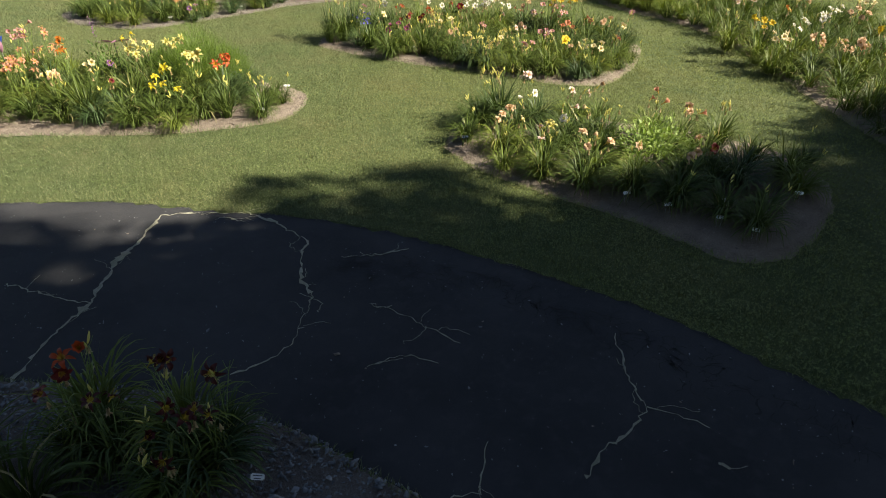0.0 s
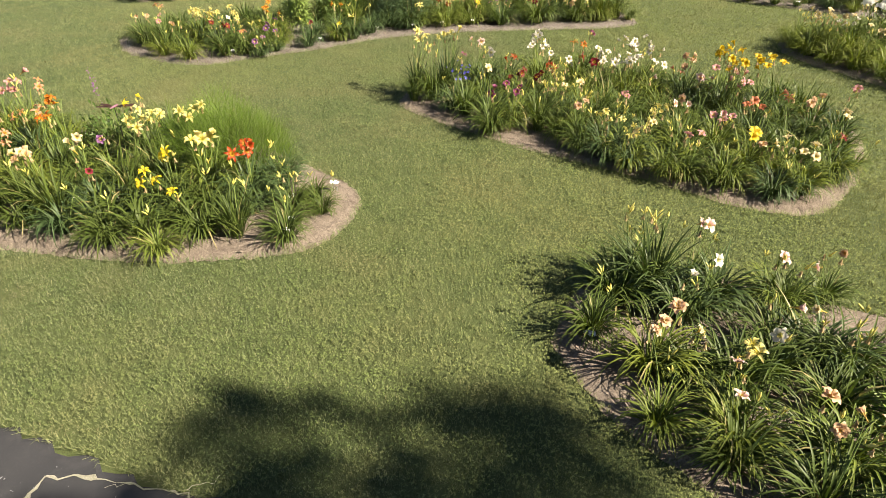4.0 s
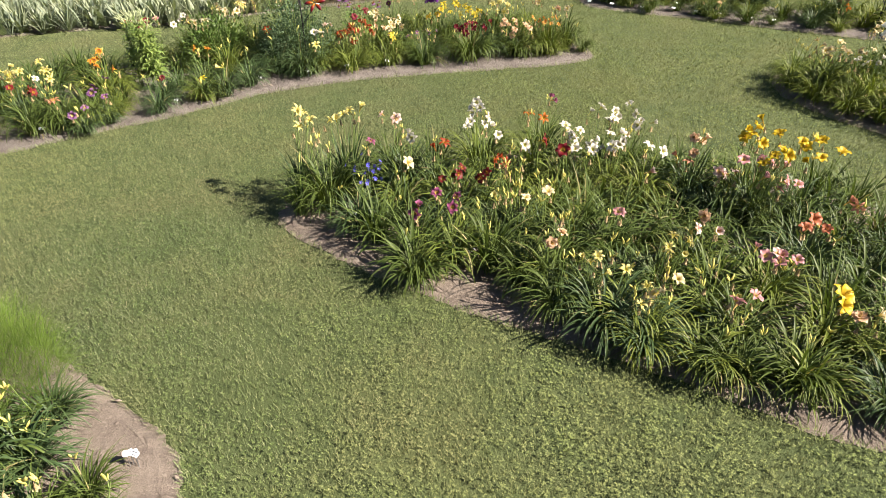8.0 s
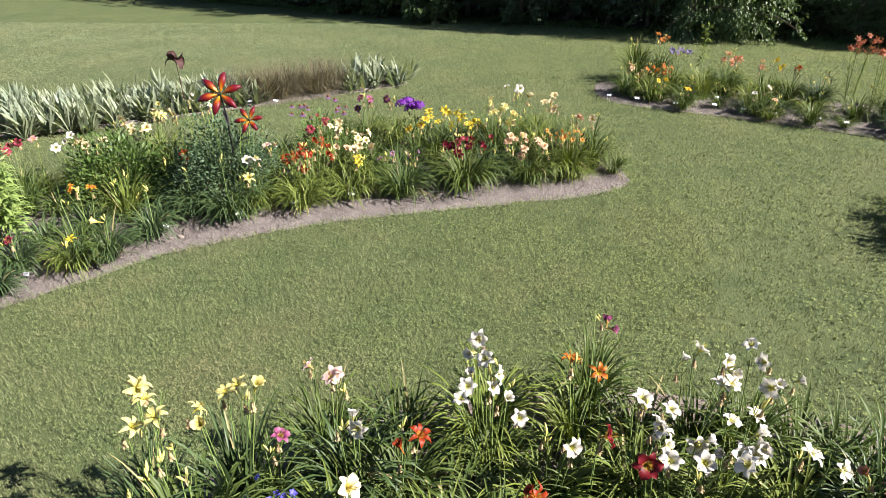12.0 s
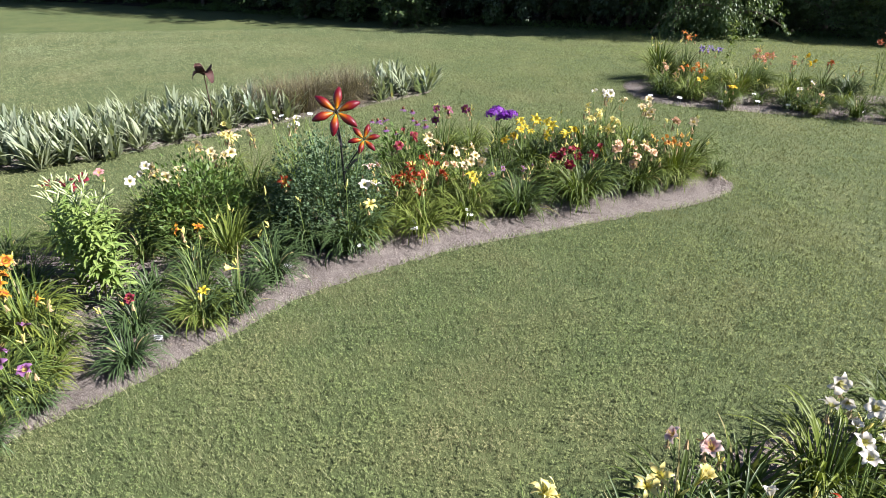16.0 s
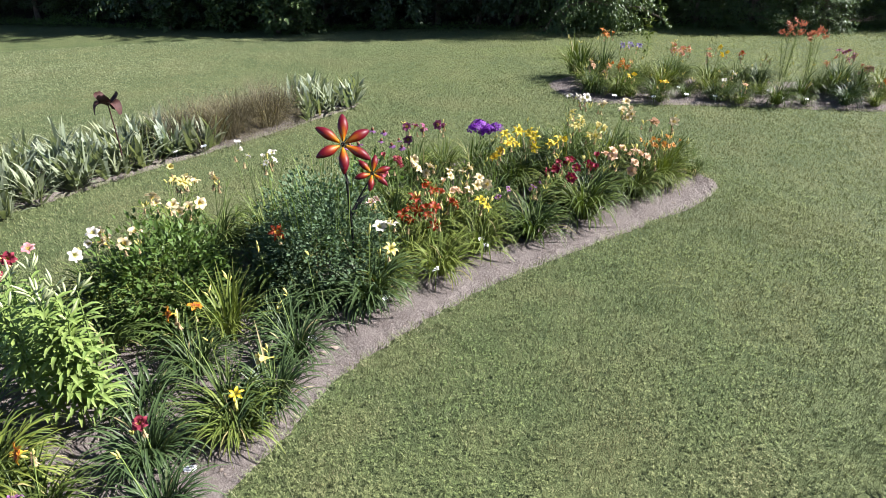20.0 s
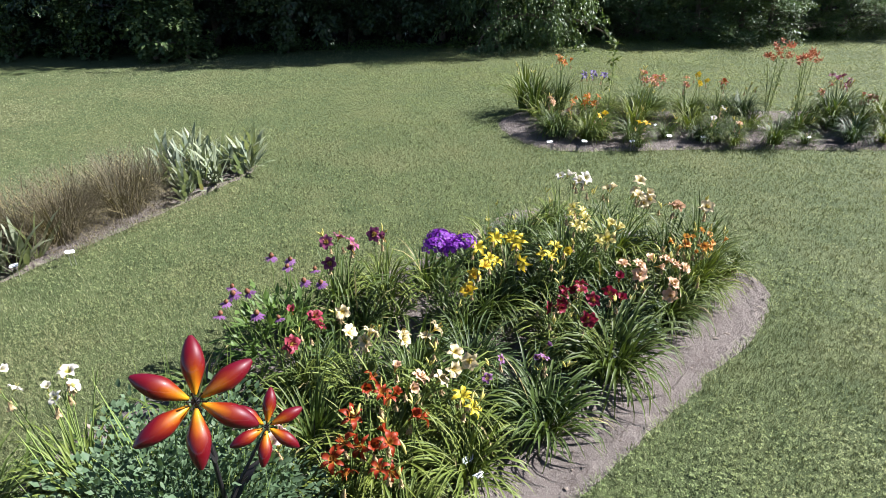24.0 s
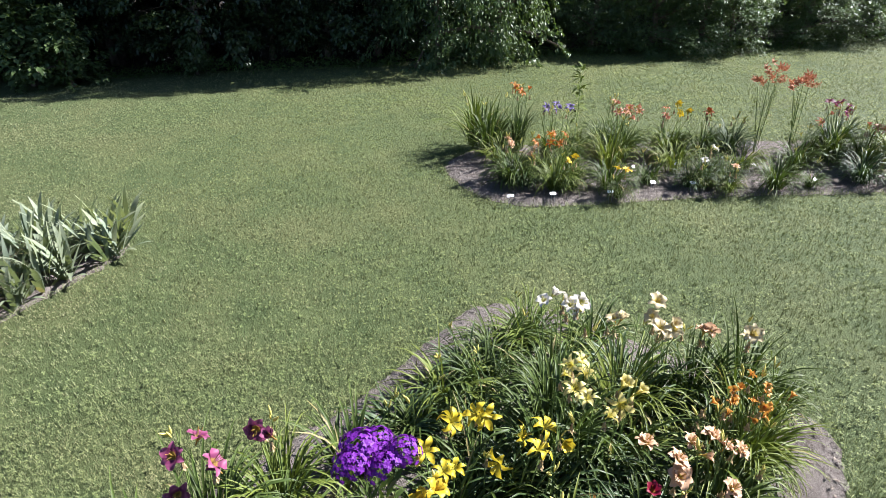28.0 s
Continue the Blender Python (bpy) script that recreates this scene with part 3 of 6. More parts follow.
# ---- outlines of the beds and the drive ----
def smooth_loop(pts, per=8):
    """A closed Catmull-Rom curve through pts."""
    p = np.array(pts, float)
    t = np.linspace(0, 1, per, endpoint=False)[:, None]
    out = []
    for i in range(len(p)):
        a, b, c, d = p[i - 1], p[i], p[(i + 1) % len(p)], p[(i + 2) % len(p)]
        out.append(0.5 * (2 * b + (c - a) * t + (2 * a - 5 * b + 4 * c - d) * t ** 2 + (3 * b - a - 3 * c + d) * t ** 3))
    return np.concatenate(out)


def inside(loop, x, y):
    """Which of the points lie in the loop."""
    hit = np.zeros(len(x), bool)
    a = loop
    b = np.roll(loop, -1, 0)
    for (x0, y0), (x1, y1) in zip(a, b):
        c = (y0 > y) != (y1 > y)
        if c.any():
            hit[c] ^= x[c] < (x1 - x0) * (y[c] - y0) / (y1 - y0) + x0
    return hit


def edge_distance(loop, x, y):
    a, b = loop, np.roll(loop, -1, 0)
    best = np.full(len(x), 1e9)
    for p, q in zip(a, b):
        d = q - p
        t = np.clip(((x - p[0]) * d[0] + (y - p[1]) * d[1]) / (d @ d + 1e-9), 0, 1)
        best = np.minimum(best, np.hypot(x - p[0] - t * d[0], y - p[1] - t * d[1]))
    return best


BEDS = {
    "near": smooth_loop([(0.02, 6.45), (0.18, 6.02), (0.42, 5.72), (0.9, 5.30), (1.6, 4.78), (1.97, 4.42), (2.32, 4.08), (2.78, 4.15), (3.3, 4.62), (3.68, 5.15), (3.8, 5.8), (3.5, 6.4), (2.8, 6.85), (1.9, 7.15), (1.0, 7.35), (0.3, 7.15)]),
    "left": smooth_loop([(-8.6, 6.5), (-5.6, 6.62), (-4.6, 6.68), (-3.7, 6.68), (-3.0, 6.76), (-2.5, 6.90), (-2.1, 7.06), (-1.87, 7.32), (-1.78, 7.70), (-1.82, 8.05), (-2.05, 8.33), (-2.6, 8.66), (-3.2, 8.95), (-4.3, 9.1), (-5.6, 9.05), (-8.5, 8.8), (-9.0, 7.6)]),
    "middle": smooth_loop([(-2.12, 10.75), (-1.98, 10.46), (-1.6, 10.17), (-1.05, 9.82), (-0.35, 9.46), (0.45, 9.12), (1.1, 8.80), (1.6, 8.54), (2.0, 8.46), (2.32, 8.56), (2.66, 8.98), (2.98, 9.55), (3.25, 10.3), (3.2, 11.0), (2.5, 11.6), (1.5, 11.95), (0.4, 12.15), (-0.7, 11.95), (-1.6, 11.55), (-2.05, 11.15)]),
    "long": smooth_loop([(-7.65, 13.05), (-7.15, 12.28), (-6.6, 11.97), (-5.9, 11.72), (-5.35, 11.77), (-4.95, 12.12), (-4.55, 12.46), (-4.2, 12.74), (-3.9, 13.0), (-3.54, 13.4), (-3.05, 13.84), (-2.26, 14.27), (-1.51, 14.56), (-0.73, 14.79), (-0.01, 15.0), (0.54, 15.15), (0.96, 15.35), (1.2, 15.58), (1.2, 15.95), (1.02, 16.5), (0.8, 17.1), (0.5, 17.56), (0.2, 17.68), (-0.1, 17.56), (-0.5, 17.38), (-1.0, 17.2), (-1.9, 16.98), (-3.0, 16.5), (-4.0, 15.95), (-5.0, 15.25), (-6.0, 14.5), (-7.1, 13.85)]),
    "iris": smooth_loop([(-9.2, 15.8), (-8.0, 16.42), (-7.2, 16.74), (-5.9, 17.22), (-5.06, 17.78), (-4.5, 18.16), (-3.7, 18.66), (-2.75, 19.3), (-1.9, 19.92), (-1.88, 20.3), (-2.7, 20.35), (-4.0, 19.6), (-5.5, 18.8), (-7.0, 18.1), (-9.3, 17.3)]),
    "far": smooth_loop([(1.46, 19.75), (1.5, 19.2), (1.8, 18.85), (2.25, 18.62), (2.7, 18.42), (3.7, 17.96), (5.1, 17.2), (6.6, 16.5), (8.2, 15.9), (8.7, 16.7), (7.2, 17.9), (5.6, 18.9), (4.2, 19.65), (3.0, 20.35), (2.2, 20.6), (1.62, 20.3)]),
    "right": smooth_loop([(3.36, 14.15), (3.6, 13.4), (4.1, 12.7), (4.6, 11.8), (4.86, 10.5), (4.86, 9.0), (4.86, 7.5), (4.98, 6.2), (5.5, 5.5), (7.0, 5.3), (8.0, 7.0), (8.0, 10.0), (7.5, 13.0), (6.0, 15.0), (4.5, 15.3), (3.6, 14.9)]),
}
ROADSIDE = smooth_loop([(-5.0, 2.8), (-4.0, 2.86), (-2.73, 2.76), (-2.0, 2.70), (-1.28, 2.56), (-0.78, 2.35), (-0.43, 2.13), (-0.13, 1.94), (0.25, 1.5), (0.5, 0.8), (0.0, 0.2), (-2.0, 0.0), (-5.0, 0.2)])
DRIVE = smooth_loop([(-30.0, -1.0), (-9.0, 4.0), (-6.0, 4.82), (-4.12, 5.04), (-3.2, 5.09), (-2.5, 5.0), (-1.85, 4.88), (-1.13, 4.76), (-0.41, 4.52), (0.3, 4.17), (0.93, 3.81), (1.48, 3.46), (1.93, 3.08), (2.3, 2.72), (2.62, 2.44), (3.6, 1.4), (4.8, -0.4), (6.0, -4.0), (7.0, -12.0), (3.8, -12.0), (2.6, -4.0), (1.2, 0.0), (0.65, 0.9), (0.3, 1.5), (-0.13, 1.93), (-0.45, 2.12), (-0.8, 2.34), (-1.3, 2.55), (-2.0, 2.69), (-4.0, 2.84), (-6.0, 2.6), (-9.0, 1.8), (-30.0, -4.0)])

# ---- ground ----
bm = bmesh.new()
bmesh.ops.create_grid(bm, x_segments=60, y_segments=60, size=900)
me = bpy.data.meshes.new("ground")
bm.to_mesh(me)
bm.free()
me.materials.append(LAWN)
tagged(new("ground", me), "mown lawn of short grass and clover", "lawn", kind="structure")


def flat_area(name, loop, mat, edge, rise, inset, label, category, rag=0.012):
    """A filled outline with a ragged edge that rises a little from its rim."""
    rng = np.random.default_rng(len(loop))
    fine = []
    for p, q in zip(loop, np.roll(loop, -1, 0)):
        k = max(1, int(np.hypot(*(q - p)) / 0.05)) if abs(p[0]) < 10 else 1
        for i in range(k):
            fine.append(p + (q - p) * i / k)
    fine = np.array(fine)
    d = np.roll(fine, -1, 0) - np.roll(fine, 1, 0)
    nrm = np.stack([-d[:, 1], d[:, 0]], 1) / (np.linalg.norm(d, axis=1)[:, None] + 1e-9)
    area = 0.5 * np.sum(fine[:, 0] * np.roll(fine[:, 1], -1) - fine[:, 1] * np.roll(fine[:, 0], -1))
    nrm *= 1 if area > 0 else -1
    fine = fine + nrm * rng.normal(0, rag, (len(fine), 1))
    b = bmesh.new()
    ring = [b.verts.new((*p, edge)) for p in fine]
    inner = [b.verts.new((*(p + n * inset), edge + rise * rng.uniform(0.7, 1.3))) for p, n in zip(fine, nrm)]
    k = len(ring)
    for i in range(k):
        b.faces.new((ring[i], ring[(i + 1) % k], inner[(i + 1) % k], inner[i]))
    es = [b.edges.get((inner[i], inner[(i + 1) % k])) for i in range(k)]
    bmesh.ops.triangle_fill(b, edges=es, use_beauty=True)
    bmesh.ops.recalc_face_normals(b, faces=b.faces)
    m = bpy.data.meshes.new(name)
    b.to_mesh(m)
    b.free()
    m.materials.append(mat)
    if sum(p.normal.z for p in m.polygons) < 0:
        m.flip_normals()
    return tagged(new(name, m), label, category, kind="structure")


flat_area("road", DRIVE, ASPHALT, 0.005, 0.004, 0.03, "cracked dark asphalt drive with weathered edges", "drive", 0.02)
for nm, loop in BEDS.items():
    flat_area("soil_" + nm, loop, MULCH if nm in ("long", "far", "iris") else SOIL, 0.006, 0.028, 0.09, "bare dry soil of a flower bed with an edged rim", "soil")
flat_area("soil_roadside", ROADSIDE, MULCH, 0.010, 0.025, 0.10, "dark soil under slate chips beside the drive", "soil")


def ribbon(points, width, seed, z=0.0125):
    """A ragged strip along a line, for weeds and dust in a crack."""
    rng = np.random.default_rng(seed)
    p = np.array(points, float)
    fine = [p[0]]
    for a, b in zip(p[:-1], p[1:]):
        k = max(2, int(np.hypot(*(b - a)) / 0.035))
        for i in range(1, k + 1):
            fine.append(a + (b - a) * i / k + rng.normal(0, 0.009, 2))
    fine = np.array(fine)
    d = np.gradient(fine, axis=0)
    nrm = np.stack([-d[:, 1], d[:, 0]], 1) / (np.linalg.norm(d, axis=1)[:, None] + 1e-9)
    slow = np.interp(np.arange(len(fine)), np.arange(0, len(fine) + 9, 9), rng.gamma(1.5, 0.7, (len(fine) + 9 + 8) // 9))
    w = width * (rng.gamma(2.5, 0.4, len(fine)) * (0.25 + 0.6 * slow))[:, None] * 0.5 + 0.0012
    n = len(fine)
    v = np.concatenate([np.c_[fine + nrm * w, np.full(n, z)], np.c_[fine - nrm * w, np.full(n, z)]])
    i = np.arange(n - 1)
    return v, np.stack([i + n, i + n + 1, i + 1, i], 1), np.zeros(2 * n)


def crack(points, width, seed):
    rng = np.random.default_rng(400 + seed)
    pieces = [ribbon(points, width, seed)]
    p = np.array(points, float)
    for k in range(rng.integers(1, 5)):
        i = rng.integers(len(p) - 1)
        q = [p[i] + (p[i + 1] - p[i]) * rng.uniform(0, 1)]
        a = rng.uniform(0, 6.28)
        for m in range(rng.integers(2, 5)):
            a += rng.normal(0, 0.5)
            q.append(q[-1] + 0.06 * np.array([math.cos(a), math.sin(a)]))
        pieces.append(ribbon(q, 0.0018, 50 * seed + k, 0.0126))
    v, f, a = join(*pieces)
    tagged(new("crack", quick_mesh("crack", v, f, CRACK)), "pale weedy crack in the dark asphalt", "crack", "cracks in the drive", "structure")


crack([(-2.53, 4.83), (-2.54, 4.38), (-2.61, 4.06), (-2.58, 3.86), (-2.56, 3.55), (-2.61, 3.31), (-2.65, 3.06), (-2.65, 2.75)], 0.022, 0)
crack([(-2.56, 3.55), (-2.73, 3.57), (-2.88, 3.63), (-3.3, 3.78)], 0.014, 1)
crack([(-2.53, 4.83), (-2.29, 4.87), (-1.75, 4.86), (-1.45, 4.68), (-1.14, 4.4)], 0.016, 2)
crack([(-1.14, 4.4), (-1.14, 4.16), (-1.09, 3.83), (-0.97, 3.68)], 0.022, 3)
crack([(-0.97, 3.68), (-0.95, 3.5), (-0.99, 3.28), (-1.01, 3.08), (-1.13, 2.94), (-1.32, 2.82)], 0.009, 4)
crack([(-0.82, 4.15), (-0.58, 4.17), (-0.27, 4.27)], 0.01, 5)
crack([(-0.53, 3.54), (-0.35, 3.45), (-0.09, 3.27), (0.04, 3.16), (0.11, 3.11)], 0.008, 6)
crack([(-0.48, 2.89), (-0.28, 2.99), (-0.17, 2.99), (-0.03, 2.92)], 0.01, 7)
crack([(1.17, 3.21), (1.15, 2.83), (1.2, 2.55), (1.03, 2.34), (0.85, 2.23), (0.74, 2.05)], 0.006, 8)
crack([(1.2, 2.55), (1.36, 2.49), (1.52, 2.38)], 0.011, 9)
crack([(0.25, 2.3), (0.21, 2.12), (0.19, 1.98), (0.02, 1.94)], 0.006, 10)
crack([(1.47, 2.15), (1.51, 2.12)], 0.014, 11)
crack([(-1.96, 4.79), (-1.8, 4.73)], 0.013, 12)

# fine crazing along the worn edge of the drive
rng = np.random.default_rng(5)
pieces = []
for i in range(190):
    s = rng.uniform(-0.35, 1)
    c = np.array([0.1 + 2.4 * s, 4.0 - 1.7 * max(s, 0) ** 1.3 - 0.55 * min(s, 0)]) + rng.normal(0, 0.07, 2) - np.array([0.09, 0.13])
    a = rng.uniform(0, 6.28)
    q = [c]
    for k in range(3):
        a += rng.choice((-1.2, 0.0, 0.0, 1.2)) + rng.normal(0, 0.12)
        q.append(q[-1] + 0.055 * np.array([math.cos(a), math.sin(a)]))
    pieces.append(ribbon(q, 0.0030, i, 0.0128))
v, f, a = join(*pieces)
DARKGAP = mat_plain("open_crack", (0.006, 0.006, 0.007), (0.014, 0.014, 0.015), 60, 0.9)
tagged(new("crazing", quick_mesh("crazing", v, f, DARKGAP)), "fine open cracks in worn asphalt", "crack", kind="stuff")


# ---- chips and litter on the soil ----
def chips(name, loop, count, size, mat, label, category, z, seed, keep=None, thick=0.35):
    rng = np.random.default_rng(seed)
    lo, hi = loop.min(0), loop.max(0)
    x, y = rng.uniform(lo[0], hi[0], count * 3), rng.uniform(lo[1], hi[1], count * 3)
    ok = inside(loop, x, y)
    if keep is not None:
        ok &= keep(x, y)
    x, y = x[ok][:count], y[ok][:count]
    n = len(x)
    base = np.array([(-1, -0.6, 0), (0.2, -0.9, 0), (1, 0.1, 0), (0.1, 0.8, 0), (-0.7, -0.3, 1), (0.3, -0.5, 1), (0.6, 0.2, 1), (-0.1, 0.5, 1)], float)
    s = size * rng.gamma(3, 0.33, n)
    v = base[None] * (1 + rng.normal(0, 0.25, (n, 8, 3))) * s[:, None, None] * np.stack([np.ones(n), rng.uniform(0.3, 1, n), np.full(n, thick)], 1)[:, None]
    a, t = rng.uniform(0, 6.28, n), rng.normal(0, 0.35, n)
    vz = v[..., 2] + v[..., 0] * np.tan(t)[:, None]
    vx = v[..., 0] * np.cos(a)[:, None] - v[..., 1] * np.sin(a)[:, None] + x[:, None]
    vy = v[..., 0] * np.sin(a)[:, None] + v[..., 1] * np.cos(a)[:, None] + y[:, None]
    v = np.stack([vx, vy, vz + z], -1).reshape(-1, 3)
    q = np.array([(4, 5, 6, 7), (0, 1, 5, 4), (1, 2, 6, 5), (2, 3, 7, 6), (3, 0, 4, 7)])
    f = (q[None] + np.arange(n)[:, None, None] * 8).reshape(-1, 4)
    tagged(new(name, quick_mesh(name, v, f, mat)), label, category, kind="stuff")


chips("gravel", ROADSIDE, 11000, 0.0115, STONE, "loose grey slate chips beside the drive", "gravel", 0.036, 1, lambda x, y: (x > -1.7) | (y > 2.2))
for k, (nm, loop) in enumerate(BEDS.items()):
    dens = {"near": 1800, "left": 2600, "middle": 2200, "long": 5200, "iris": 700, "far": 900, "right": 800}[nm]
    chips("soil_crumbs", loop, dens, 0.0058, MULCH if nm in ("long", "far") else SOIL, "crumbs of dry soil on the bed", "soil", 0.030, 20 + k, thick=0.4)
    chips("bark_litter", loop, dens // 2, 0.0085, BARKCHIP, "scattered bark and straw litter on the bed", "litter", 0.034, 40 + k, thick=0.15)


GRITTY = np.array([(-4.2, 4.9), (-2.5, 4.9), (-0.4, 4.4), (1.4, 3.4), (2.5, 2.4), (2.4, 1.4), (0.4, 1.7), (-1.2, 2.7), (-4.2, 3.0)])
chips("grit", GRITTY, 900, 0.0042, STONE, "pale grit and specks lying on the asphalt", "grit", 0.012, 71, thick=0.4)
chips("leaf_bits", GRITTY, 60, 0.008, BARKCHIP, "dry leaf bits lying on the asphalt", "litter", 0.012, 72, thick=0.12)


# ---- other plants ----
def leaf_cloud(n, shape, size, narrow, seed, out=0.6):
    """Small folded leaves: shape(rng, n) gives their places and outward ways."""
    rng = np.random.default_rng(seed)
    p, d = shape(rng, n)
    d = d + rng.normal(0, 0.45, d.shape)
    d /= np.linalg.norm(d, axis=1)[:, None]
    up = np.tile([0, 0, 1.0], (n, 1)) + rng.normal(0, 0.35, (n, 3))
    side = np.cross(d, up)
    side /= np.linalg.norm(side, axis=1)[:, None] + 1e-9
    top = np.cross(side, d)
    s = size * rng.uniform(0.65, 1.25, n)[:, None]
    w = s * narrow
    v = np.stack([p, p + d * s * 0.45 + side * w * 0.5 + top * w * 0.12, p + d * s * 0.5 - top * w * 0.02, p + d * s * 0.45 - side * w * 0.5 + top * w * 0.12, p + d * s - top * s * 0.12], 1)
    i = np.arange(n)[:, None, None] * 5
    f = (np.array([(0, 1, 2, 2), (0, 2, 3, 3), (1, 4, 2, 2), (2, 4, 3, 3)])[None, :, :3] + i).reshape(-1, 3)
    return v.reshape(-1, 3), f, np.tile([0.2, 0.6, 0.5, 0.6, 1.0], n)


def dome(rx, rz, hollow=0.5, low=0.05):
    def shape(rng, n):
        d = rng.normal(0, 1, (n, 3))
        d[:, 2] = np.abs(d[:, 2]) * 0.9 - 0.15
        d /= np.linalg.norm(d, axis=1)[:, None]
        lump = 1 + 0.16 * np.sin(5 * np.arctan2(d[:, 1], d[:, 0]) + 1.3) * np.cos(4 * d[:, 2]) + rng.normal(0, 0.06, n)
        r = (hollow + (1 - hollow) * rng.uniform(0, 1, n) ** 0.5) * lump
        p = d * r[:, None] * np.array([rx, rx, rz])
        p[:, 2] = np.maximum(p[:, 2], low)
        return p, d
    return shape


def stems(ob, n, rx, tall, seed, thick=0.004):
    """Leaning stems out of one root, each a part."""
    rng = np.random.default_rng(seed)
    for i in range(n):
        a, r = rng.uniform(0, 6.28), rx * math.sqrt(rng.uniform(0, 1))
        e = Vector((math.cos(a) * r, math.sin(a) * r, tall * rng.uniform(0.75, 1.0)))
        v, f, al = tube([(e.x * 0.2, e.y * 0.2, 0.02), (e.x * 0.55, e.y * 0.55, e.z * 0.55), tuple(e)], [thick, thick * 0.8, thick * 0.5], 4)
        part("stem", tidy(quick_mesh("stem", v, f, STEM, al, True)), ob)


def bush(name, x, y, rx, tall, leaf, n, mat, label, seed, narrow=0.45, hollow=0.35):
    ob = thing(name, x, y, 0, label, "shrub")
    stems(ob, 12, rx * 0.8, tall * 0.9, seed)
    v, f, a = leaf_cloud(n, dome(rx, tall, hollow), leaf, narrow, seed)
    part("leaves", quick_mesh("leaves", v, f, mat, a), ob)
    PLANTED.append((x, y))
    return ob


def spire_grass(ob, n, rx, low, high, seed, mat, width=0.003):
    rng = np.random.default_rng(seed)
    a, r = rng.uniform(0, 6.28, n), rx * np.sqrt(rng.uniform(0, 1, n))
    b = np.stack([r * np.cos(a), r * np.sin(a), np.full(n, low)], 1)
    v, f, al = strips(b, a, np.radians(rng.uniform(76, 89, n)), rng.uniform(0.5, 1, n) * (high - low), np.full(n, width), np.radians(rng.uniform(0, 25, n)), 5, 0.3)
    return part("seed_growth", quick_mesh("seed_growth", v, f, mat, al), ob, kind="stuff")


# grey-green false indigo round the glass flowers
ob = bush("false_indigo", -3.08, 15.00, 0.58, 0.86, 0.036, 14000, GREYBUSH, "mounded grey-green shrub with small rounded leaves in the bed", 3, 0.62)
spire_grass(ob, 46, 0.45, 0.55, 1.1, 4, PALELEAF, 0.005)
ob = bush("peony", -4.25, 14.95, 0.52, 0.70, 0.060, 4600, BUSH, "leafy green peony bush out of bloom in the bed", 5, 0.42)
bush("peony", 2.15, 5.85, 0.42, 0.50, 0.06, 2200, PALELEAF, "bright green leafy perennial among the daylilies", 6, 0.4)
bush("leafy_perennial", -4.62, 8.5, 0.30, 0.55, 0.06, 700, BUSH, "green leafy perennial with a tall lilac flower stalk", 8, 0.4)
bush("leafy_perennial", 4.9, 14.3, 0.55, 0.8, 0.06, 1700, LEAF[0], "leafy shrub with white flower heads in the bed", 9, 0.4)
bush("leafy_perennial", 6.35, 17.45, 0.30, 0.42, 0.10, 420, LEAF[1], "bright green broad-leaved perennial in the far bed", 10, 0.5)


def true_lily(x, y, n, tall, seed, label, leafmat, leaf=0.11, rx=0.16, head="pods"):
    """Upright lilies with whorls of narrow leaves all the way up their stems."""
    ob = thing("lily", x, y, 0, label, "flower")
    rng = np.random.default_rng(seed)
    PLANTED.append((x, y))
    for i in range(n):
        a, r = rng.uniform(0, 6.28), rx * math.sqrt(rng.uniform(0, 1))
        b = Vector((r * math.cos(a), r * math.sin(a), 0.02))
        e = b + Vector((rng.normal(0, 0.05), rng.normal(0, 0.05), tall * rng.uniform(0.82, 1.05)))
        v, f, al = tube([b, (b + e) / 2, e], [0.005, 0.0045, 0.003], 5)
        st = part("stem", tidy(quick_mesh("stem", v, f, STEM, al, True)), ob)
        k = 46
        s = np.sort(rng.uniform(0.16, 0.97, k))
        base = np.array([tuple(b + (e - b) * float(t)) for t in s])
        az = np.arange(k) * 2.4 + rng.normal(0, 0.3, k)
        v, f, al = strips(base, az, np.radians(rng.normal(28, 10, k)), leaf * (1.15 - 0.5 * s), np.full(k, leaf * 0.17), np.radians(rng.normal(70, 15, k)), 4, 0.2)
        part("leaves", quick_mesh("leaves", v, f, leafmat, al, True), ob)
        for j in range(4):
            az, tl = rng.uniform(0, 6.28), radians(rng.uniform(20, 65))
            w = Vector((math.cos(az) * math.sin(tl), math.sin(az) * math.sin(tl), math.cos(tl)))
            tip = e + w * rng.uniform(0.05, 0.1) + Vector((0, 0, 0.02 * j))
            if head == "pods":
                part("bud", PODS[j % 2], ob, Matrix.Translation(e + w * 0.03) @ w.to_track_quat("Z", "Y").to_matrix().to_4x4())
            else:
                down = Vector((w.x, w.y, -0.55)).normalized()
                part("flower", flower_mesh(head, "star", j % 3), ob, Matrix.Translation(tip) @ down.to_track_quat("Z", "Y").to_matrix().to_4x4() @ Matrix.Scale(0.85, 4))
    return ob


PODS = []
for i in range(2):
    v, f, a = spindle(0.072 + 0.012 * i, 0.008, 6, 6, 0.01)
    PODS.append(quick_mesh("bud", v, f, mat_plain("pale_bud", (0.22, 0.27, 0.12), (0.34, 0.37, 0.20), 30, 0.5, thin=0.2), a, True))
true_lily(-4.63, 13.82, 10, 0.92, 1, "tall lily with pale green whorled leaves and long unopened buds", PALELEAF, 0.155, 0.20)
true_lily(-4.98, 14.15, 7, 0.85, 2, "tall lily with pale green whorled leaves and long unopened buds", PALELEAF, 0.14, 0.20)
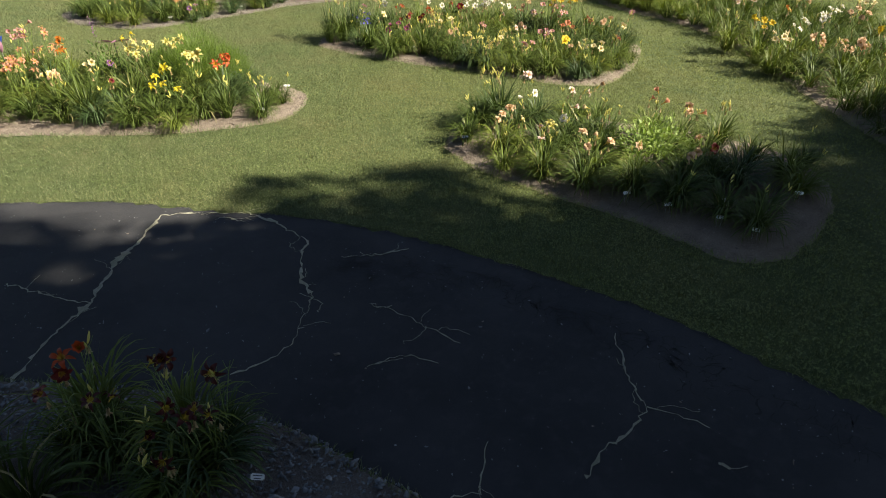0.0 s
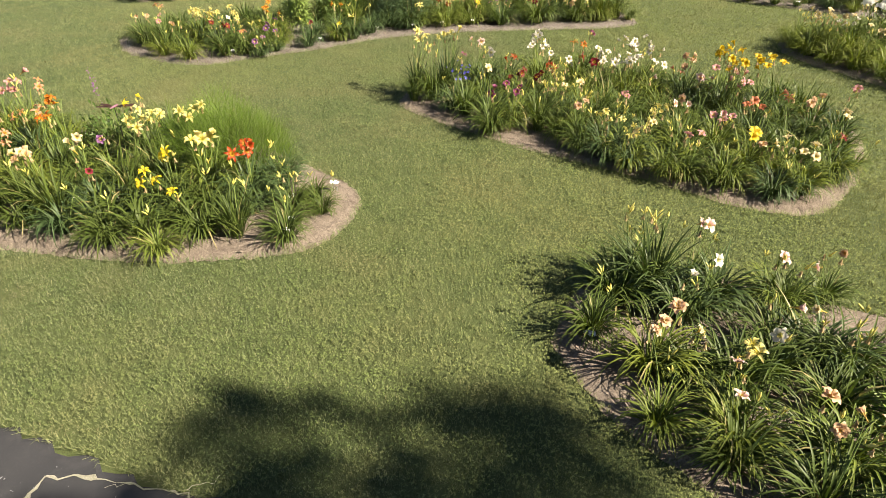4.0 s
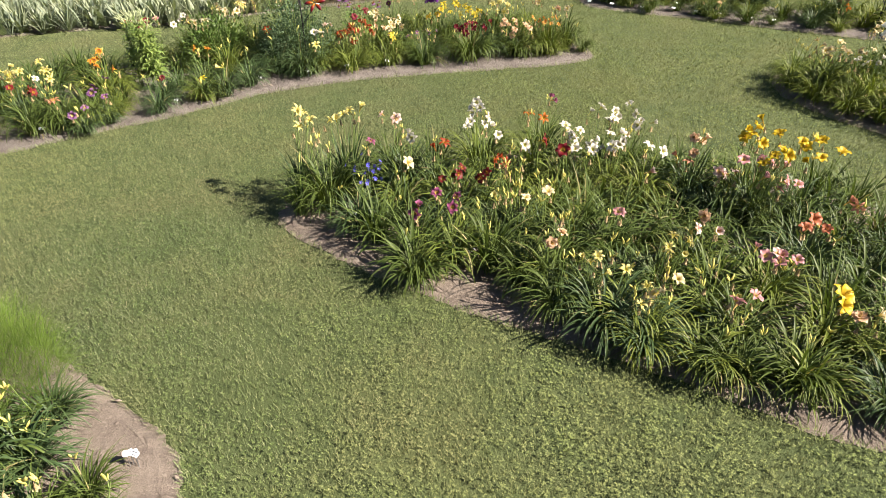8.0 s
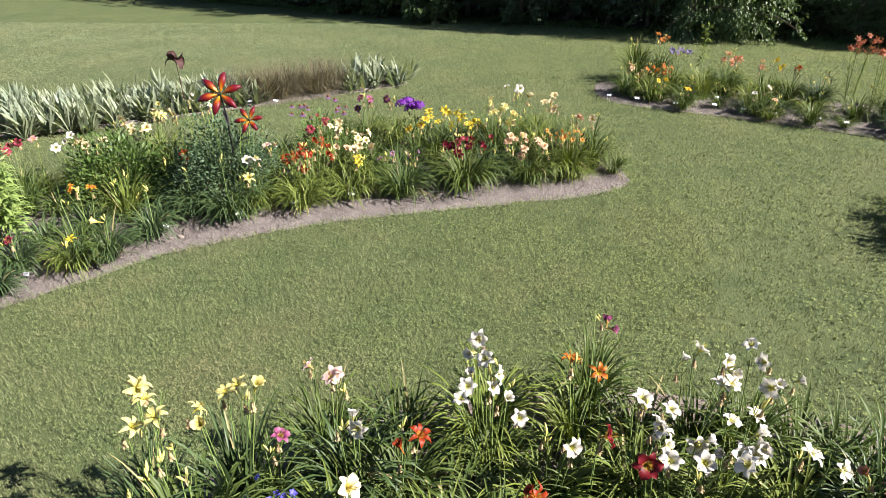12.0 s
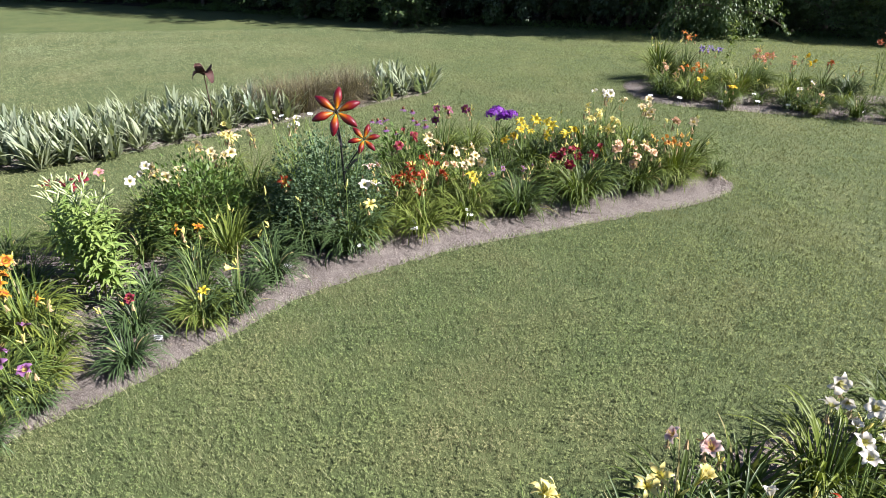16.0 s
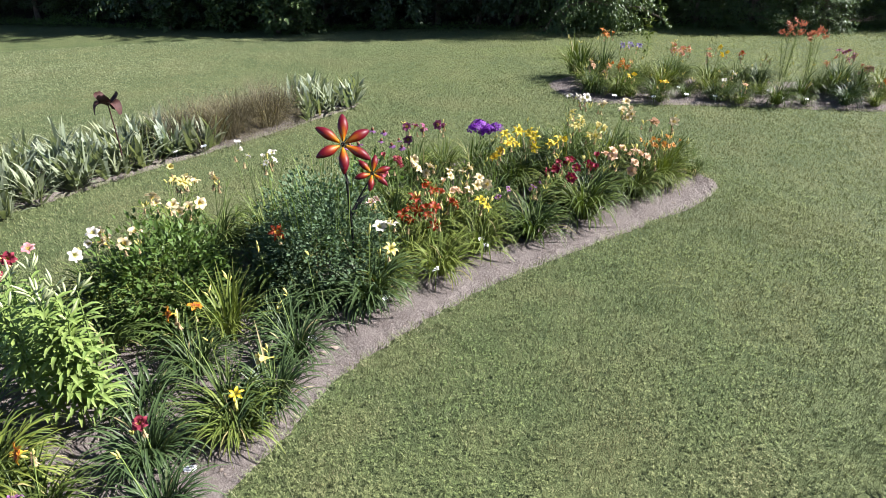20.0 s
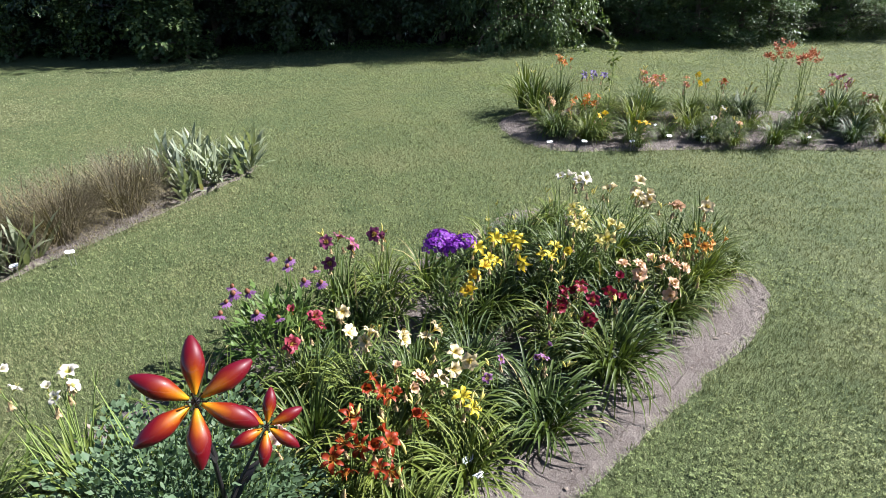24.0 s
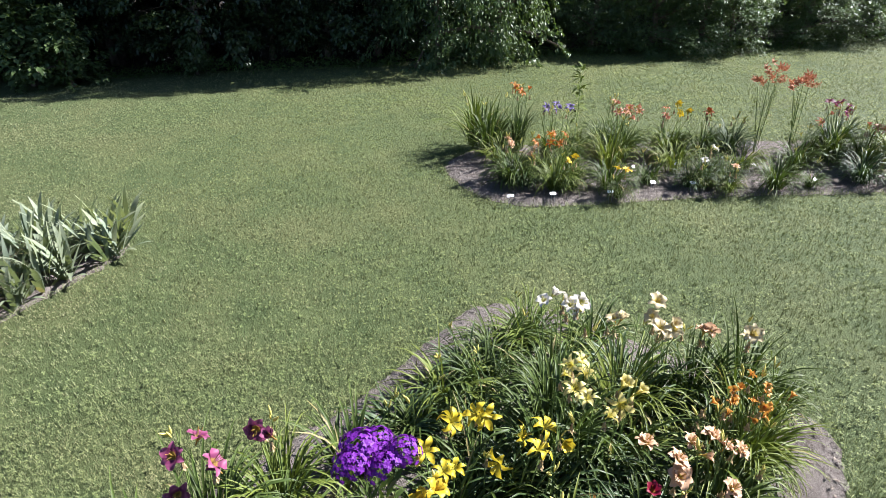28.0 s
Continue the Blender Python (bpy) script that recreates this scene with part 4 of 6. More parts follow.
for i, (x, y, h) in enumerate(((5.00, 18.62, 0.93), (5.10, 18.72, 0.97), (5.22, 18.34, 0.88), (5.36, 18.38, 0.84))):
    true_lily(x, y, 2, h, 30 + i, "tall tiger lily with nodding orange-red flowers on leafy stems", LEAF[1], 0.10, 0.05, "tiger")


def coneflower(x, y, seed):
    ob = bush("coneflower", x, y, 0.34, 0.5, 0.085, 700, BUSH, "purple coneflower with drooping petals and rust cones", seed, 0.36)
    rng = np.random.default_rng(seed)
    ray = petals(13, 0.086, 0.016, -0.012, 0.3, 0.002, seed, 0, 5, 2)
    head = quick_mesh("flower", *ray[:2], petal_mat("cone"), np.clip(ray[2] + 0.6, 0, 1), True)
    v, f, a = spindle(0.036, 0.017, 9, 6)
    cone = quick_mesh("cone", v, f, CONE, a, True)
    for i in range(13):
        a, r = rng.uniform(0, 6.28), 0.36 * math.sqrt(rng.uniform(0.05, 1))
        e = Vector((r * math.cos(a), r * math.sin(a), rng.uniform(0.52, 0.72)))
        v, f, al = tube([(e.x * 0.4, e.y * 0.4, 0.05), (e.x * 0.8, e.y * 0.8, e.z * 0.6), tuple(e)], [0.003, 0.0028, 0.0022], 4)
        part("stem", tidy(quick_mesh("stem", v, f, STEM, al, True)), ob)
        t = pose(0, 0, 0, rng.normal(0, 18), rng.normal(0, 18), rng.uniform(0, 360))
        fl = part("flower", head, ob, Matrix.Translation(e) @ t @ Matrix.Scale(rng.uniform(0.8, 1.1), 4))
        part("cone", cone, fl, pose(0, 0, -0.006))
    return ob


coneflower(-2.40, 16.35, 3)


def floret_head(rx, rz, n, size, seed, mat):
    """A dome of small five-petalled florets."""
    rng = np.random.default_rng(seed)
    one = petals(5, size, size * 0.42, size * 0.08, 0.1, 0.0, seed, 0, 2, 2)
    p = []
    for i in range(n):
        d = Vector((rng.normal(), rng.normal(), abs(rng.normal()) * 0.9 + 0.05)).normalized() * rng.uniform(0.78, 1.12)
        m = Matrix.Translation((d.x * rx, d.y * rx, d.z * rz)) @ d.to_track_quat("Z", "Y").to_matrix().to_4x4() @ Matrix.Rotation(rng.uniform(0, 6), 4, "Z")
        p.append(place((one[0], one[1], np.clip(one[2] + 0.25, 0, 1)), m))
    v, f, a = join(*p)
    return quick_mesh("flower_head", v, f, mat, a)


PHLOX_VIOLET = mat_petal("phlox_violet", (0.125, 0.016, 0.235), (0.22, 0.07, 0.30))
PHLOX_WHITE = mat_petal("phlox_white", (0.46, 0.46, 0.44), (0.42, 0.42, 0.35))


def phlox(x, y, heads, mat, label, seed, rx=0.24, tall=0.66):
    ob = bush("phlox", x, y, rx * 0.9, tall * 0.85, 0.075, 420, LEAF[0], label, seed, 0.28)
    rng = np.random.default_rng(seed)
    me = [floret_head(0.078, 0.062, 120, 0.027, seed + i, mat) for i in range(2)]
    for i in range(heads):
        a, r = 2.4 * i, rx * math.sqrt((i + 0.3) / heads)
        part("flower_head", me[i % 2], ob, Matrix.Translation((r * math.cos(a), r * math.sin(a), tall + rng.uniform(-0.04, 0.05))) @ pose(0, 0, 0, rng.normal(0, 12), rng.normal(0, 12), rng.uniform(0, 360)) @ Matrix.Scale(rng.uniform(0.85, 1.2), 4))
    return ob


phlox(-1.28, 16.18, 6, PHLOX_VIOLET, "vivid violet garden phlox in full bloom", 61, 0.125, 0.66)
phlox(4.55, 14.0, 9, PHLOX_WHITE, "white garden phlox in bloom in the bed", 62, 0.34, 0.78)


def larkspur(x, y):
    ob = bush("larkspur", x, y, 0.18, 0.36, 0.05, 240, LEAF[2], "low larkspur with blue-violet flowers among daylilies", 71, 0.25)
    rng = np.random.default_rng(71)
    mat = mat_petal("larkspur_blue", (0.075, 0.070, 0.36), (0.20, 0.20, 0.42))
    one = [quick_mesh("flower", *p[:2], mat, p[2], True) for p in (petals(5, 0.036, 0.015, 0.010, 0.2, 0.002, i, 0, 4, 2) for i in range(2))]
    for i in range(22):
        a, r = rng.uniform(0, 6.28), 0.17 * math.sqrt(rng.uniform(0, 1))
        w = Vector((rng.normal(0.1, 0.5), rng.normal(-0.5, 0.5), 0.5)).normalized()
        part("flower", one[i % 2], ob, Matrix.Translation((r * math.cos(a), r * math.sin(a), rng.uniform(0.3, 0.52))) @ w.to_track_quat("Z", "Y").to_matrix().to_4x4())


larkspur(-1.34, 10.83)

# fine feathery plant
ob = thing("feathery_asparagus", -3.30, 8.42, 0, "tall clump of fine feathery bright green foliage", "shrub")
PLANTED.append((-3.3, 8.42))
PLANTED.append((-2.95, 8.42))
rng = np.random.default_rng(12)
n = 11000
a = rng.uniform(0, 6.28, n)
r = 0.66 * np.sqrt(rng.uniform(0, 1, n))
b = np.stack([r * np.cos(a) * 0.98 - 0.02, r * np.sin(a) * 0.75, 0.78 * rng.uniform(0.1, 1, n) * (1.08 - r)], 1)
v, f, al = strips(b, a + rng.normal(0, 0.8, n), np.radians(rng.uniform(25, 85, n)), rng.uniform(0.08, 0.24, n), np.full(n, 0.0022), np.radians(rng.uniform(0, 60, n)), 3, 0.2)
part("leaves", quick_mesh("leaves", v, f, FEATHER, al), ob)
stems(ob, 24, 0.5, 0.66, 13, 0.0022)


def iris_mesh(seed, n=48, tall=0.42):
    rng = np.random.default_rng(seed)
    out = []
    for fan in range(max(1, n // 8)):
        fa, fx, fy = rng.uniform(0, 3.14), rng.normal(0, 0.09), rng.normal(0, 0.09)
        k = 8
        o = np.linspace(-1, 1, k)
        b = np.stack([fx + o * 0.035 * math.cos(fa), fy + o * 0.035 * math.sin(fa), np.zeros(k)], 1)
        az = np.where(o < 0, fa + np.pi, fa) + rng.normal(0, 0.12, k)
        lift = np.radians(88 - np.abs(o) * 42 + rng.normal(0, 7, k))
        out.append(strips(b, az, lift, tall * (1.1 - 0.4 * np.abs(o)) * rng.uniform(0.75, 1.15, k), np.full(k, 0.043), np.radians(rng.uniform(0, 65, k)), 5, 0.08))
    v, f, a = join(*out)
    return quick_mesh("leaves", v, f, IRIS_LEAF, a, True)


IRISES = [iris_mesh(i) for i in range(6)]


def iris(x, y, s=1.0):
    ob = thing("iris", x, y, 0, "bearded iris clump with stiff grey-green sword leaves", "flower", "irises in the bed")
    PLANTED.append((x, y))
    part("leaves", rnd.choice(IRISES), ob, pose(0, 0, 0.02, 0, 0, rnd.uniform(0, 360)) @ Matrix.Scale(s * rnd.uniform(0.85, 1.15), 4))


def dried(x, y, tall, seed):
    ob = thing("dried_perennial", x, y, 0, "dried brown mounded perennial gone to seed", "shrub")
    PLANTED.append((x, y))
    rng = np.random.default_rng(seed)
    n = 620
    a, r = rng.uniform(0, 6.28, n), 0.16 * np.sqrt(rng.uniform(0, 1, n))
    b = np.stack([r * np.cos(a), r * np.sin(a), np.zeros(n)], 1)
    v, f, al = strips(b, a, np.radians(rng.normal(72, 12, n)), tall * rng.uniform(0.5, 1.2, n), np.full(n, 0.0038), np.radians(rng.normal(75, 40, n)), 5, 0.2)
    part("leaves", quick_mesh("leaves", v, f, DRY_LEAF, al), ob)
    v, f, a = leaf_cloud(2400, dome(0.38, tall * 0.98, 0.5), 0.020, 0.4, seed)
    part("seed_fluff", quick_mesh("seed_fluff", v, f, DRY_LEAF, a), ob, kind="stuff")


for i, (x, y) in enumerate(((-4.05, 19.05), (-3.65, 19.25), (-3.3, 19.55), (-3.0, 19.66), (-3.75, 18.95), (-4.35, 18.85), (-3.2, 19.3))):
    dried(x, y, 0.60, i)


# ---- garden ornaments ----
def glass_petal(long, wide, seed):
    """A thick spoon of glass along +x, hollowed above."""
    s = np.linspace(0, 1, 13)
    t = np.linspace(0, 2 * np.pi, 14, endpoint=False)
    w = wide * 0.5 * np.sin(np.pi * np.clip(0.06 + 0.92 * s, 0, 1)) ** 0.62 * (0.45 + 0.55 * np.minimum(1, s * 2.2))
    th = 0.016 * np.sin(np.pi * np.clip(0.05 + 0.93 * s, 0, 1)) ** 0.5
    x = 0.02 + long * s
    z0 = 0.034 * long / 0.17 * np.sin(s * 2.2) - 0.016 * s ** 3
    v = np.zeros((13, 14, 3))
    v[..., 0] = x[:, None]
    v[..., 1] = w[:, None] * np.cos(t)
    v[..., 2] = z0[:, None] + th[:, None] * np.sin(t) - 0.22 * w[:, None] * np.cos(t) ** 2
    f = [(i * 14 + k, i * 14 + (k + 1) % 14, (i + 1) * 14 + (k + 1) % 14, (i + 1) * 14 + k) for i in range(12) for k in range(14)]
    return quick_mesh("petal", v.reshape(-1, 3), np.array(f), GLASS, np.clip(np.repeat(s, 14) * 0.86 + 0.30 * np.tile(np.abs(np.cos(t)) ** 1.6, 13) * np.repeat(np.minimum(1, 4 * s), 14), 0, 1), True)


def glass_flower(parent, at, way, size, seed, spin):
    base = Matrix.Translation(at) @ Vector(way).to_track_quat("Z", "Y").to_matrix().to_4x4() @ Matrix.Rotation(spin, 4, "Z") @ Matrix.Scale(size / 0.37, 4)
    me = glass_petal(0.178, 0.070, seed)
    for k in range(6):
        part("petal", me, parent, base @ Matrix.Rotation(k * math.pi / 3, 4, "Z") @ pose(0, 0, 0.004 * (k % 2)), "ruby and amber glass petal")
    v, f, a = spindle(0.03, 0.016, 10, 5)
    part("hub", quick_mesh("hub", v, f, BLACK, a, True), parent, base @ pose(0, 0, -0.006))
    for k in range(6):
        t = k * 1.047 + 0.4
        v, f, a = tube([(0, 0, 0.015), (0.014 * math.cos(t), 0.014 * math.sin(t), 0.035), (0.028 * math.cos(t), 0.028 * math.sin(t), 0.05)], [0.002, 0.0018, 0.004], 5)
        part("stamen", tidy(quick_mesh("stamen", v, f, BLACK, a, True)), parent, base)


ob = thing("glass_flower_stake", -2.90, 14.78, 0, "two ruby and amber glass lily flowers on a black metal stake", "garden ornament")
v, f, a = tube([(0, 0, -0.05), (0.0, 0.0, 0.5), (-0.01, 0.01, 0.95), (-0.02, -0.02, 1.16)], [0.009, 0.009, 0.008, 0.007], 8)
part("stake", tidy(quick_mesh("stake", v, f, BLACK, a, True)), ob)
v, f, a = tube([(0, 0, 0.62), (0.07, 0.03, 0.72), (0.15, 0.06, 0.82), (0.19, 0.06, 0.88)], [0.008, 0.007, 0.006, 0.006], 8)
part("arm", tidy(quick_mesh("arm", v, f, BLACK, a, True)), ob)
for z, az, up, long, bow in ((0.86, 2.6, 78.0, 0.17, 10.0), (0.60, 0.5, 50.0, 0.22, 40.0)):
    v, f, a = strips(np.array([(0.0, 0.0, z)]), np.array([az]), np.radians([up]), np.array([long]), np.array([0.05]), np.radians([bow]), 5, 0.2)
    part("leaf", quick_mesh("leaf", v, f, BLACK, a, True), ob)
glass_flower(ob, (-0.02, -0.03, 1.17), (0.06, -0.80, 0.58), 0.40, 1, 0.34)
glass_flower(ob, (0.19, 0.05, 0.90), (0.05, -0.78, 0.6), 0.265, 2, 0.15)


def metal_iris(x, y, tall, mat, label, size=1.0, turn=0.0, leaves=0):
    """A sheet-metal iris: three petals up, three hanging, on a rod."""
    ob = thing("metal_flower_stake", x, y, 0, label, "garden ornament", "", turn)
    v, f, a = tube([(0, 0, -0.05), (0.01, 0, tall * 0.5), (0, 0, tall)], [0.008, 0.007, 0.006], 7)
    part("stake", tidy(quick_mesh("stake", v, f, mat, a, True)), ob)
    for k in range(6):
        s = np.linspace(0, 1, 8)
        w = np.linspace(-1, 1, 6)
        up = k % 2 == 0
        r = 0.15 * size * np.sin(s * (1.9 if up else 1.5)) * (0.75 if up else 1.0)
        z = (0.13 * s if up else 0.05 * np.sin(s * 3.0) - 0.09 * s ** 2) * size
        half = 0.062 * size * np.sin(np.pi * np.clip(0.1 + 0.82 * s, 0, 1)) ** 0.7
        co = np.zeros((2, 8, 6, 3))
        for j in range(2):
            co[j, ..., 0] = r[:, None]
            co[j, ..., 1] = half[:, None] * w
            co[j, ..., 2] = z[:, None] + 0.4 * half[:, None] * w ** 2 + 0.004 * j
        i = np.arange(7)[:, None] * 6 + np.arange(5)[None]
        q = np.stack([i, i + 1, i + 7, i + 6], -1).reshape(-1, 4)
        ff = np.concatenate([q[:, ::-1], q + 48])
        part("petal", quick_mesh("petal", co.reshape(-1, 3), ff, mat, None, True), ob, pose(0, 0, tall, 0, 0, k * 60))
    for k in range(leaves):
        v, f, a = strips(np.array([(0.0, 0.0, tall * (0.35 + 0.2 * k))]), np.array([k * 2.2]), np.radians([60.0]), np.array([0.22]), np.array([0.09]), np.radians([70.0]), 6, 0.15)
        part("leaf", quick_mesh("leaf", v, f, mat, a, True), ob)
    return ob


metal_iris(-4.88, 17.97, 0.80, RUST, "rust-brown sheet-metal iris ornament on a rod among irises", 1.0, 20)
metal_iris(6.15, 17.45, 0.80, BLACK, "black sheet-metal flower ornament on a stake in the far bed", 1.35, 10, 3)

# small enamel bird and a dragonfly spinner in the left bed
ob = thing("bird_stake", -5.78, 8.2, 0, "small blue and pink bird ornament on a thin stake", "garden ornament")
v, f, a = tube([(0, 0, -0.05), (0, 0, 0.3), (0, 0, 0.56)], [0.004] * 3, 6)
part("stake", tidy(quick_mesh("stake", v, f, WIRE, a)), ob)
v, f, a = place(spindle(0.16, 0.036, 10, 8, 0.02), pose(0, 0, 0.54))
part("body", quick_mesh("body", v, f, PINKISH, a, True), ob)
v, f, a = strips(np.array([(0.0, -0.02, 0.62), (0.0, 0.02, 0.62), (0.0, 0, 0.66)]), np.array([-1.2, 1.2, 0.2]), np.radians([70.0, 70.0, 80.0]), np.array([0.13, 0.13, 0.10]), np.array([0.06, 0.06, 0.05]), np.radians([20.0, 20.0, 10.0]), 5, 0.2)
part("wing", quick_mesh("wing", v, f, BLUE, a, True), ob)
ob = thing("dragonfly_spinner", -4.30, 8.25, 0, "dull purple metal dragonfly spinner on a thin rod", "garden ornament")
v, f, a = tube([(0, 0, -0.05), (0, 0, 0.35), (0, 0, 0.66)], [0.004] * 3, 6)
part("stake", tidy(quick_mesh("stake", v, f, BLACK, a)), ob)
v, f, a = strips(np.tile([(0.0, 0.0, 0.66)], (4, 1)), np.array([0.15, 0.5, 3.0, 3.4]), np.radians([8.0, 5.0, 6.0, 4.0]), np.array([0.26, 0.22, 0.2, 0.2]), np.full(4, 0.05), np.radians([6.0] * 4), 5, 0.1)
part("wing", quick_mesh("wing", v, f, RUST, a, True), ob)
v, f, a = place(spindle(0.14, 0.011, 8, 6), pose(0, 0.07, 0.67, 90, 0, 0))
part("body", quick_mesh("body", v, f, PINKISH, a, True), ob)
# tall lilac stalk and a seedling tree in the far bed
v, f, a = leaf_cloud(60, lambda r, n: (np.stack([r.normal(0, 0.012, n), r.normal(0, 0.012, n), r.uniform(0.6, 0.95, n)], 1), r.normal(0, 1, (n, 3))), 0.022, 0.7, 5)
ob = thing("lilac_spire", -4.66, 8.5, 0, "tall thin stalk with small lilac flowers", "flower")
part("bloom", quick_mesh("bloom", v, f, petal_mat("lavender"), np.full(len(v), 0.8)), ob, kind="stuff")
v, f, a = tube([(0, 0, 0), (0.01, 0, 0.5), (0, 0, 0.95)], [0.004, 0.003, 0.002], 5)
part("stem", tidy(quick_mesh("stem", v, f, STEM, a)), ob)
ob = thing("seedling", 3.2, 19.87, 0, "tall slender green seedling standing above the bed", "plant")
v, f, a = tube([(0, 0, 0), (0.02, 0, 0.55), (0.01, 0.01, 1.06)], [0.006, 0.005, 0.003], 5)
part("stem", tidy(quick_mesh("stem", v, f, STEM, a)), ob)
v, f, a = leaf_cloud(60, lambda r, n: (np.stack([r.normal(0, 0.01, n), r.normal(0, 0.01, n), r.uniform(0.42, 1.08, n)], 1), np.c_[r.normal(0, 1, (n, 2)), r.uniform(0, 0.5, n)]), 0.12, 0.3, 6)
part("leaves", quick_mesh("leaves", v, f, LEAF[1], a), ob)

# ---- daylilies, placed one by one ----
# near bed right of the lawn path
lily(0.58, 7.14, 0.5, "bud", 3)
lily(0.85, 6.71, 0.42, "white", 1)
lily(0.99, 6.86, 0.42, "white", 1)
lily(0.61, 6.18, 0.42, "peach", 4)
lily(0.82, 6.15, 0.4, "cream", 1)
lily(1.00, 5.69, 0.36, "pinkwhite", 1)
lily(1.01, 5.89, 0.4, "pinkwhite", 1)
lily(1.06, 6.11, 0.36, "paleyellow", 2)
lily(1.52, 5.60, 0.4, "peach", 3)
lily(1.40, 5.66, 0.38, "peach", 2)
lily(1.58, 6.95, 0.42, "pinkwhite", 1)
lily(1.44, 7.00, 0.42, "pinkwhite", 1)
lily(1.85, 7.09, 0.46, "peach", 1)
lily(1.31, 6.23, 0.38, "white", 1)
lily(1.38, 6.53, 0.4, "pinkwhite", 1)
lily(1.60, 6.43, 0.42, "cream", 1)
lily(1.80, 6.32, 0.45, "bud", 3)
lily(2.31, 6.52, 0.5, "coral", 3)
lily(2.53, 6.26, 0.45, "peach", 2)
lily(2.63, 6.20, 0.45, "coral", 1)
lily(2.98, 6.29, 0.5, "bud", 2)
lily(1.85, 5.42, 0.4, "peach", 1)
lily(2.48, 5.60, 0.4, "peach", 1)
lily(2.60, 5.41, 0.38, "darkred", 2)
lily(2.30, 5.36, 0.38, "peach", 2)
clump(0.26, 6.47)
clump(0.42, 6.85, size=1.15)
clump(0.66, 6.98, size=1.15, up=1)
clump(0.61, 5.73)
clump(0.96, 5.53)
clump(1.34, 5.33)
clump(1.10, 6.96)
clump(1.49, 7.00)
clump(1.71, 6.41)
clump(1.78, 5.20)
clump(2.19, 5.07)
clump(2.11, 4.98)
clump(2.47, 4.77)
clump(2.67, 4.53)
clump(3.36, 5.50)
clump(3.35, 5.20)
clump(2.83, 5.38)
clump(2.64, 5.76)
clump(3.68, 5.76)
plant_tag(1.69, 5.03)
plant_tag(2.00, 4.81)
plant_tag(2.37, 4.58)
plant_tag(2.59, 4.37)
plant_tag(3.26, 5.03)
plant_tag(2.29, 5.16)
plant_tag(2.54, 4.89)
plant_tag(0.24, 6.35)
# bed with the feathery plant
lily(-6.61, 8.13, 0.7, "yellow", 6, big=1.3)
lily(-6.50, 8.00, 0.55, "yellow", 1, big=1.4)
lily(-6.11, 8.14, 0.7, "cream", 3)
lily(-5.95, 8.24, 0.7, "pinkwhite", 4)
lily(-5.71, 8.35, 0.7, "pink", 2)
lily(-5.65, 8.57, 0.72, "pink", 4)
lily(-5.44, 8.59, 0.68, "coral", 2)
lily(-5.39, 7.81, 0.58, "coral", 6)
lily(-5.16, 7.66, 0.5, "coral", 3)
lily(-4.85, 7.96, 0.58, "orange", 2)
lily(-5.08, 8.35, 0.62, "orange", 4)
lily(-5.18, 8.09, 0.58, "coral", 4)
lily(-4.87, 7.59, 0.45, "cream", 2)
lily(-4.69, 7.51, 0.45, "peach", 3)
lily(-5.83, 7.11, 0.4, "cream", 6)
lily(-4.44, 7.77, 0.45, "cream", 3)
lily(-4.21, 7.87, 0.5, "lavender", 1)
lily(-4.07, 7.42, 0.38, "rose", 1)
lily(-4.10, 8.35, 0.7, "yellow", 2)
lily(-4.06, 8.13, 0.55, "paleyellow", 4)
lily(-3.88, 8.23, 0.6, "paleyellow", 7)
lily(-3.63, 8.40, 0.65, "paleyellow", 4)
lily(-3.20, 7.81, 0.58, "paleyellow", 5, big=1.2)
lily(-3.47, 7.72, 0.48, "yellow", 2)
lily(-3.47, 7.41, 0.4, "yellow", 3)
lily(-3.13, 7.27, 0.35, "yellow", 1)
lily(-2.80, 7.82, 0.58, "orangered", 4, big=1.15)
lily(-2.36, 7.76, 0.38, "bud", 2, size=.55)
lily(-5.27, 7.49, 0.55, "coral", 4)
lily(-5.64, 8.53, 0.7, "pink", 3)
clump(-2.62, 7.19, up=1)
clump(-2.19, 7.20)
clump(-2.06, 7.70, size=.5)
clump(-3.11, 6.84)
clump(-4.64, 7.26, up=1)
clump(-5.81, 7.07)
clump(-5.45, 7.13)
clump(-4.94, 7.17)
clump(-4.08, 7.00)
clump(-3.60, 6.91)
clump(-3.27, 7.50)
clump(-3.11, 7.81)
clump(-2.67, 7.62, size=.8)
clump(-2.58, 8.03, size=.68)
clump(-2.81, 8.11)
clump(-3.62, 7.76)
clump(-3.55, 8.17)
plant_tag(-5.64, 7.25)
plant_tag(-4.85, 7.37)
plant_tag(-4.25, 7.39)
plant_tag(-3.78, 7.29)
plant_tag(-2.65, 7.29)
plant_tag(-2.23, 7.40)
plant_tag(-6.14, 7.26)
plant_tag(-2.08, 8.11)
plant_tag(-2.39, 7.80)
# middle bed
lily(-1.95, 10.96, 0.78, "paleyellow", 5, up=1)
lily(-1.55, 11.05, 0.78, "paleyellow", 5, up=1)
lily(-1.67, 10.80, 0.65, "bud", 3)
lily(-1.23, 11.41, 0.62, "pinkwhite", 3)
lily(-1.06, 11.21, 0.55, "white", 2)
lily(-1.41, 11.12, 0.5, "burg", 1)
lily(-1.05, 10.88, 0.42, "cream", 1, big=1.2)
lily(-0.81, 11.19, 0.5, "rust", 2)
lily(-0.40, 11.60, 0.66, "white", 5)
lily(-0.35, 11.40, 0.58, "white", 6)
lily(0.10, 11.61, 0.62, "orange", 2)
lily(0.22, 11.92, 0.7, "burg", 2)
lily(-0.10, 11.17, 0.5, "white", 2)
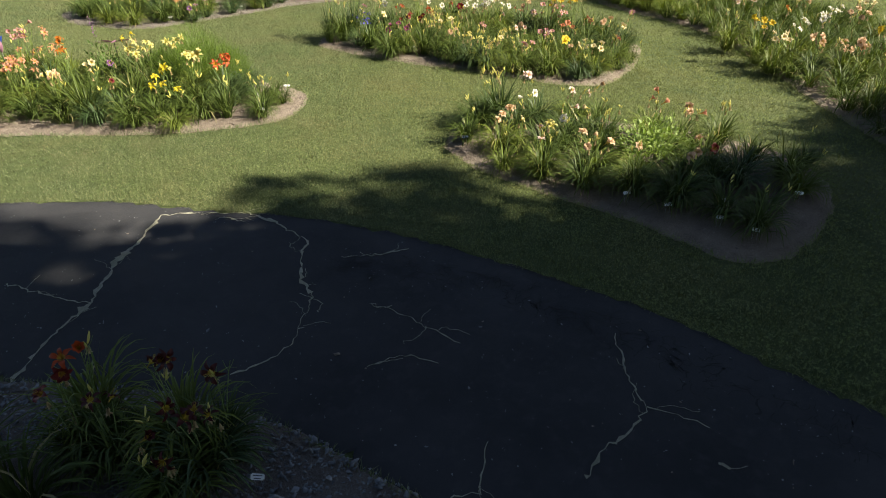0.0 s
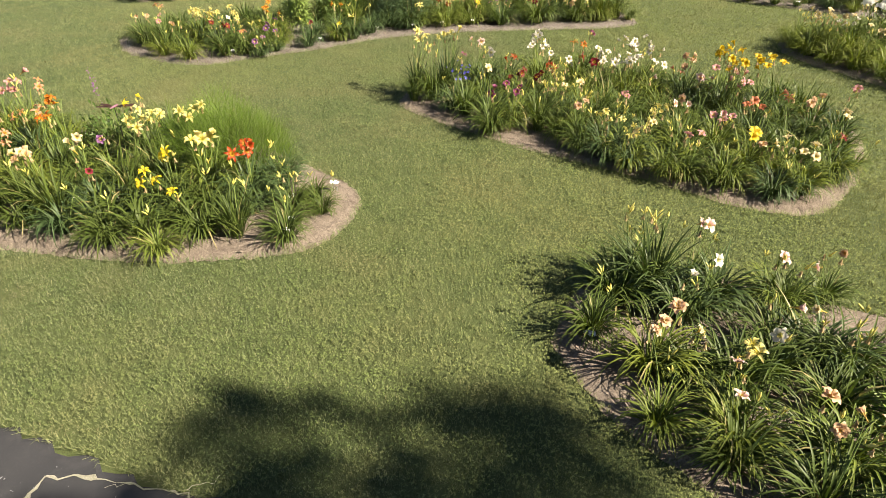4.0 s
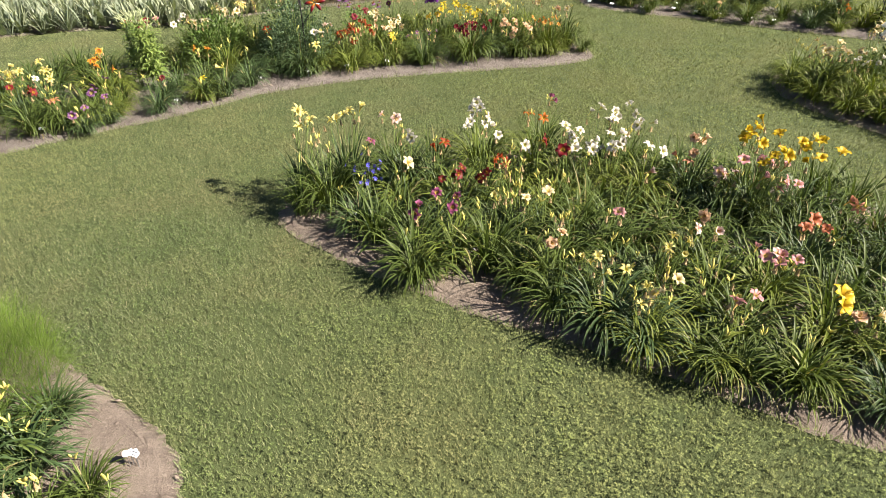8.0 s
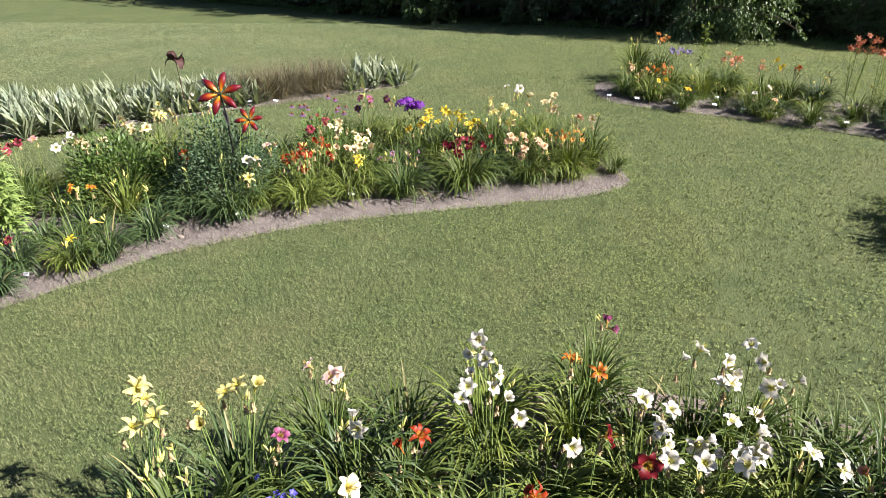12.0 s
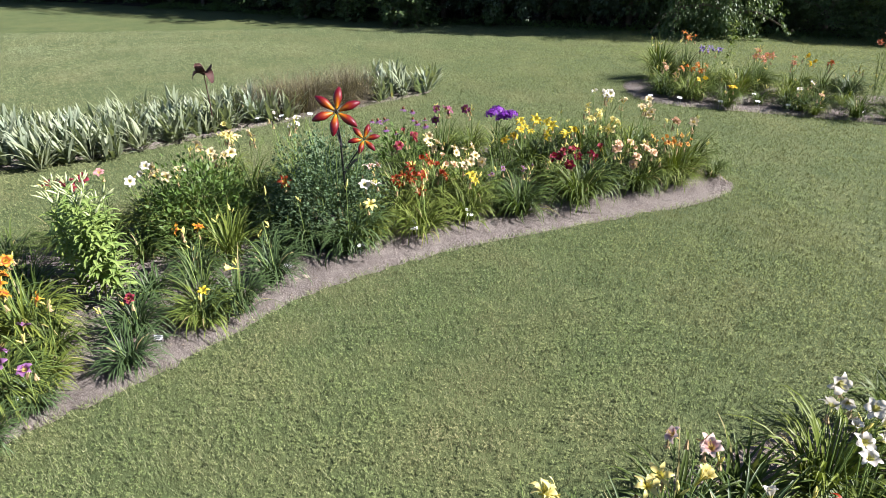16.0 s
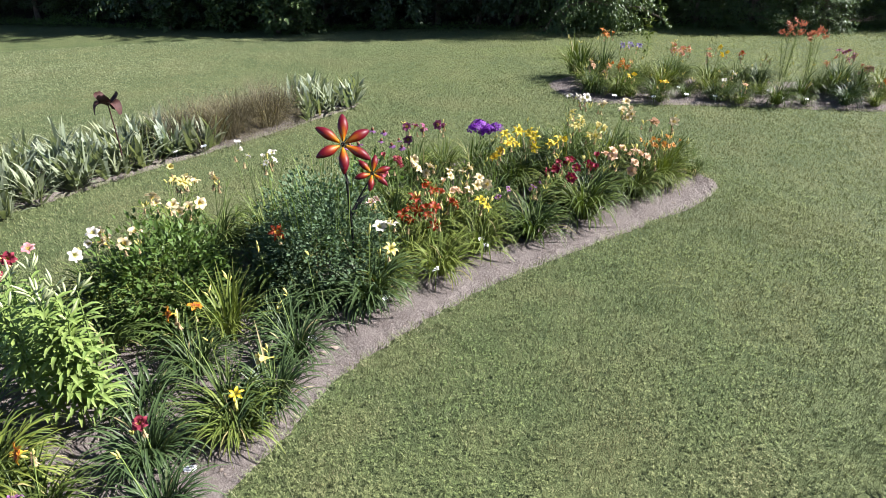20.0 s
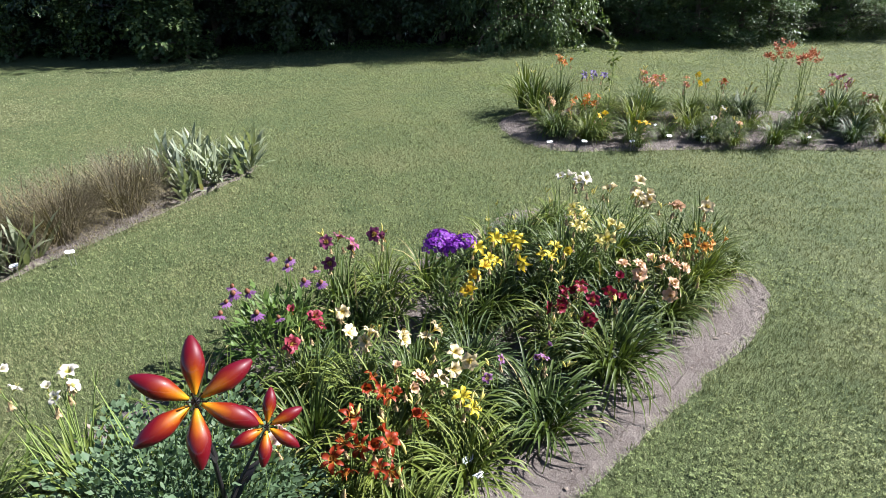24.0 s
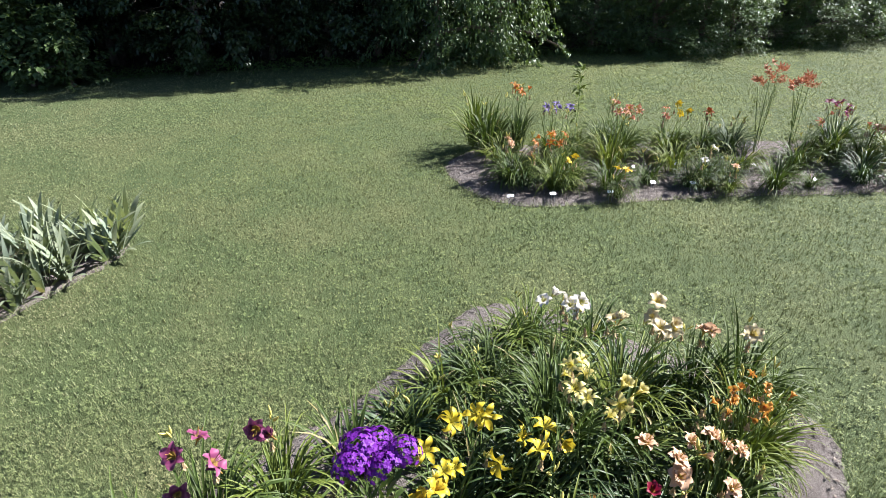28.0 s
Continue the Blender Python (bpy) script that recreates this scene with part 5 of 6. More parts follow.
lily(0.08, 11.17, 0.55, "red", 1, big=1.2)
lily(-0.57, 10.75, 0.42, "darkred", 4)
lily(-0.34, 10.80, 0.42, "darkred", 2)
lily(-0.70, 10.50, 0.38, "burg", 1)
lily(-0.56, 10.47, 0.36, "burg", 2)
lily(-0.86, 10.20, 0.34, "burg", 2)
lily(-0.26, 10.36, 0.42, "paleyellow", 1)
lily(0.09, 10.37, 0.45, "cream", 1)
lily(-0.07, 10.31, 0.42, "cream", 1)
lily(0.15, 9.83, 0.42, "peach", 1)
lily(-0.25, 10.86, 0.5, "rust", 3)
lily(-0.14, 10.58, 0.45, "bud", 4)
lily(0.17, 10.67, 0.5, "bud", 4)
lily(0.33, 11.27, 0.6, "white", 5)
lily(0.52, 11.16, 0.56, "white", 8)
lily(0.74, 11.17, 0.58, "white", 8)
lily(0.96, 11.55, 0.64, "white", 6)
lily(0.71, 11.56, 0.64, "white", 5)
lily(1.02, 11.11, 0.52, "white", 2, big=1.2)
lily(0.91, 10.86, 0.45, "pinkwhite", 1, big=1.2)
lily(0.37, 11.05, 0.52, "red", 1, big=1.2)
lily(1.43, 11.12, 0.6, "peach", 4)
lily(1.31, 11.01, 0.5, "coral", 2)
lily(1.59, 10.80, 0.5, "pinkwhite", 4)
lily(1.82, 10.96, 0.75, "gold", 6)
lily(1.83, 10.78, 0.66, "gold", 6)
lily(2.20, 10.79, 0.7, "gold", 7)
lily(1.78, 10.71, 0.55, "pink", 4)
lily(1.91, 10.64, 0.52, "pink", 5)
lily(1.95, 10.07, 0.45, "tiger", 1)
lily(2.06, 10.02, 0.42, "tiger", 1)
lily(1.87, 9.98, 0.42, "tiger", 1)
lily(0.58, 10.20, 0.42, "pink", 2)
lily(1.10, 10.02, 0.42, "pinkwhite", 1)
lily(1.28, 10.01, 0.4, "pinkwhite", 1)
lily(1.20, 10.22, 0.45, "peach", 1)
lily(1.57, 9.72, 0.4, "pink", 5)
lily(1.65, 9.70, 0.4, "pinkwhite", 1)
lily(0.38, 9.62, 0.38, "paleyellow", 5, big=.7)
lily(0.85, 9.77, 0.4, "paleyellow", 5, big=.8)
lily(0.61, 9.39, 0.36, "paleyellow", 4, big=.8)
lily(0.77, 9.34, 0.36, "cream", 3, big=.8)
lily(0.59, 9.77, 0.4, "bud", 3)
lily(1.25, 9.27, 0.38, "pink", 2)
lily(1.22, 9.18, 0.34, "pinkwhite", 1)
lily(1.78, 9.25, 0.42, "gold", 2, big=1.3)
lily(0.91, 9.45, 0.38, "bud", 3)
lily(1.15, 9.50, 0.4, "bud", 3)
lily(1.92, 9.16, 0.35, "peach", 1)
lily(0.26, 10.10, 0.45, "bud", 4)
lily(0.13, 9.84, 0.42, "peach", 1)
lily(-0.05, 10.32, 0.45, "bud", 4)
lily(-0.07, 10.73, 0.52, "bud", 4)
lily(2.19, 8.94, 0.42, "cream", 4)
lily(2.55, 9.27, 0.45, "red", 1, big=1.2)
lily(2.96, 10.37, 0.55, "pink", 2)
lily(2.79, 9.74, 0.5, "cream", 3)
lily(2.03, 9.14, 0.42, "cream", 2)
lily(2.60, 10.17, 0.5, "peach", 3)
lily(2.33, 10.30, 0.5, "coral", 2)
clump(-1.91, 10.71, up=1)
clump(-1.38, 10.49)
clump(-0.82, 9.87, size=1.1)
clump(-0.30, 9.99, up=1)
clump(0.44, 9.33, size=1.1)
clump(0.98, 9.03)
clump(1.47, 8.93, size=0.9, tone=0)
clump(0.67, 9.19)
clump(-0.58, 10.06, size=.8)
clump(-0.06, 9.82, size=.8)
clump(0.17, 9.54, size=.85)
clump(1.55, 8.87)
clump(1.92, 8.75)
clump(1.14, 8.94)
clump(2.54, 9.25)
clump(0.64, 9.15)
clump(-0.83, 9.79)
plant_tag(-1.38, 10.56)
plant_tag(-0.44, 10.08)
plant_tag(0.47, 9.39)
plant_tag(0.92, 9.18)
plant_tag(1.59, 8.92)
# long bed with the glass flowers, far end
lily(-6.83, 12.53, 0.5, "peach", 2)
lily(-6.68, 12.80, 0.6, "coral", 2)
lily(-6.41, 12.40, 0.48, "pink", 2)
lily(-6.12, 12.27, 0.42, "peach", 2)
lily(-6.02, 12.79, 0.52, "paleyellow", 7)
lily(-5.80, 12.76, 0.5, "paleyellow", 7)
lily(-5.51, 12.83, 0.52, "paleyellow", 7)
lily(-5.56, 12.56, 0.42, "red", 2)
lily(-5.35, 12.55, 0.4, "red", 2)
lily(-5.00, 12.37, 0.38, "coral", 2)
lily(-5.40, 12.73, 0.45, "white", 1)
clump(-6.27, 12.07)
clump(-5.73, 11.93)
clump(-5.28, 12.22)
clump(-7.02, 12.63)
clump(-5.08, 12.49)
clump(-4.91, 12.72)
plant_tag(-5.71, 11.99)
plant_tag(-5.15, 12.17)
plant_tag(-4.87, 12.86)
# long bed, middle
lily(-5.00, 13.25, 0.55, "goldeye", 2, big=1.2)
lily(-4.99, 13.38, 0.6, "goldeye", 1)
lily(-4.90, 13.12, 0.48, "goldeye", 1)
lily(-4.73, 13.09, 0.48, "goldeye", 1)
lily(-4.77, 12.71, 0.38, "lavender", 2)
lily(-4.65, 12.80, 0.42, "lavender", 1)
lily(-4.61, 12.59, 0.34, "lavender", 1)
lily(-4.74, 12.31, 0.3, "lavender", 2)
lily(-4.29, 13.33, 0.32, "rose", 1, size=.8, tone=2)
lily(-3.63, 13.56, 0.38, "paleyellow", 1, big=1.2, size=1.05)
lily(-3.84, 13.38, 0.3, "yellow", 1, big=0.7)
lily(-4.06, 14.03, 0.45, "goldeye", 2)
lily(-4.50, 15.00, 0.62, "cream", 5)
lily(-4.68, 14.89, 0.62, "white", 3)
lily(-4.04, 15.21, 0.66, "cream", 3)
lily(-4.23, 15.25, 0.68, "cream", 3)
lily(-3.91, 15.52, 0.7, "cream", 4)
lily(-4.21, 15.83, 0.7, "paleyellow", 4)
lily(-3.42, 14.87, 0.52, "orangered", 1, big=1.2)
lily(-5.19, 14.73, 0.62, "rose", 3)
lily(-5.33, 14.63, 0.6, "rose", 2)
lily(-5.06, 14.91, 0.64, "pink", 1)
lily(-2.71, 15.21, 0.48, "pinkwhite", 3)
lily(-2.74, 14.54, 0.42, "paleyellow", 1)
lily(-2.18, 15.16, 0.52, "rust", 6, tone=1)
lily(-2.40, 15.00, 0.48, "rust", 4, tone=1)
lily(-2.20, 14.90, 0.44, "rust", 6, tone=1)
lily(-2.01, 15.05, 0.48, "rust", 2)
lily(-2.29, 15.93, 0.5, "rose", 3)
lily(-2.41, 15.88, 0.48, "rose", 1)
lily(-1.81, 15.53, 0.5, "cream", 4)
lily(-1.70, 15.31, 0.48, "cream", 4)
lily(-2.07, 15.70, 0.52, "cream", 4)
lily(-2.11, 16.00, 0.55, "cream", 1)
lily(-1.98, 15.34, 0.5, "peach", 3)
lily(-1.70, 15.11, 0.42, "yellow", 2)
lily(-1.23, 16.00, 0.52, "gold", 3)
lily(-1.88, 16.64, 0.6, "burg", 5)
lily(-1.57, 16.65, 0.6, "burg", 2)
lily(-0.99, 16.07, 0.55, "yellow", 3)
lily(-0.76, 16.17, 0.56, "yellow", 5, big=1.1)
lily(-0.56, 16.02, 0.52, "yellow", 4, big=1.1)
lily(-0.10, 16.42, 0.78, "white", 6)
lily(-0.32, 16.19, 0.72, "paleyellow", 4)
lily(0.23, 16.25, 0.72, "cream", 6)
lily(-0.06, 16.03, 0.62, "paleyellow", 3, big=1.15)
lily(-0.29, 15.99, 0.6, "paleyellow", 3)
lily(0.44, 16.18, 0.66, "cream", 2)
lily(-0.69, 15.69, 0.44, "crimson", 3)
lily(-0.60, 15.60, 0.44, "crimson", 4)
lily(-0.73, 15.44, 0.38, "crimson", 2)
lily(-0.83, 15.58, 0.42, "crimson", 3)
lily(-0.39, 15.52, 0.4, "crimson", 3, big=1.2)
lily(-0.10, 15.71, 0.44, "peach", 5)
lily(0.11, 15.53, 0.42, "peach", 5, big=1.15)
lily(0.33, 15.71, 0.5, "goldsmall", 6, tone=1)
lily(0.49, 15.68, 0.5, "goldsmall", 6, tone=1)
lily(0.60, 15.65, 0.48, "goldsmall", 4, tone=1)
lily(0.66, 16.12, 0.6, "peach", 2)
lily(0.82, 15.94, 0.62, "cream", 2)
lily(-1.22, 15.25, 0.38, "lavender", 3, big=.7)
lily(-1.44, 15.24, 0.38, "lavender", 2, big=.7)
clump(-4.20, 12.96, tone=2)
clump(-3.88, 13.53)
clump(-3.45, 13.98, size=.75)
clump(-3.85, 14.34, up=1, tone=1)
clump(-4.80, 12.62)
clump(-4.98, 13.31, tone=1)
clump(-3.54, 14.81, tone=2)
clump(-2.88, 14.44, size=1.1)
clump(-2.24, 14.70, tone=1)
clump(-1.80, 14.95, tone=1)
clump(-1.26, 15.03)
clump(-0.62, 15.26, size=1.1)
clump(0.07, 15.56)
clump(0.55, 15.70, up=1, tone=1)
clump(1.06, 15.82, size=.75)
clump(-3.24, 14.51, tone=2)
clump(-1.38, 15.65)
clump(-0.77, 16.75, size=0.80, tone=0)
clump(-0.51, 16.88, size=0.80, tone=1)
clump(-0.28, 16.98, size=0.80, tone=2)
clump(-0.02, 17.05, size=0.80, tone=0)
clump(0.23, 17.07, size=0.80, tone=1)
clump(-0.90, 16.76, size=0.80, tone=2)
clump(-0.28, 16.80, size=0.80, tone=0)
plant_tag(-4.08, 13.12)
plant_tag(-3.79, 13.60)
plant_tag(-4.71, 12.58)
plant_tag(-4.04, 14.20)
plant_tag(-3.35, 14.03)
plant_tag(-5.01, 13.19)
plant_tag(-3.48, 14.63)
plant_tag(-2.76, 14.34)
plant_tag(-1.77, 14.86)
plant_tag(-0.54, 15.30)
plant_tag(-2.30, 14.62)
plant_tag(-1.76, 14.98)
plant_tag(0.64, 15.83)
plant_tag(-2.31, 14.75)
# far bed
lily(2.64, 20.27, 0.8, "orange", 4, up=1)
lily(2.73, 19.77, 0.62, "violet", 3)
lily(2.85, 19.71, 0.6, "violet", 2)
lily(2.35, 19.43, 0.48, "orange", 5)
lily(2.51, 19.31, 0.45, "orange", 3)
lily(2.06, 19.56, 0.46, "peach", 3)
lily(2.00, 19.31, 0.35, "peach", 2)
lily(3.53, 19.42, 0.62, "coral", 5)
lily(3.40, 19.36, 0.58, "coral", 5)
lily(3.55, 19.73, 0.68, "bud", 3)
lily(3.93, 19.08, 0.55, "coral", 3)
lily(4.12, 19.07, 0.58, "gold", 3)
lily(4.25, 18.87, 0.54, "orangered", 2)
lily(2.60, 18.54, 0.3, "gold", 2)
lily(3.69, 18.37, 0.4, "white", 1)
lily(3.55, 18.26, 0.32, "white", 1)
lily(3.67, 18.04, 0.28, "peach", 1)
lily(4.64, 18.76, 0.5, "bud", 3)
lily(5.72, 18.13, 0.6, "burg", 5)
lily(5.33, 18.16, 0.52, "coral", 2)
lily(5.60, 17.72, 0.48, "coral", 2)
lily(2.35, 18.97, 0.35, "gold", 2)
lily(5.45, 17.25, 0.4, "orange", 3)
lily(5.59, 17.73, 0.5, "coral", 2)
lily(5.76, 18.11, 0.6, "burg", 3)
clump(2.24, 20.32, up=1, size=1.25)
clump(2.31, 20.69, up=1, size=1.2)
clump(2.58, 20.52, up=1, size=1.2)
clump(1.89, 19.41)
clump(2.20, 19.05)
clump(2.68, 18.75)
clump(3.16, 18.66, size=.6)
clump(3.46, 18.36)
clump(3.85, 18.22, size=.7)
clump(4.15, 17.83, size=1.1)
clump(4.54, 17.68, size=.6)
clump(5.09, 17.45)
clump(3.61, 19.46)
clump(4.06, 19.17)
clump(4.64, 18.94)
clump(5.49, 18.01, size=1.1)
clump(2.83, 19.56)
clump(4.85, 18.05)
plant_tag(1.56, 18.98)
plant_tag(1.96, 18.80)
plant_tag(2.48, 18.53)
plant_tag(3.04, 18.48)
plant_tag(3.38, 18.25)
plant_tag(3.74, 18.06)
plant_tag(4.39, 18.24)
plant_tag(4.26, 17.82)
plant_tag(4.54, 17.63)
plant_tag(3.22, 18.91)
plant_tag(3.68, 18.72)
# right bed
lily(4.76, 9.46, 0.62, "gold", 8)
lily(4.76, 8.95, 0.52, "cream", 5)
lily(5.25, 9.35, 0.62, "white", 5)
lily(5.76, 9.72, 0.66, "white", 5)
lily(5.24, 8.80, 0.52, "peach", 5)
lily(5.61, 8.72, 0.5, "peach", 6)
lily(5.87, 8.58, 0.5, "peach", 6)
lily(6.26, 9.10, 0.6, "gold", 5)
lily(5.43, 10.11, 0.66, "orange", 2)
lily(4.60, 10.19, 0.6, "bud", 3)
lily(4.12, 13.96, 0.6, "cream", 5)
lily(3.91, 14.00, 0.6, "cream", 3)
iris(-6.61, 16.81)
iris(-6.39, 16.99)
iris(-6.13, 17.13)
iris(-5.89, 17.12)
iris(-5.66, 17.43)
iris(-5.39, 17.67)
iris(-4.97, 18.00)
iris(-4.83, 18.22)
iris(-4.41, 18.45)
iris(-2.84, 19.98)
iris(-2.46, 20.09)
iris(-1.98, 20.20)
plant_tag(-4.37, 18.28)
plant_tag(-4.04, 18.37)
plant_tag(-3.64, 18.43)
# roadside bed
lily(-1.92, 2.40, 0.62, "orangered", 2)
lily(-1.91, 2.21, 0.52, "darkred", 2)
lily(-1.73, 2.18, 0.5, "darkeye", 2)
lily(-1.40, 2.29, 0.58, "darkeye", 3)
lily(-1.21, 2.09, 0.45, "darkeye", 3)
lily(-1.43, 2.13, 0.45, "darkeye", 1)
lily(-1.40, 1.96, 0.36, "darkeye", 1)
lily(-1.30, 1.95, 0.35, "darkeye", 1)
lily(-1.18, 2.25, 0.55, "darkeye", 1)
plant_tag(-0.93, 1.97)


def bare_spots(loop, gap, margin, seed, tries=900, keep=None):
    """Places in the bed that no plant covers yet."""
    r = random.Random(seed)
    lo, hi = loop.min(0), loop.max(0)
    out = []
    for i in range(tries):
        x, y = r.uniform(lo[0], hi[0]), r.uniform(lo[1], hi[1])
        if keep and not keep(x, y):
            continue
        xa, ya = np.array([x]), np.array([y])
        if not inside(loop, xa, ya)[0] or edge_distance(loop, xa, ya)[0] < margin:
            continue
        if any((x - a) ** 2 + (y - b) ** 2 < gap * gap for a, b in PLANTED):
            continue
        PLANTED.append((x, y))
        out.append((x, y))
    return out


def undergrowth(loop, gap, margin, size, seed, tone=0, tries=900, keep=None, n=90):
    """Leaves of the daylilies that stand between the others, too close to tell apart."""
    r = random.Random(seed)
    p = []
    for k, (x, y) in enumerate(bare_spots(loop, gap, margin, seed, tries, keep)):
        v, f, a = clump_arrays(n, 0.57 * size * r.uniform(0.8, 1.1), 900 + 7 * seed + k, r.choice((0, 0, 0, 0.6)), seg=5)
        p.append((v + np.array([x, y, 0.03]), f, a))
    if p:
        v, f, a = join(*p)
        tagged(new("daylily_foliage", quick_mesh("daylily_foliage", v, f, LEAF[tone], a, True)), "dense green strap leaves of daylilies between the blooming ones", "foliage", kind="stuff")


undergrowth(BEDS["near"], 0.34, 0.28, 0.62, 1)
undergrowth(BEDS["left"], 0.25, 0.24, 0.9, 2, 0, 1500, lambda x, y: x < -2.5 or y < 7.7)
undergrowth(BEDS["middle"], 0.25, 0.30, 0.85, 3, 0, 1400)
undergrowth(BEDS["long"], 0.28, 0.40, 0.8, 4, 2, 1500, lambda x, y: y < 12.9 + 0.515 * (x + 6.6))
undergrowth(BEDS["long"], 0.25, 0.22, 0.8, 14, 0, 1500, lambda x, y: y > 12.9 + 0.515 * (x + 6.6) and (y < 16.9 or x < -0.7))
undergrowth(BEDS["far"], 0.34, 0.28, 0.95, 5, 1)
for x, y, s in ((3.66, 13.85, 1.05), (3.85, 13.45, 1.1), (4.1, 13.15, 1.05), (4.35, 12.85, 1.0), (3.9, 14.2, 1.1), (4.2, 13.7, 1.1), (4.6, 12.4, 1.0), (3.55, 14.3, 0.95), (3.7, 14.7, 1.0), (4.9, 11.8, 1.0), (4.5, 13.2, 1.1)):
    clump(x, y, s, 0, 1)
lily(3.75, 14.1, 0.58, "cream", 6)
lily(4.0, 13.65, 0.58, "white", 5)
lily(4.3, 13.3, 0.55, "cream", 5)
lily(0.55, 7.2, 0.58, "bud", 4, size=1.2)
for x, y, s in ((-2.73, 7.48, 0.8), (-2.25, 7.42, 0.55), (-2.66, 8.35, 0.8), (-2.2, 7.9, 0.5), (-3.05, 7.6, 0.85)):
    clump(x, y, s, 0)
for x, y, s in ((1.91, 8.71, 0.6), (2.21, 8.85, 0.65), (2.59, 9.16, 0.75), (2.85, 9.49, 0.8)):
    clump(x, y, s, 0)
for x, y in ((-2.09, 8.11), (-2.39, 7.74), (-2.20, 7.22)):
    plant_tag(x, y)
lily(-3.47, 15.58, 0.86, "white", 6, big=0.7)
lily(-2.69, 14.70, 0.55, "white", 2, big=1.15)
lily(0.95, 7.1, 0.55, "pinkwhite", 2)
pale = random.Random(3)
for x, y in bare_spots(BEDS["right"], 0.60, 0.26, 6, keep=lambda x, y: y > 7.8):
    lily(x, y, 0.6, pale.choice(("cream", "peach", "white", "paleyellow", "gold", "pinkwhite", "cream")), pale.choice((4, 5, 6, 7)))
undergrowth(BEDS["right"], 0.26, 0.10, 0.9, 16, 0, 3200, n=70)
for x, y in bare_spots(BEDS["iris"], 0.21, 0.01, 7, 2500, keep=lambda x, y: not (-4.4 < x < -2.7 and y > 18.6)):
    iris(x, y)
undergrowth(ROADSIDE, 0.36, 0.2, 1.0, 8, keep=lambda x, y: x < -1.05 and y < 2.2)

# ---- trees ----
def tree_mesh(seed, tall, rx, low, nclump, leaves, leaf, mat, skirt=0.0, puff=0.42):
    """A crown of many leafy clumps with gaps, from near the ground upward."""
    rng = np.random.default_rng(seed)
    t = (np.arange(nclump) + rng.uniform(0, 1, nclump)) / nclump
    az = rng.uniform(0, 6.28, nclump)
    wide = rx * np.sqrt(np.clip(1 - np.abs(2 * t - 1 + skirt) ** 2.4, 0.06, 1)) * rng.uniform(0.45, 1.0, nclump)
    c = np.stack([wide * np.cos(az), wide * np.sin(az), low + (tall - low) * t], 1)
    n = nclump * leaves
    idx = np.repeat(np.arange(nclump), leaves)
    rad = rng.uniform(0.3, 0.9, nclump)[idx] * rx * puff
    o = rng.normal(0, 1, (n, 3))
    o /= np.linalg.norm(o, axis=1)[:, None]
    p = c[idx] + o * (rad * rng.uniform(0.35, 1, n) ** 0.5)[:, None] * np.array([1, 1, 0.7])
    p[:, 2] = np.maximum(p[:, 2], 0.04)
    way = o * 0.7 + np.array([0, 0, -0.35])
    v, f, a = leaf_cloud(n, lambda r, k: (p, way), leaf, 0.62, seed)
    return quick_mesh("crown", v, f, mat, a), c


def tree(name, x, y, crown, centres, tall, label, turn, scale=1.0, trunk=0.11, group="", squat=1.0):
    ob = thing(name, x, y, 0, label, "tree", group, turn)
    s = Matrix.Diagonal((scale, scale, scale * squat, 1))
    part("crown", crown, ob, s)
    rng = np.random.default_rng(int(abs(x * 31 + y * 17)))
    v, f, a = tube([(0, 0, -0.1), (0.05, 0, tall * 0.25), (-0.05, 0.08, tall * 0.5), (0, 0, tall * 0.85)], [trunk * 1.3, trunk, trunk * 0.75, trunk * 0.2], 9)
    part("trunk", tidy(quick_mesh("trunk", v, f, BARK, a, True)), ob, s)
    limbs = []
    for k in range(9):
        c = centres[rng.integers(len(centres))]
        z = min(tall * 0.7, max(0.4, c[2] * 0.6))
        limbs.append(tube([(0, 0, z), (c[0] * 0.5, c[1] * 0.5, (z + c[2]) / 2 + 0.1), tuple(c)], [trunk * 0.5, trunk * 0.32, trunk * 0.12], 6))
    v, f, a = join(*limbs)
    part("branchwork", tidy(quick_mesh("branchwork", v, f, BARK, a, True)), ob, s, kind="stuff")
    return ob


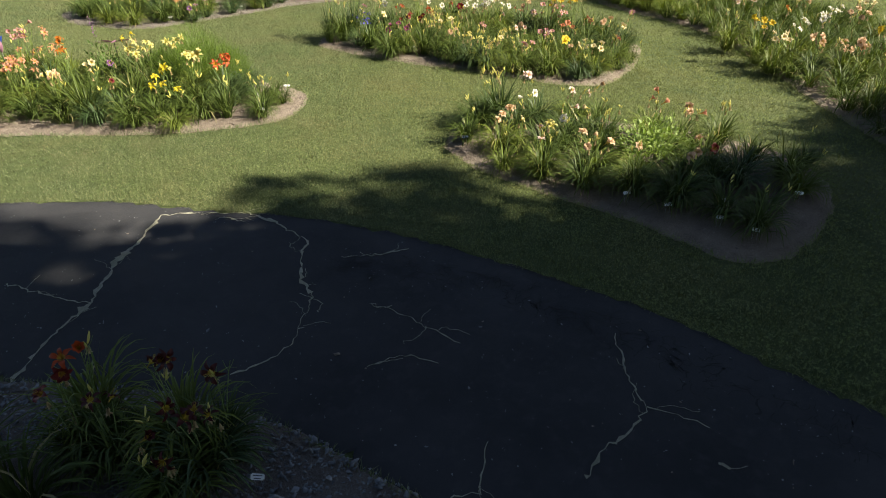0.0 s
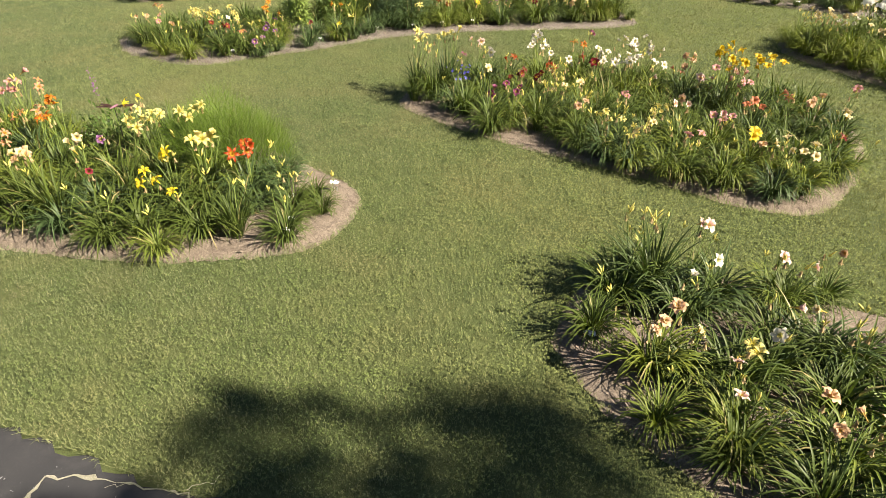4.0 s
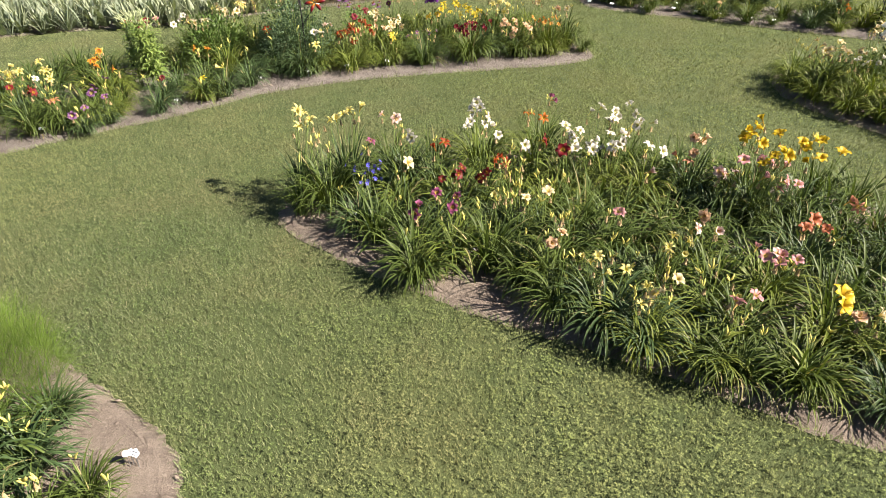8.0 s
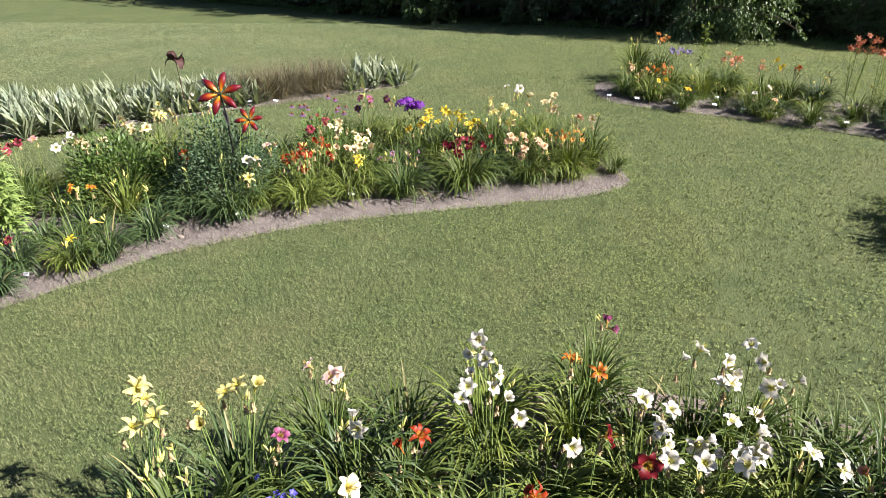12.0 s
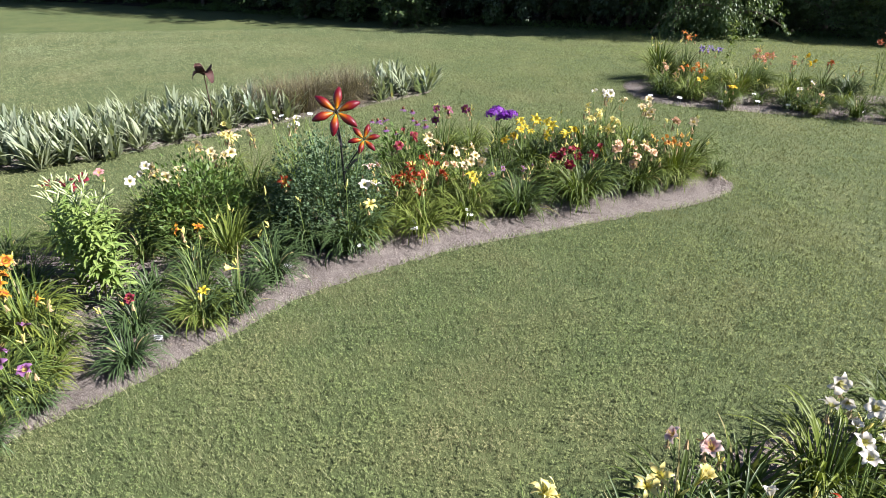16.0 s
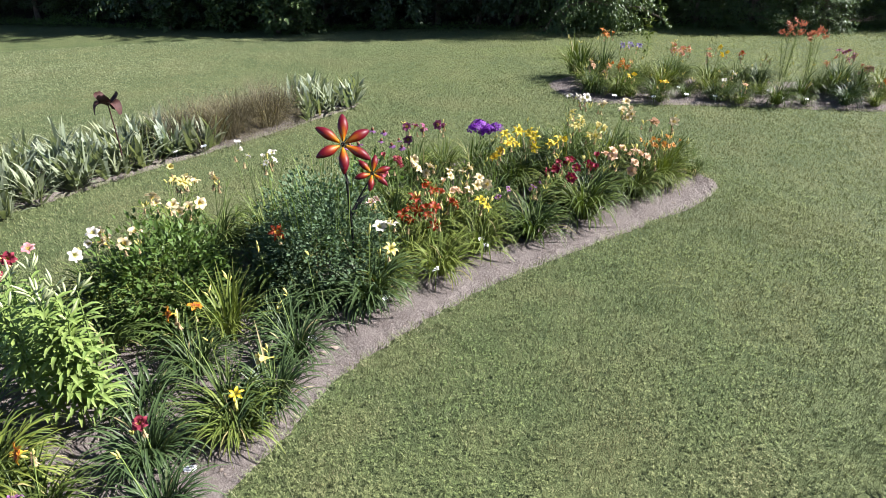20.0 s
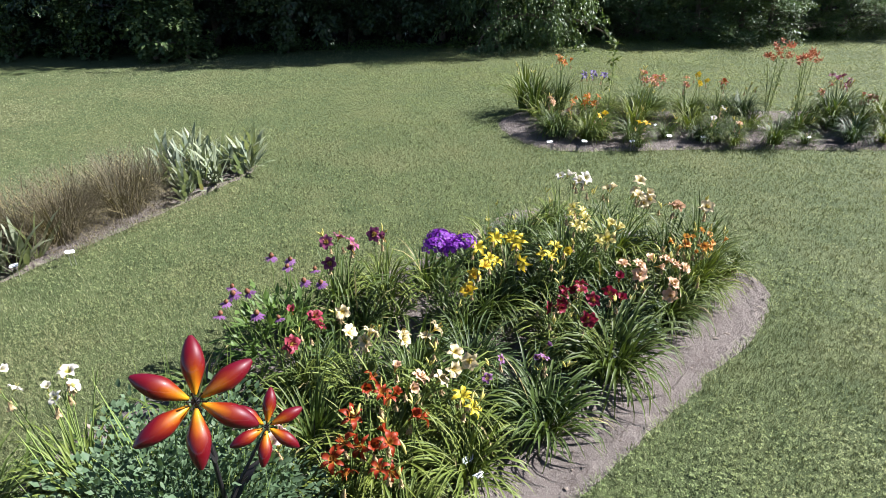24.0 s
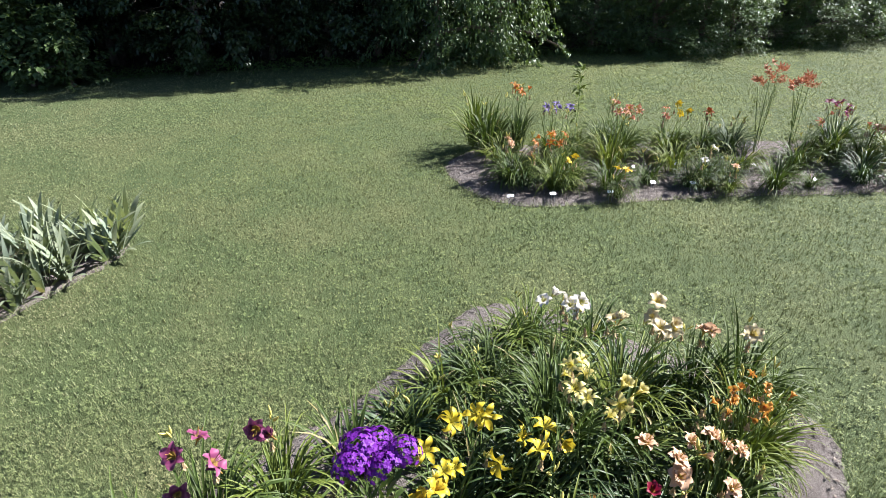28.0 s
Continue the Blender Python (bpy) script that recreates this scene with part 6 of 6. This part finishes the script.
def leafy_mesh(seed, rx, tall, low, nspray, per, leaf, mat):
    """A bush of drooping leafy sprays round a dark heart, with an uneven outline."""
    rng = np.random.default_rng(seed)
    u, az = rng.uniform(0, 1, nspray) ** 1.1, rng.uniform(0, 6.28, nspray)
    h = low + (tall - low) * u
    lump = 0.72 + 0.20 * np.sin(2 * az + 3.1 * h + seed) + 0.16 * np.sin(3 * az - 2.3 * h + 2 * seed) + 0.10 * np.sin(5 * az + 4.7 * h)
    wide = rx * (0.72 + 0.28 * np.sin(np.pi * np.clip(u + 0.25, 0, 1))) * lump * np.clip(1.5 - 0.95 * u, 0.3, 1)
    c = np.stack([wide * np.cos(az), wide * np.sin(az), h], 1)
    axis = np.stack([np.cos(az), np.sin(az), rng.normal(-0.35, 0.35, nspray)], 1) + rng.normal(0, 0.25, (nspray, 3))
    axis /= np.linalg.norm(axis, axis=1)[:, None]
    side = np.stack([-np.sin(az), np.cos(az), rng.normal(0, 0.3, nspray)], 1)
    far = rx * rng.uniform(0.22, 0.55, nspray)
    k = np.repeat(np.arange(nspray), per)
    n = len(k)
    s, l = rng.uniform(0, 1, n), rng.choice((-1.0, 1.0), n)
    p = c[k] + axis[k] * ((s - 0.55) * far[k])[:, None] + side[k] * (l * rng.uniform(0, 1, n) * 0.42 * far[k] * (1.1 - 0.7 * s))[:, None] + rng.normal(0, 0.03, (n, 3))
    way = axis[k] * 0.8 + side[k] * (l * 0.7)[:, None] + np.array([0, 0, -0.25])
    m = 1600
    a2, u2 = rng.uniform(0, 6.28, m), rng.uniform(0, 1, m)
    r2 = rx * 0.58 * np.sqrt(rng.uniform(0, 1, m)) * np.clip(1.4 - 0.9 * u2, 0.3, 1)
    p2 = np.stack([r2 * np.cos(a2), r2 * np.sin(a2), low + 0.1 + (tall - low) * u2], 1)
    p = np.concatenate([p, p2])
    way = np.concatenate([way, rng.normal(0, 1, (m, 3))])
    p[:, 2] = np.maximum(p[:, 2], 0.03)
    v, f, a = leaf_cloud(n + m, lambda r, q: (p, way), leaf, 0.55, seed)
    return quick_mesh("crown", v, f, mat, a), c


LIT = [leafy_mesh(i, 1.5, 3.8, 0.03, 330, 46, 0.082, TREELEAF_LIT) for i in range(3)]
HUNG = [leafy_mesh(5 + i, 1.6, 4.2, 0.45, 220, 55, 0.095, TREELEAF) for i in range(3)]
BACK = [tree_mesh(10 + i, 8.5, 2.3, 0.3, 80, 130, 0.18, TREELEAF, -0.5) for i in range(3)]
line = np.array([(30.0, 18.8), (22.0, 20.4), (16.5, 21.4), (13.2, 22.0), (11.7, 22.3), (9.8, 22.9), (8.3, 23.8), (6.9, 24.4), (5.4, 24.9), (3.6, 25.4), (1.4, 26.1), (-1.6, 27.3), (-5.0, 28.9), (-10.0, 31.2), (-13.5, 33.0), (-20.0, 36.0), (-28.0, 40.0)])
step = np.r_[0, np.cumsum(np.hypot(*np.diff(line, axis=0).T))]
tr = random.Random(11)
EDGE = "bushy dark green tree at the wood's edge, leafy to the ground"


def along_edge(gap, start):
    for s in np.arange(start, step[-1], gap):
        yield float(np.interp(s, step, line[:, 0])), float(np.interp(s, step, line[:, 1]))


def edge_tree(kind, x, y, scale, squat=1.0):
    me, c = kind[tr.randrange(3)]
    tree("edge_tree", x, y, me, c, 3.4, EDGE, tr.uniform(0, 360), scale, 0.07, "trees at the wood's edge", squat)


# the tall one that stands forward and the low bushes beside it, their sunlight put into a paler leaf colour
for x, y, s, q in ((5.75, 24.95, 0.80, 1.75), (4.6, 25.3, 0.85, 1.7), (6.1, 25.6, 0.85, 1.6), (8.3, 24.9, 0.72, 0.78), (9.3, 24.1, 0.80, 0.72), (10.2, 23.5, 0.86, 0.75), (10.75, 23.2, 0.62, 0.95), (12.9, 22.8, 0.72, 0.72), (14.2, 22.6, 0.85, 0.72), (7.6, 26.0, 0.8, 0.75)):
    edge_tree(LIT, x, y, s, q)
# ones whose boughs hang clear of the ground, their shade put into a darker leaf colour
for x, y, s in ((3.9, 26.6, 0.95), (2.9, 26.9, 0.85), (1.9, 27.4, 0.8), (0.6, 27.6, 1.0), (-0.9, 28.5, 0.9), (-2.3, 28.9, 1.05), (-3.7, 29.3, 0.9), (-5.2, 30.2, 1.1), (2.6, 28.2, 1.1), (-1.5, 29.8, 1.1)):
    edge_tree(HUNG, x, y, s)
for x, y in along_edge(1.7, 0.5):
    if x > 16 or x < -6:
        o = tr.uniform(1.3, 2.0)
        edge_tree(LIT if tr.random() < 0.5 else HUNG, x + 0.45 * o, y + 0.89 * o, tr.uniform(0.8, 1.15), 0.7 if x > 0 else 1.0)
for row, (gap, off) in enumerate(((2.1, 3.2), (2.6, 5.6), (3.2, 8.4))):
    for x, y in along_edge(gap, 0.2 + row):
        me, c = BACK[tr.randrange(3)]
        o, s = off + tr.uniform(-0.4, 0.4), tr.uniform(0.9, 1.2)
        x, y = x + 0.45 * o, y + 0.89 * o
        tree("wood_tree", x, max(y, ((26.0 if x > 7.5 else 24.9) + 2.4 * s - 0.19 * x) / 0.98), me, c, 8.0, "tall dark green tree inside the wood", tr.uniform(0, 360), s, 0.14, "trees in the wood")
# saplings at the foot of the wood
SAPLING = [leafy_mesh(31 + i, 0.75, 1.7, 0.1, 46, 20, 0.12, TREELEAF_LIT) for i in range(2)]
for x, y, s in ((-1.75, 27.1, 0.9), (-2.3, 27.5, 1.05), (-3.6, 28.3, 1.0), (-4.9, 29.0, 0.9), (0.3, 26.9, 0.5)):
    me, c = SAPLING[tr.randrange(2)]
    tree("sapling", x, y, me, c, 1.5, "low young tree with drooping green leaves at the wood's foot", tr.uniform(0, 360), s, 0.05, "saplings at the wood's foot", 0.8)
# floor sheet whose near-black colour stands in for shade under the trees
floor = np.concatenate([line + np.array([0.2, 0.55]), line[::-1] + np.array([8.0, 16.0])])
flat_area("wood_floor", floor, SHADED_LITTER, 0.004, 0.02, 0.2, "leaf litter under the trees, coloured near-black for their shade", "forest floor")
rng = np.random.default_rng(77)
u = rng.uniform(step[3] - 3, step[12] + 6, 15000)
x, y = np.interp(u, step, line[:, 0]), np.interp(u, step, line[:, 1])
tuft = 0.5 + 0.5 * np.sin(2.1 * u) * np.sin(0.83 * u + 1) + rng.normal(0, 0.15, len(u))
p = np.stack([x, y + 0.55 + rng.normal(0, 0.22, len(u)), np.clip(0.02 + 0.26 * tuft * rng.uniform(0, 1, len(u)), 0.01, 0.4)], 1)
v, f, a = leaf_cloud(len(u), lambda r, k: (p, rng.normal(0, 1, (k, 3)) * np.array([1, 1, 0.5]) + np.array([0, 0, 0.4])), 0.065, 0.4, 78)
tagged(new("weeds", quick_mesh("weeds", v, f, BUSH, a)), "low green weeds along the foot of the wood", "weeds", kind="stuff")
# unseen trees beside the drive that shade it: boughs out of a few trunks, set so that their shadows fill the SHADE
# outline, dense towards the middle and thin at the rim of the shade
SHADE = smooth_loop([(-13.0, 4.4), (-6.0, 4.75), (-4.1, 4.85), (-3.55, 5.10), (-3.1, 4.85), (-2.5, 4.95), (-2.1, 5.12), (-1.7, 5.48), (-1.25, 5.38), (-0.75, 5.12), (-0.5, 5.68), (-0.15, 5.84), (0.2, 5.55), (0.6, 5.33), (1.0, 5.22), (1.5, 5.20), (2.1, 5.58), (2.8, 6.0), (3.4, 6.35), (4.2, 7.0), (5.0, 7.4), (6.5, 7.7), (10.0, 7.5), (13.0, 3.0), (12.0, -6.0), (2.0, -7.0), (-10.0, -6.0)], 6)
GAPS = ((-2.85, 4.60, 0.34, 0.8), (-3.6, 4.50, 0.36, 0.7), (-2.35, 4.72, 0.26, 0.8), (-2.8, 3.78, 0.30, 0.6), (-3.1, 3.3, 0.28, 0.6), (-4.6, 4.3, 0.5, 0.6), (-1.2, 4.15, 0.25, 0.5), (-0.2, 4.80, 0.26, 0.75), (0.5, 4.92, 0.24, 0.75), (3.7, 6.6, 0.25, 0.8), (2.0, 4.6, 0.3, 0.3), (1.1, 4.3, 0.25, 0.3))
TRUNKS = ((15.2, -2.6), (17.4, 0.4), (19.4, -2.2), (21.6, 0.8), (23.6, -1.6), (16.0, -6.6), (20.6, -6.4), (25.0, 1.6), (26.4, -4.8), (13.0, -4.6))


def shade_trees():
    rng = np.random.default_rng(31)
    n = 7600
    gx, gy, z, r = rng.uniform(-9, 10, n), rng.uniform(-5, 8.2, n), rng.uniform(10.0, 16.5, n), rng.uniform(0.20, 0.50, n)
    # the outer boughs end unevenly
    out = np.random.default_rng(32)
    reach = lambda y, s: 1.5 + 0.8 * np.sin(1.3 * y + s) + 0.5 * np.sin(3.1 * y + 2 * s)
    for side, foot in ((-1, -9.0), (1, 10.0)):
        y2, w = out.uniform(-5, 8.2, 900), out.uniform(0, 2.9, 900)
        keep = w < reach(y2, side)
        gx, gy = np.append(gx, foot + side * w[keep]), np.append(gy, y2[keep])
        z, r = np.append(z, out.uniform(10.0, 16.5, keep.sum())), np.append(r, out.uniform(0.20, 0.50, keep.sum()))
    n = len(gx)
    ok = inside(SHADE, gx, gy)
    rim = edge_distance(SHADE, gx, gy)
    ok &= rim > r * 0.55
    for x, y, wide, clear in GAPS:
        ok &= (np.hypot(gx - x, gy - y) > wide + r * 0.7) | (rng.uniform(0, 1, n) > clear)
    ok &= (gy < 4.2) | (gx < -2.2) | (rim < 0.45) | (rng.uniform(0, 1, n) > 0.22)
    gx, gy, z, r, rim = gx[ok], gy[ok], z[ok], r[ok], rim[ok]
    # boughs stand up-sun of the ground spots they are meant to shade
    low = z / math.tan(SUN_EL)
    c = np.stack([gx + math.sin(SUN_AZ) * low, gy + math.cos(SUN_AZ) * low, z], 1)
    own = np.argmin(np.stack([np.hypot(c[:, 0] - x, c[:, 1] - y) for x, y in TRUNKS]), 0)
    for k, (x, y) in enumerate(TRUNKS):
        m = own == k
        if m.sum() < 3:
            continue
        cc, rr = c[m] - np.array([x, y, 0.0]), r[m]
        per = np.where(rim[m] < 0.5, 22, 27).astype(int)
        idx = np.repeat(np.arange(len(cc)), per)
        o = rng.normal(0, 1, (len(idx), 3))
        o /= np.linalg.norm(o, axis=1)[:, None]
        p = cc[idx] + o * (rr[idx] * rng.uniform(0.1, 1, len(idx)) ** 0.5)[:, None]
        v, f, a = leaf_cloud(len(idx), lambda q, w: (p, o * 0.7 + np.array([0, 0, -0.35])), 0.24, 0.66, 60 + k)
        me = quick_mesh("crown", v, f, TREELEAF, a)
        tree("shade_tree", x, y, me, cc, 14.5, "unseen tall tree beside the drive, boughs shaped to cast its shade", 0, 1.0, 0.3, "trees beside the drive")


shade_trees()
# extra trees out of view, added to block sky light and darken the foreground
SKY_BLOCKER = [tree_mesh(20 + i, 10.0, 3.1, 3.6, 110, 110, 0.33, TREELEAF, 0.0, 0.40) for i in range(2)]
for i, (x, y, s) in enumerate(((3.6, -6.4, 1.3), (7.0, -8.5, 1.1), (12.2, -8.0, 1.2), (-4.0, -9.0, 0.95), (1.4, -7.5, 1.0), (-10.0, -8.0, 1.2), (22.5, -1.4, 1.1), (5.9, -1.9, 0.9), (9.2, 0.3, 0.9))):
    me, c = SKY_BLOCKER[i % 2]
    tree("shade_tree", x, y, me, c, 9.0, "unseen broad tree added to keep sky light off the drive", 77 * i, s, 0.2, "trees beside the drive")

# ---- lawn ----
path = np.array([(0.0, -1.0), (0.0, 2.4), (-0.3, 6.2), (-0.45, 8.4), (-1.8, 9.6), (-3.4, 9.8), (-3.2, 12.0), (-2.7, 13.3), (-2.0, 14.5)])


def lawn_points(count, lo, hi, near, far, seed, margin=0.0):
    """Points on the lawn between two distances from the way over it."""
    rng = np.random.default_rng(seed)
    x, y = rng.uniform(lo[0], hi[0], count), rng.uniform(lo[1], hi[1], count)
    d = np.full(count, 1e9)
    for p, q in zip(path[:-1], path[1:]):
        e = q - p
        t = np.clip(((x - p[0]) * e[0] + (y - p[1]) * e[1]) / (e @ e), 0, 1)
        d = np.minimum(d, np.hypot(x - p[0] - t * e[0], y - p[1] - t * e[1]))
    ok = (d >= near) & (d < far)
    x, y = x[ok], y[ok]
    for loop in (*BEDS.values(), DRIVE, ROADSIDE):
        a, b = loop.min(0), loop.max(0)
        m = (x > a[0]) & (x < b[0]) & (y > a[1]) & (y < b[1])
        ins = np.zeros(len(x), bool)
        ins[m] = inside(loop, x[m], y[m])
        x, y = x[~ins], y[~ins]
    return x, y, rng


def grass(count, lo, hi, near, far, tall, width, seed, blades=3):
    x, y, rng = lawn_points(count, lo, hi, near, far, seed)
    x, y = np.repeat(x, blades), np.repeat(y, blades)
    n = len(x)
    x, y = x + rng.normal(0, 0.008, n), y + rng.normal(0, 0.008, n)
    a, lean = rng.uniform(0, 6.28, n), rng.uniform(0.1, 0.8, n)
    h = tall * rng.uniform(0.5, 1.2, n)
    w = width * rng.uniform(0.6, 1.2, n)
    ox, oy = np.cos(a), np.sin(a)
    v = np.zeros((n, 3, 3))
    v[:, 0] = np.stack([x - oy * w, y + ox * w, np.zeros(n)], 1)
    v[:, 1] = np.stack([x + oy * w, y - ox * w, np.zeros(n)], 1)
    v[:, 2] = np.stack([x + ox * h * np.sin(lean), y + oy * h * np.sin(lean), h * np.cos(lean)], 1)
    tagged(new("grass", quick_mesh("grass", v.reshape(-1, 3), np.arange(n * 3).reshape(-1, 3), GRASS)), "short mown grass blades of the lawn", "grass", kind="stuff")


def clover(count, lo, hi, near, far, size, seed):
    x, y, rng = lawn_points(count, lo, hi, near, far, seed)
    n = len(x)
    patch = np.array([noise.noise((float(a) * 0.9, float(b) * 0.9, 3.0)) for a, b in zip(x, y)])
    ok = patch + rng.normal(0, 0.3, n) > -0.22
    x, y = np.repeat(x[ok], 3), np.repeat(y[ok], 3)
    n = len(x)
    a = np.tile([0, 2.09, 4.19], n // 3) + np.repeat(rng.uniform(0, 6.28, n // 3), 3)
    z = np.repeat(rng.uniform(0.008, 0.045, n // 3), 3)
    s = size * np.repeat(rng.uniform(0.6, 1.25, n // 3), 3)
    tip = rng.normal(0.0, 0.35, n) * s
    ox, oy = np.cos(a), np.sin(a)
    v = np.zeros((n, 4, 3))
    v[:, 0] = np.stack([x, y, z], 1)
    v[:, 1] = np.stack([x + ox * s * 0.6 - oy * s * 0.45, y + oy * s * 0.6 + ox * s * 0.45, z + tip * 0.6], 1)
    v[:, 2] = np.stack([x + ox * s, y + oy * s, z + tip], 1)
    v[:, 3] = np.stack([x + ox * s * 0.6 + oy * s * 0.45, y + oy * s * 0.6 - ox * s * 0.45, z + tip * 0.6], 1)
    tagged(new("clover", quick_mesh("clover", v.reshape(-1, 3), np.arange(n * 4).reshape(-1, 4), CLOVER)), "small clover leaves scattered through the lawn", "clover", kind="stuff")


grass(620000, (-9, 1), (5, 21), 0.0, 3.6, 0.034, 0.0018, 1)
grass(420000, (-12, 0), (9, 25), 3.6, 7.0, 0.034, 0.0025, 2)
grass(300000, (-15, 2), (20, 27), 7.0, 19.0, 0.024, 0.0036, 3)
clover(600000, (-9, 1), (5, 21), 0.0, 3.6, 0.0084, 4)
clover(360000, (-12, 0), (9, 25), 3.6, 9.0, 0.0105, 5)
clover(230000, (-11, 8), (13, 25), 9.0, 16.0, 0.0150, 6)


def edging(loop, seed, gap=0.006):
    """Longer grass that the mower leaves along an edge."""
    rng = np.random.default_rng(seed)
    p, q = loop, np.roll(loop, -1, 0)
    area = 0.5 * np.sum(p[:, 0] * q[:, 1] - p[:, 1] * q[:, 0])
    xs, ys, az = [], [], []
    for a, b in zip(p, q):
        if max(abs(a[0]), abs(a[1] - 10)) > 13:
            continue
        d = b - a
        n = int(np.hypot(*d) / gap)
        t = rng.uniform(0, 1, n)
        out = np.array([d[1], -d[0]]) / (np.hypot(*d) + 1e-9) * (1 if area > 0 else -1)
        o = np.abs(rng.normal(0, 0.03, n)) - 0.012
        xs.append(a[0] + d[0] * t + out[0] * o)
        ys.append(a[1] + d[1] * t + out[1] * o)
        az.append(math.atan2(-out[1], -out[0]) + rng.normal(0, 1.0, n))
    x, y, a = np.concatenate(xs), np.concatenate(ys), np.concatenate(az)
    n = len(x)
    base = np.stack([x, y, np.zeros(n)], 1)
    v, f, al = strips(base, a, np.radians(rng.uniform(45, 85, n)), rng.uniform(0.025, 0.080, n), rng.uniform(0.003, 0.005, n), np.radians(rng.uniform(10, 80, n)), 2, 0.1)
    tagged(new("edge_grass", quick_mesh("edge_grass", v, f, GRASS)), "longer uncut grass along the edge of a bed", "grass", kind="stuff")


for k, loop in enumerate((*BEDS.values(), DRIVE)):
    edging(loop, 300 + k)
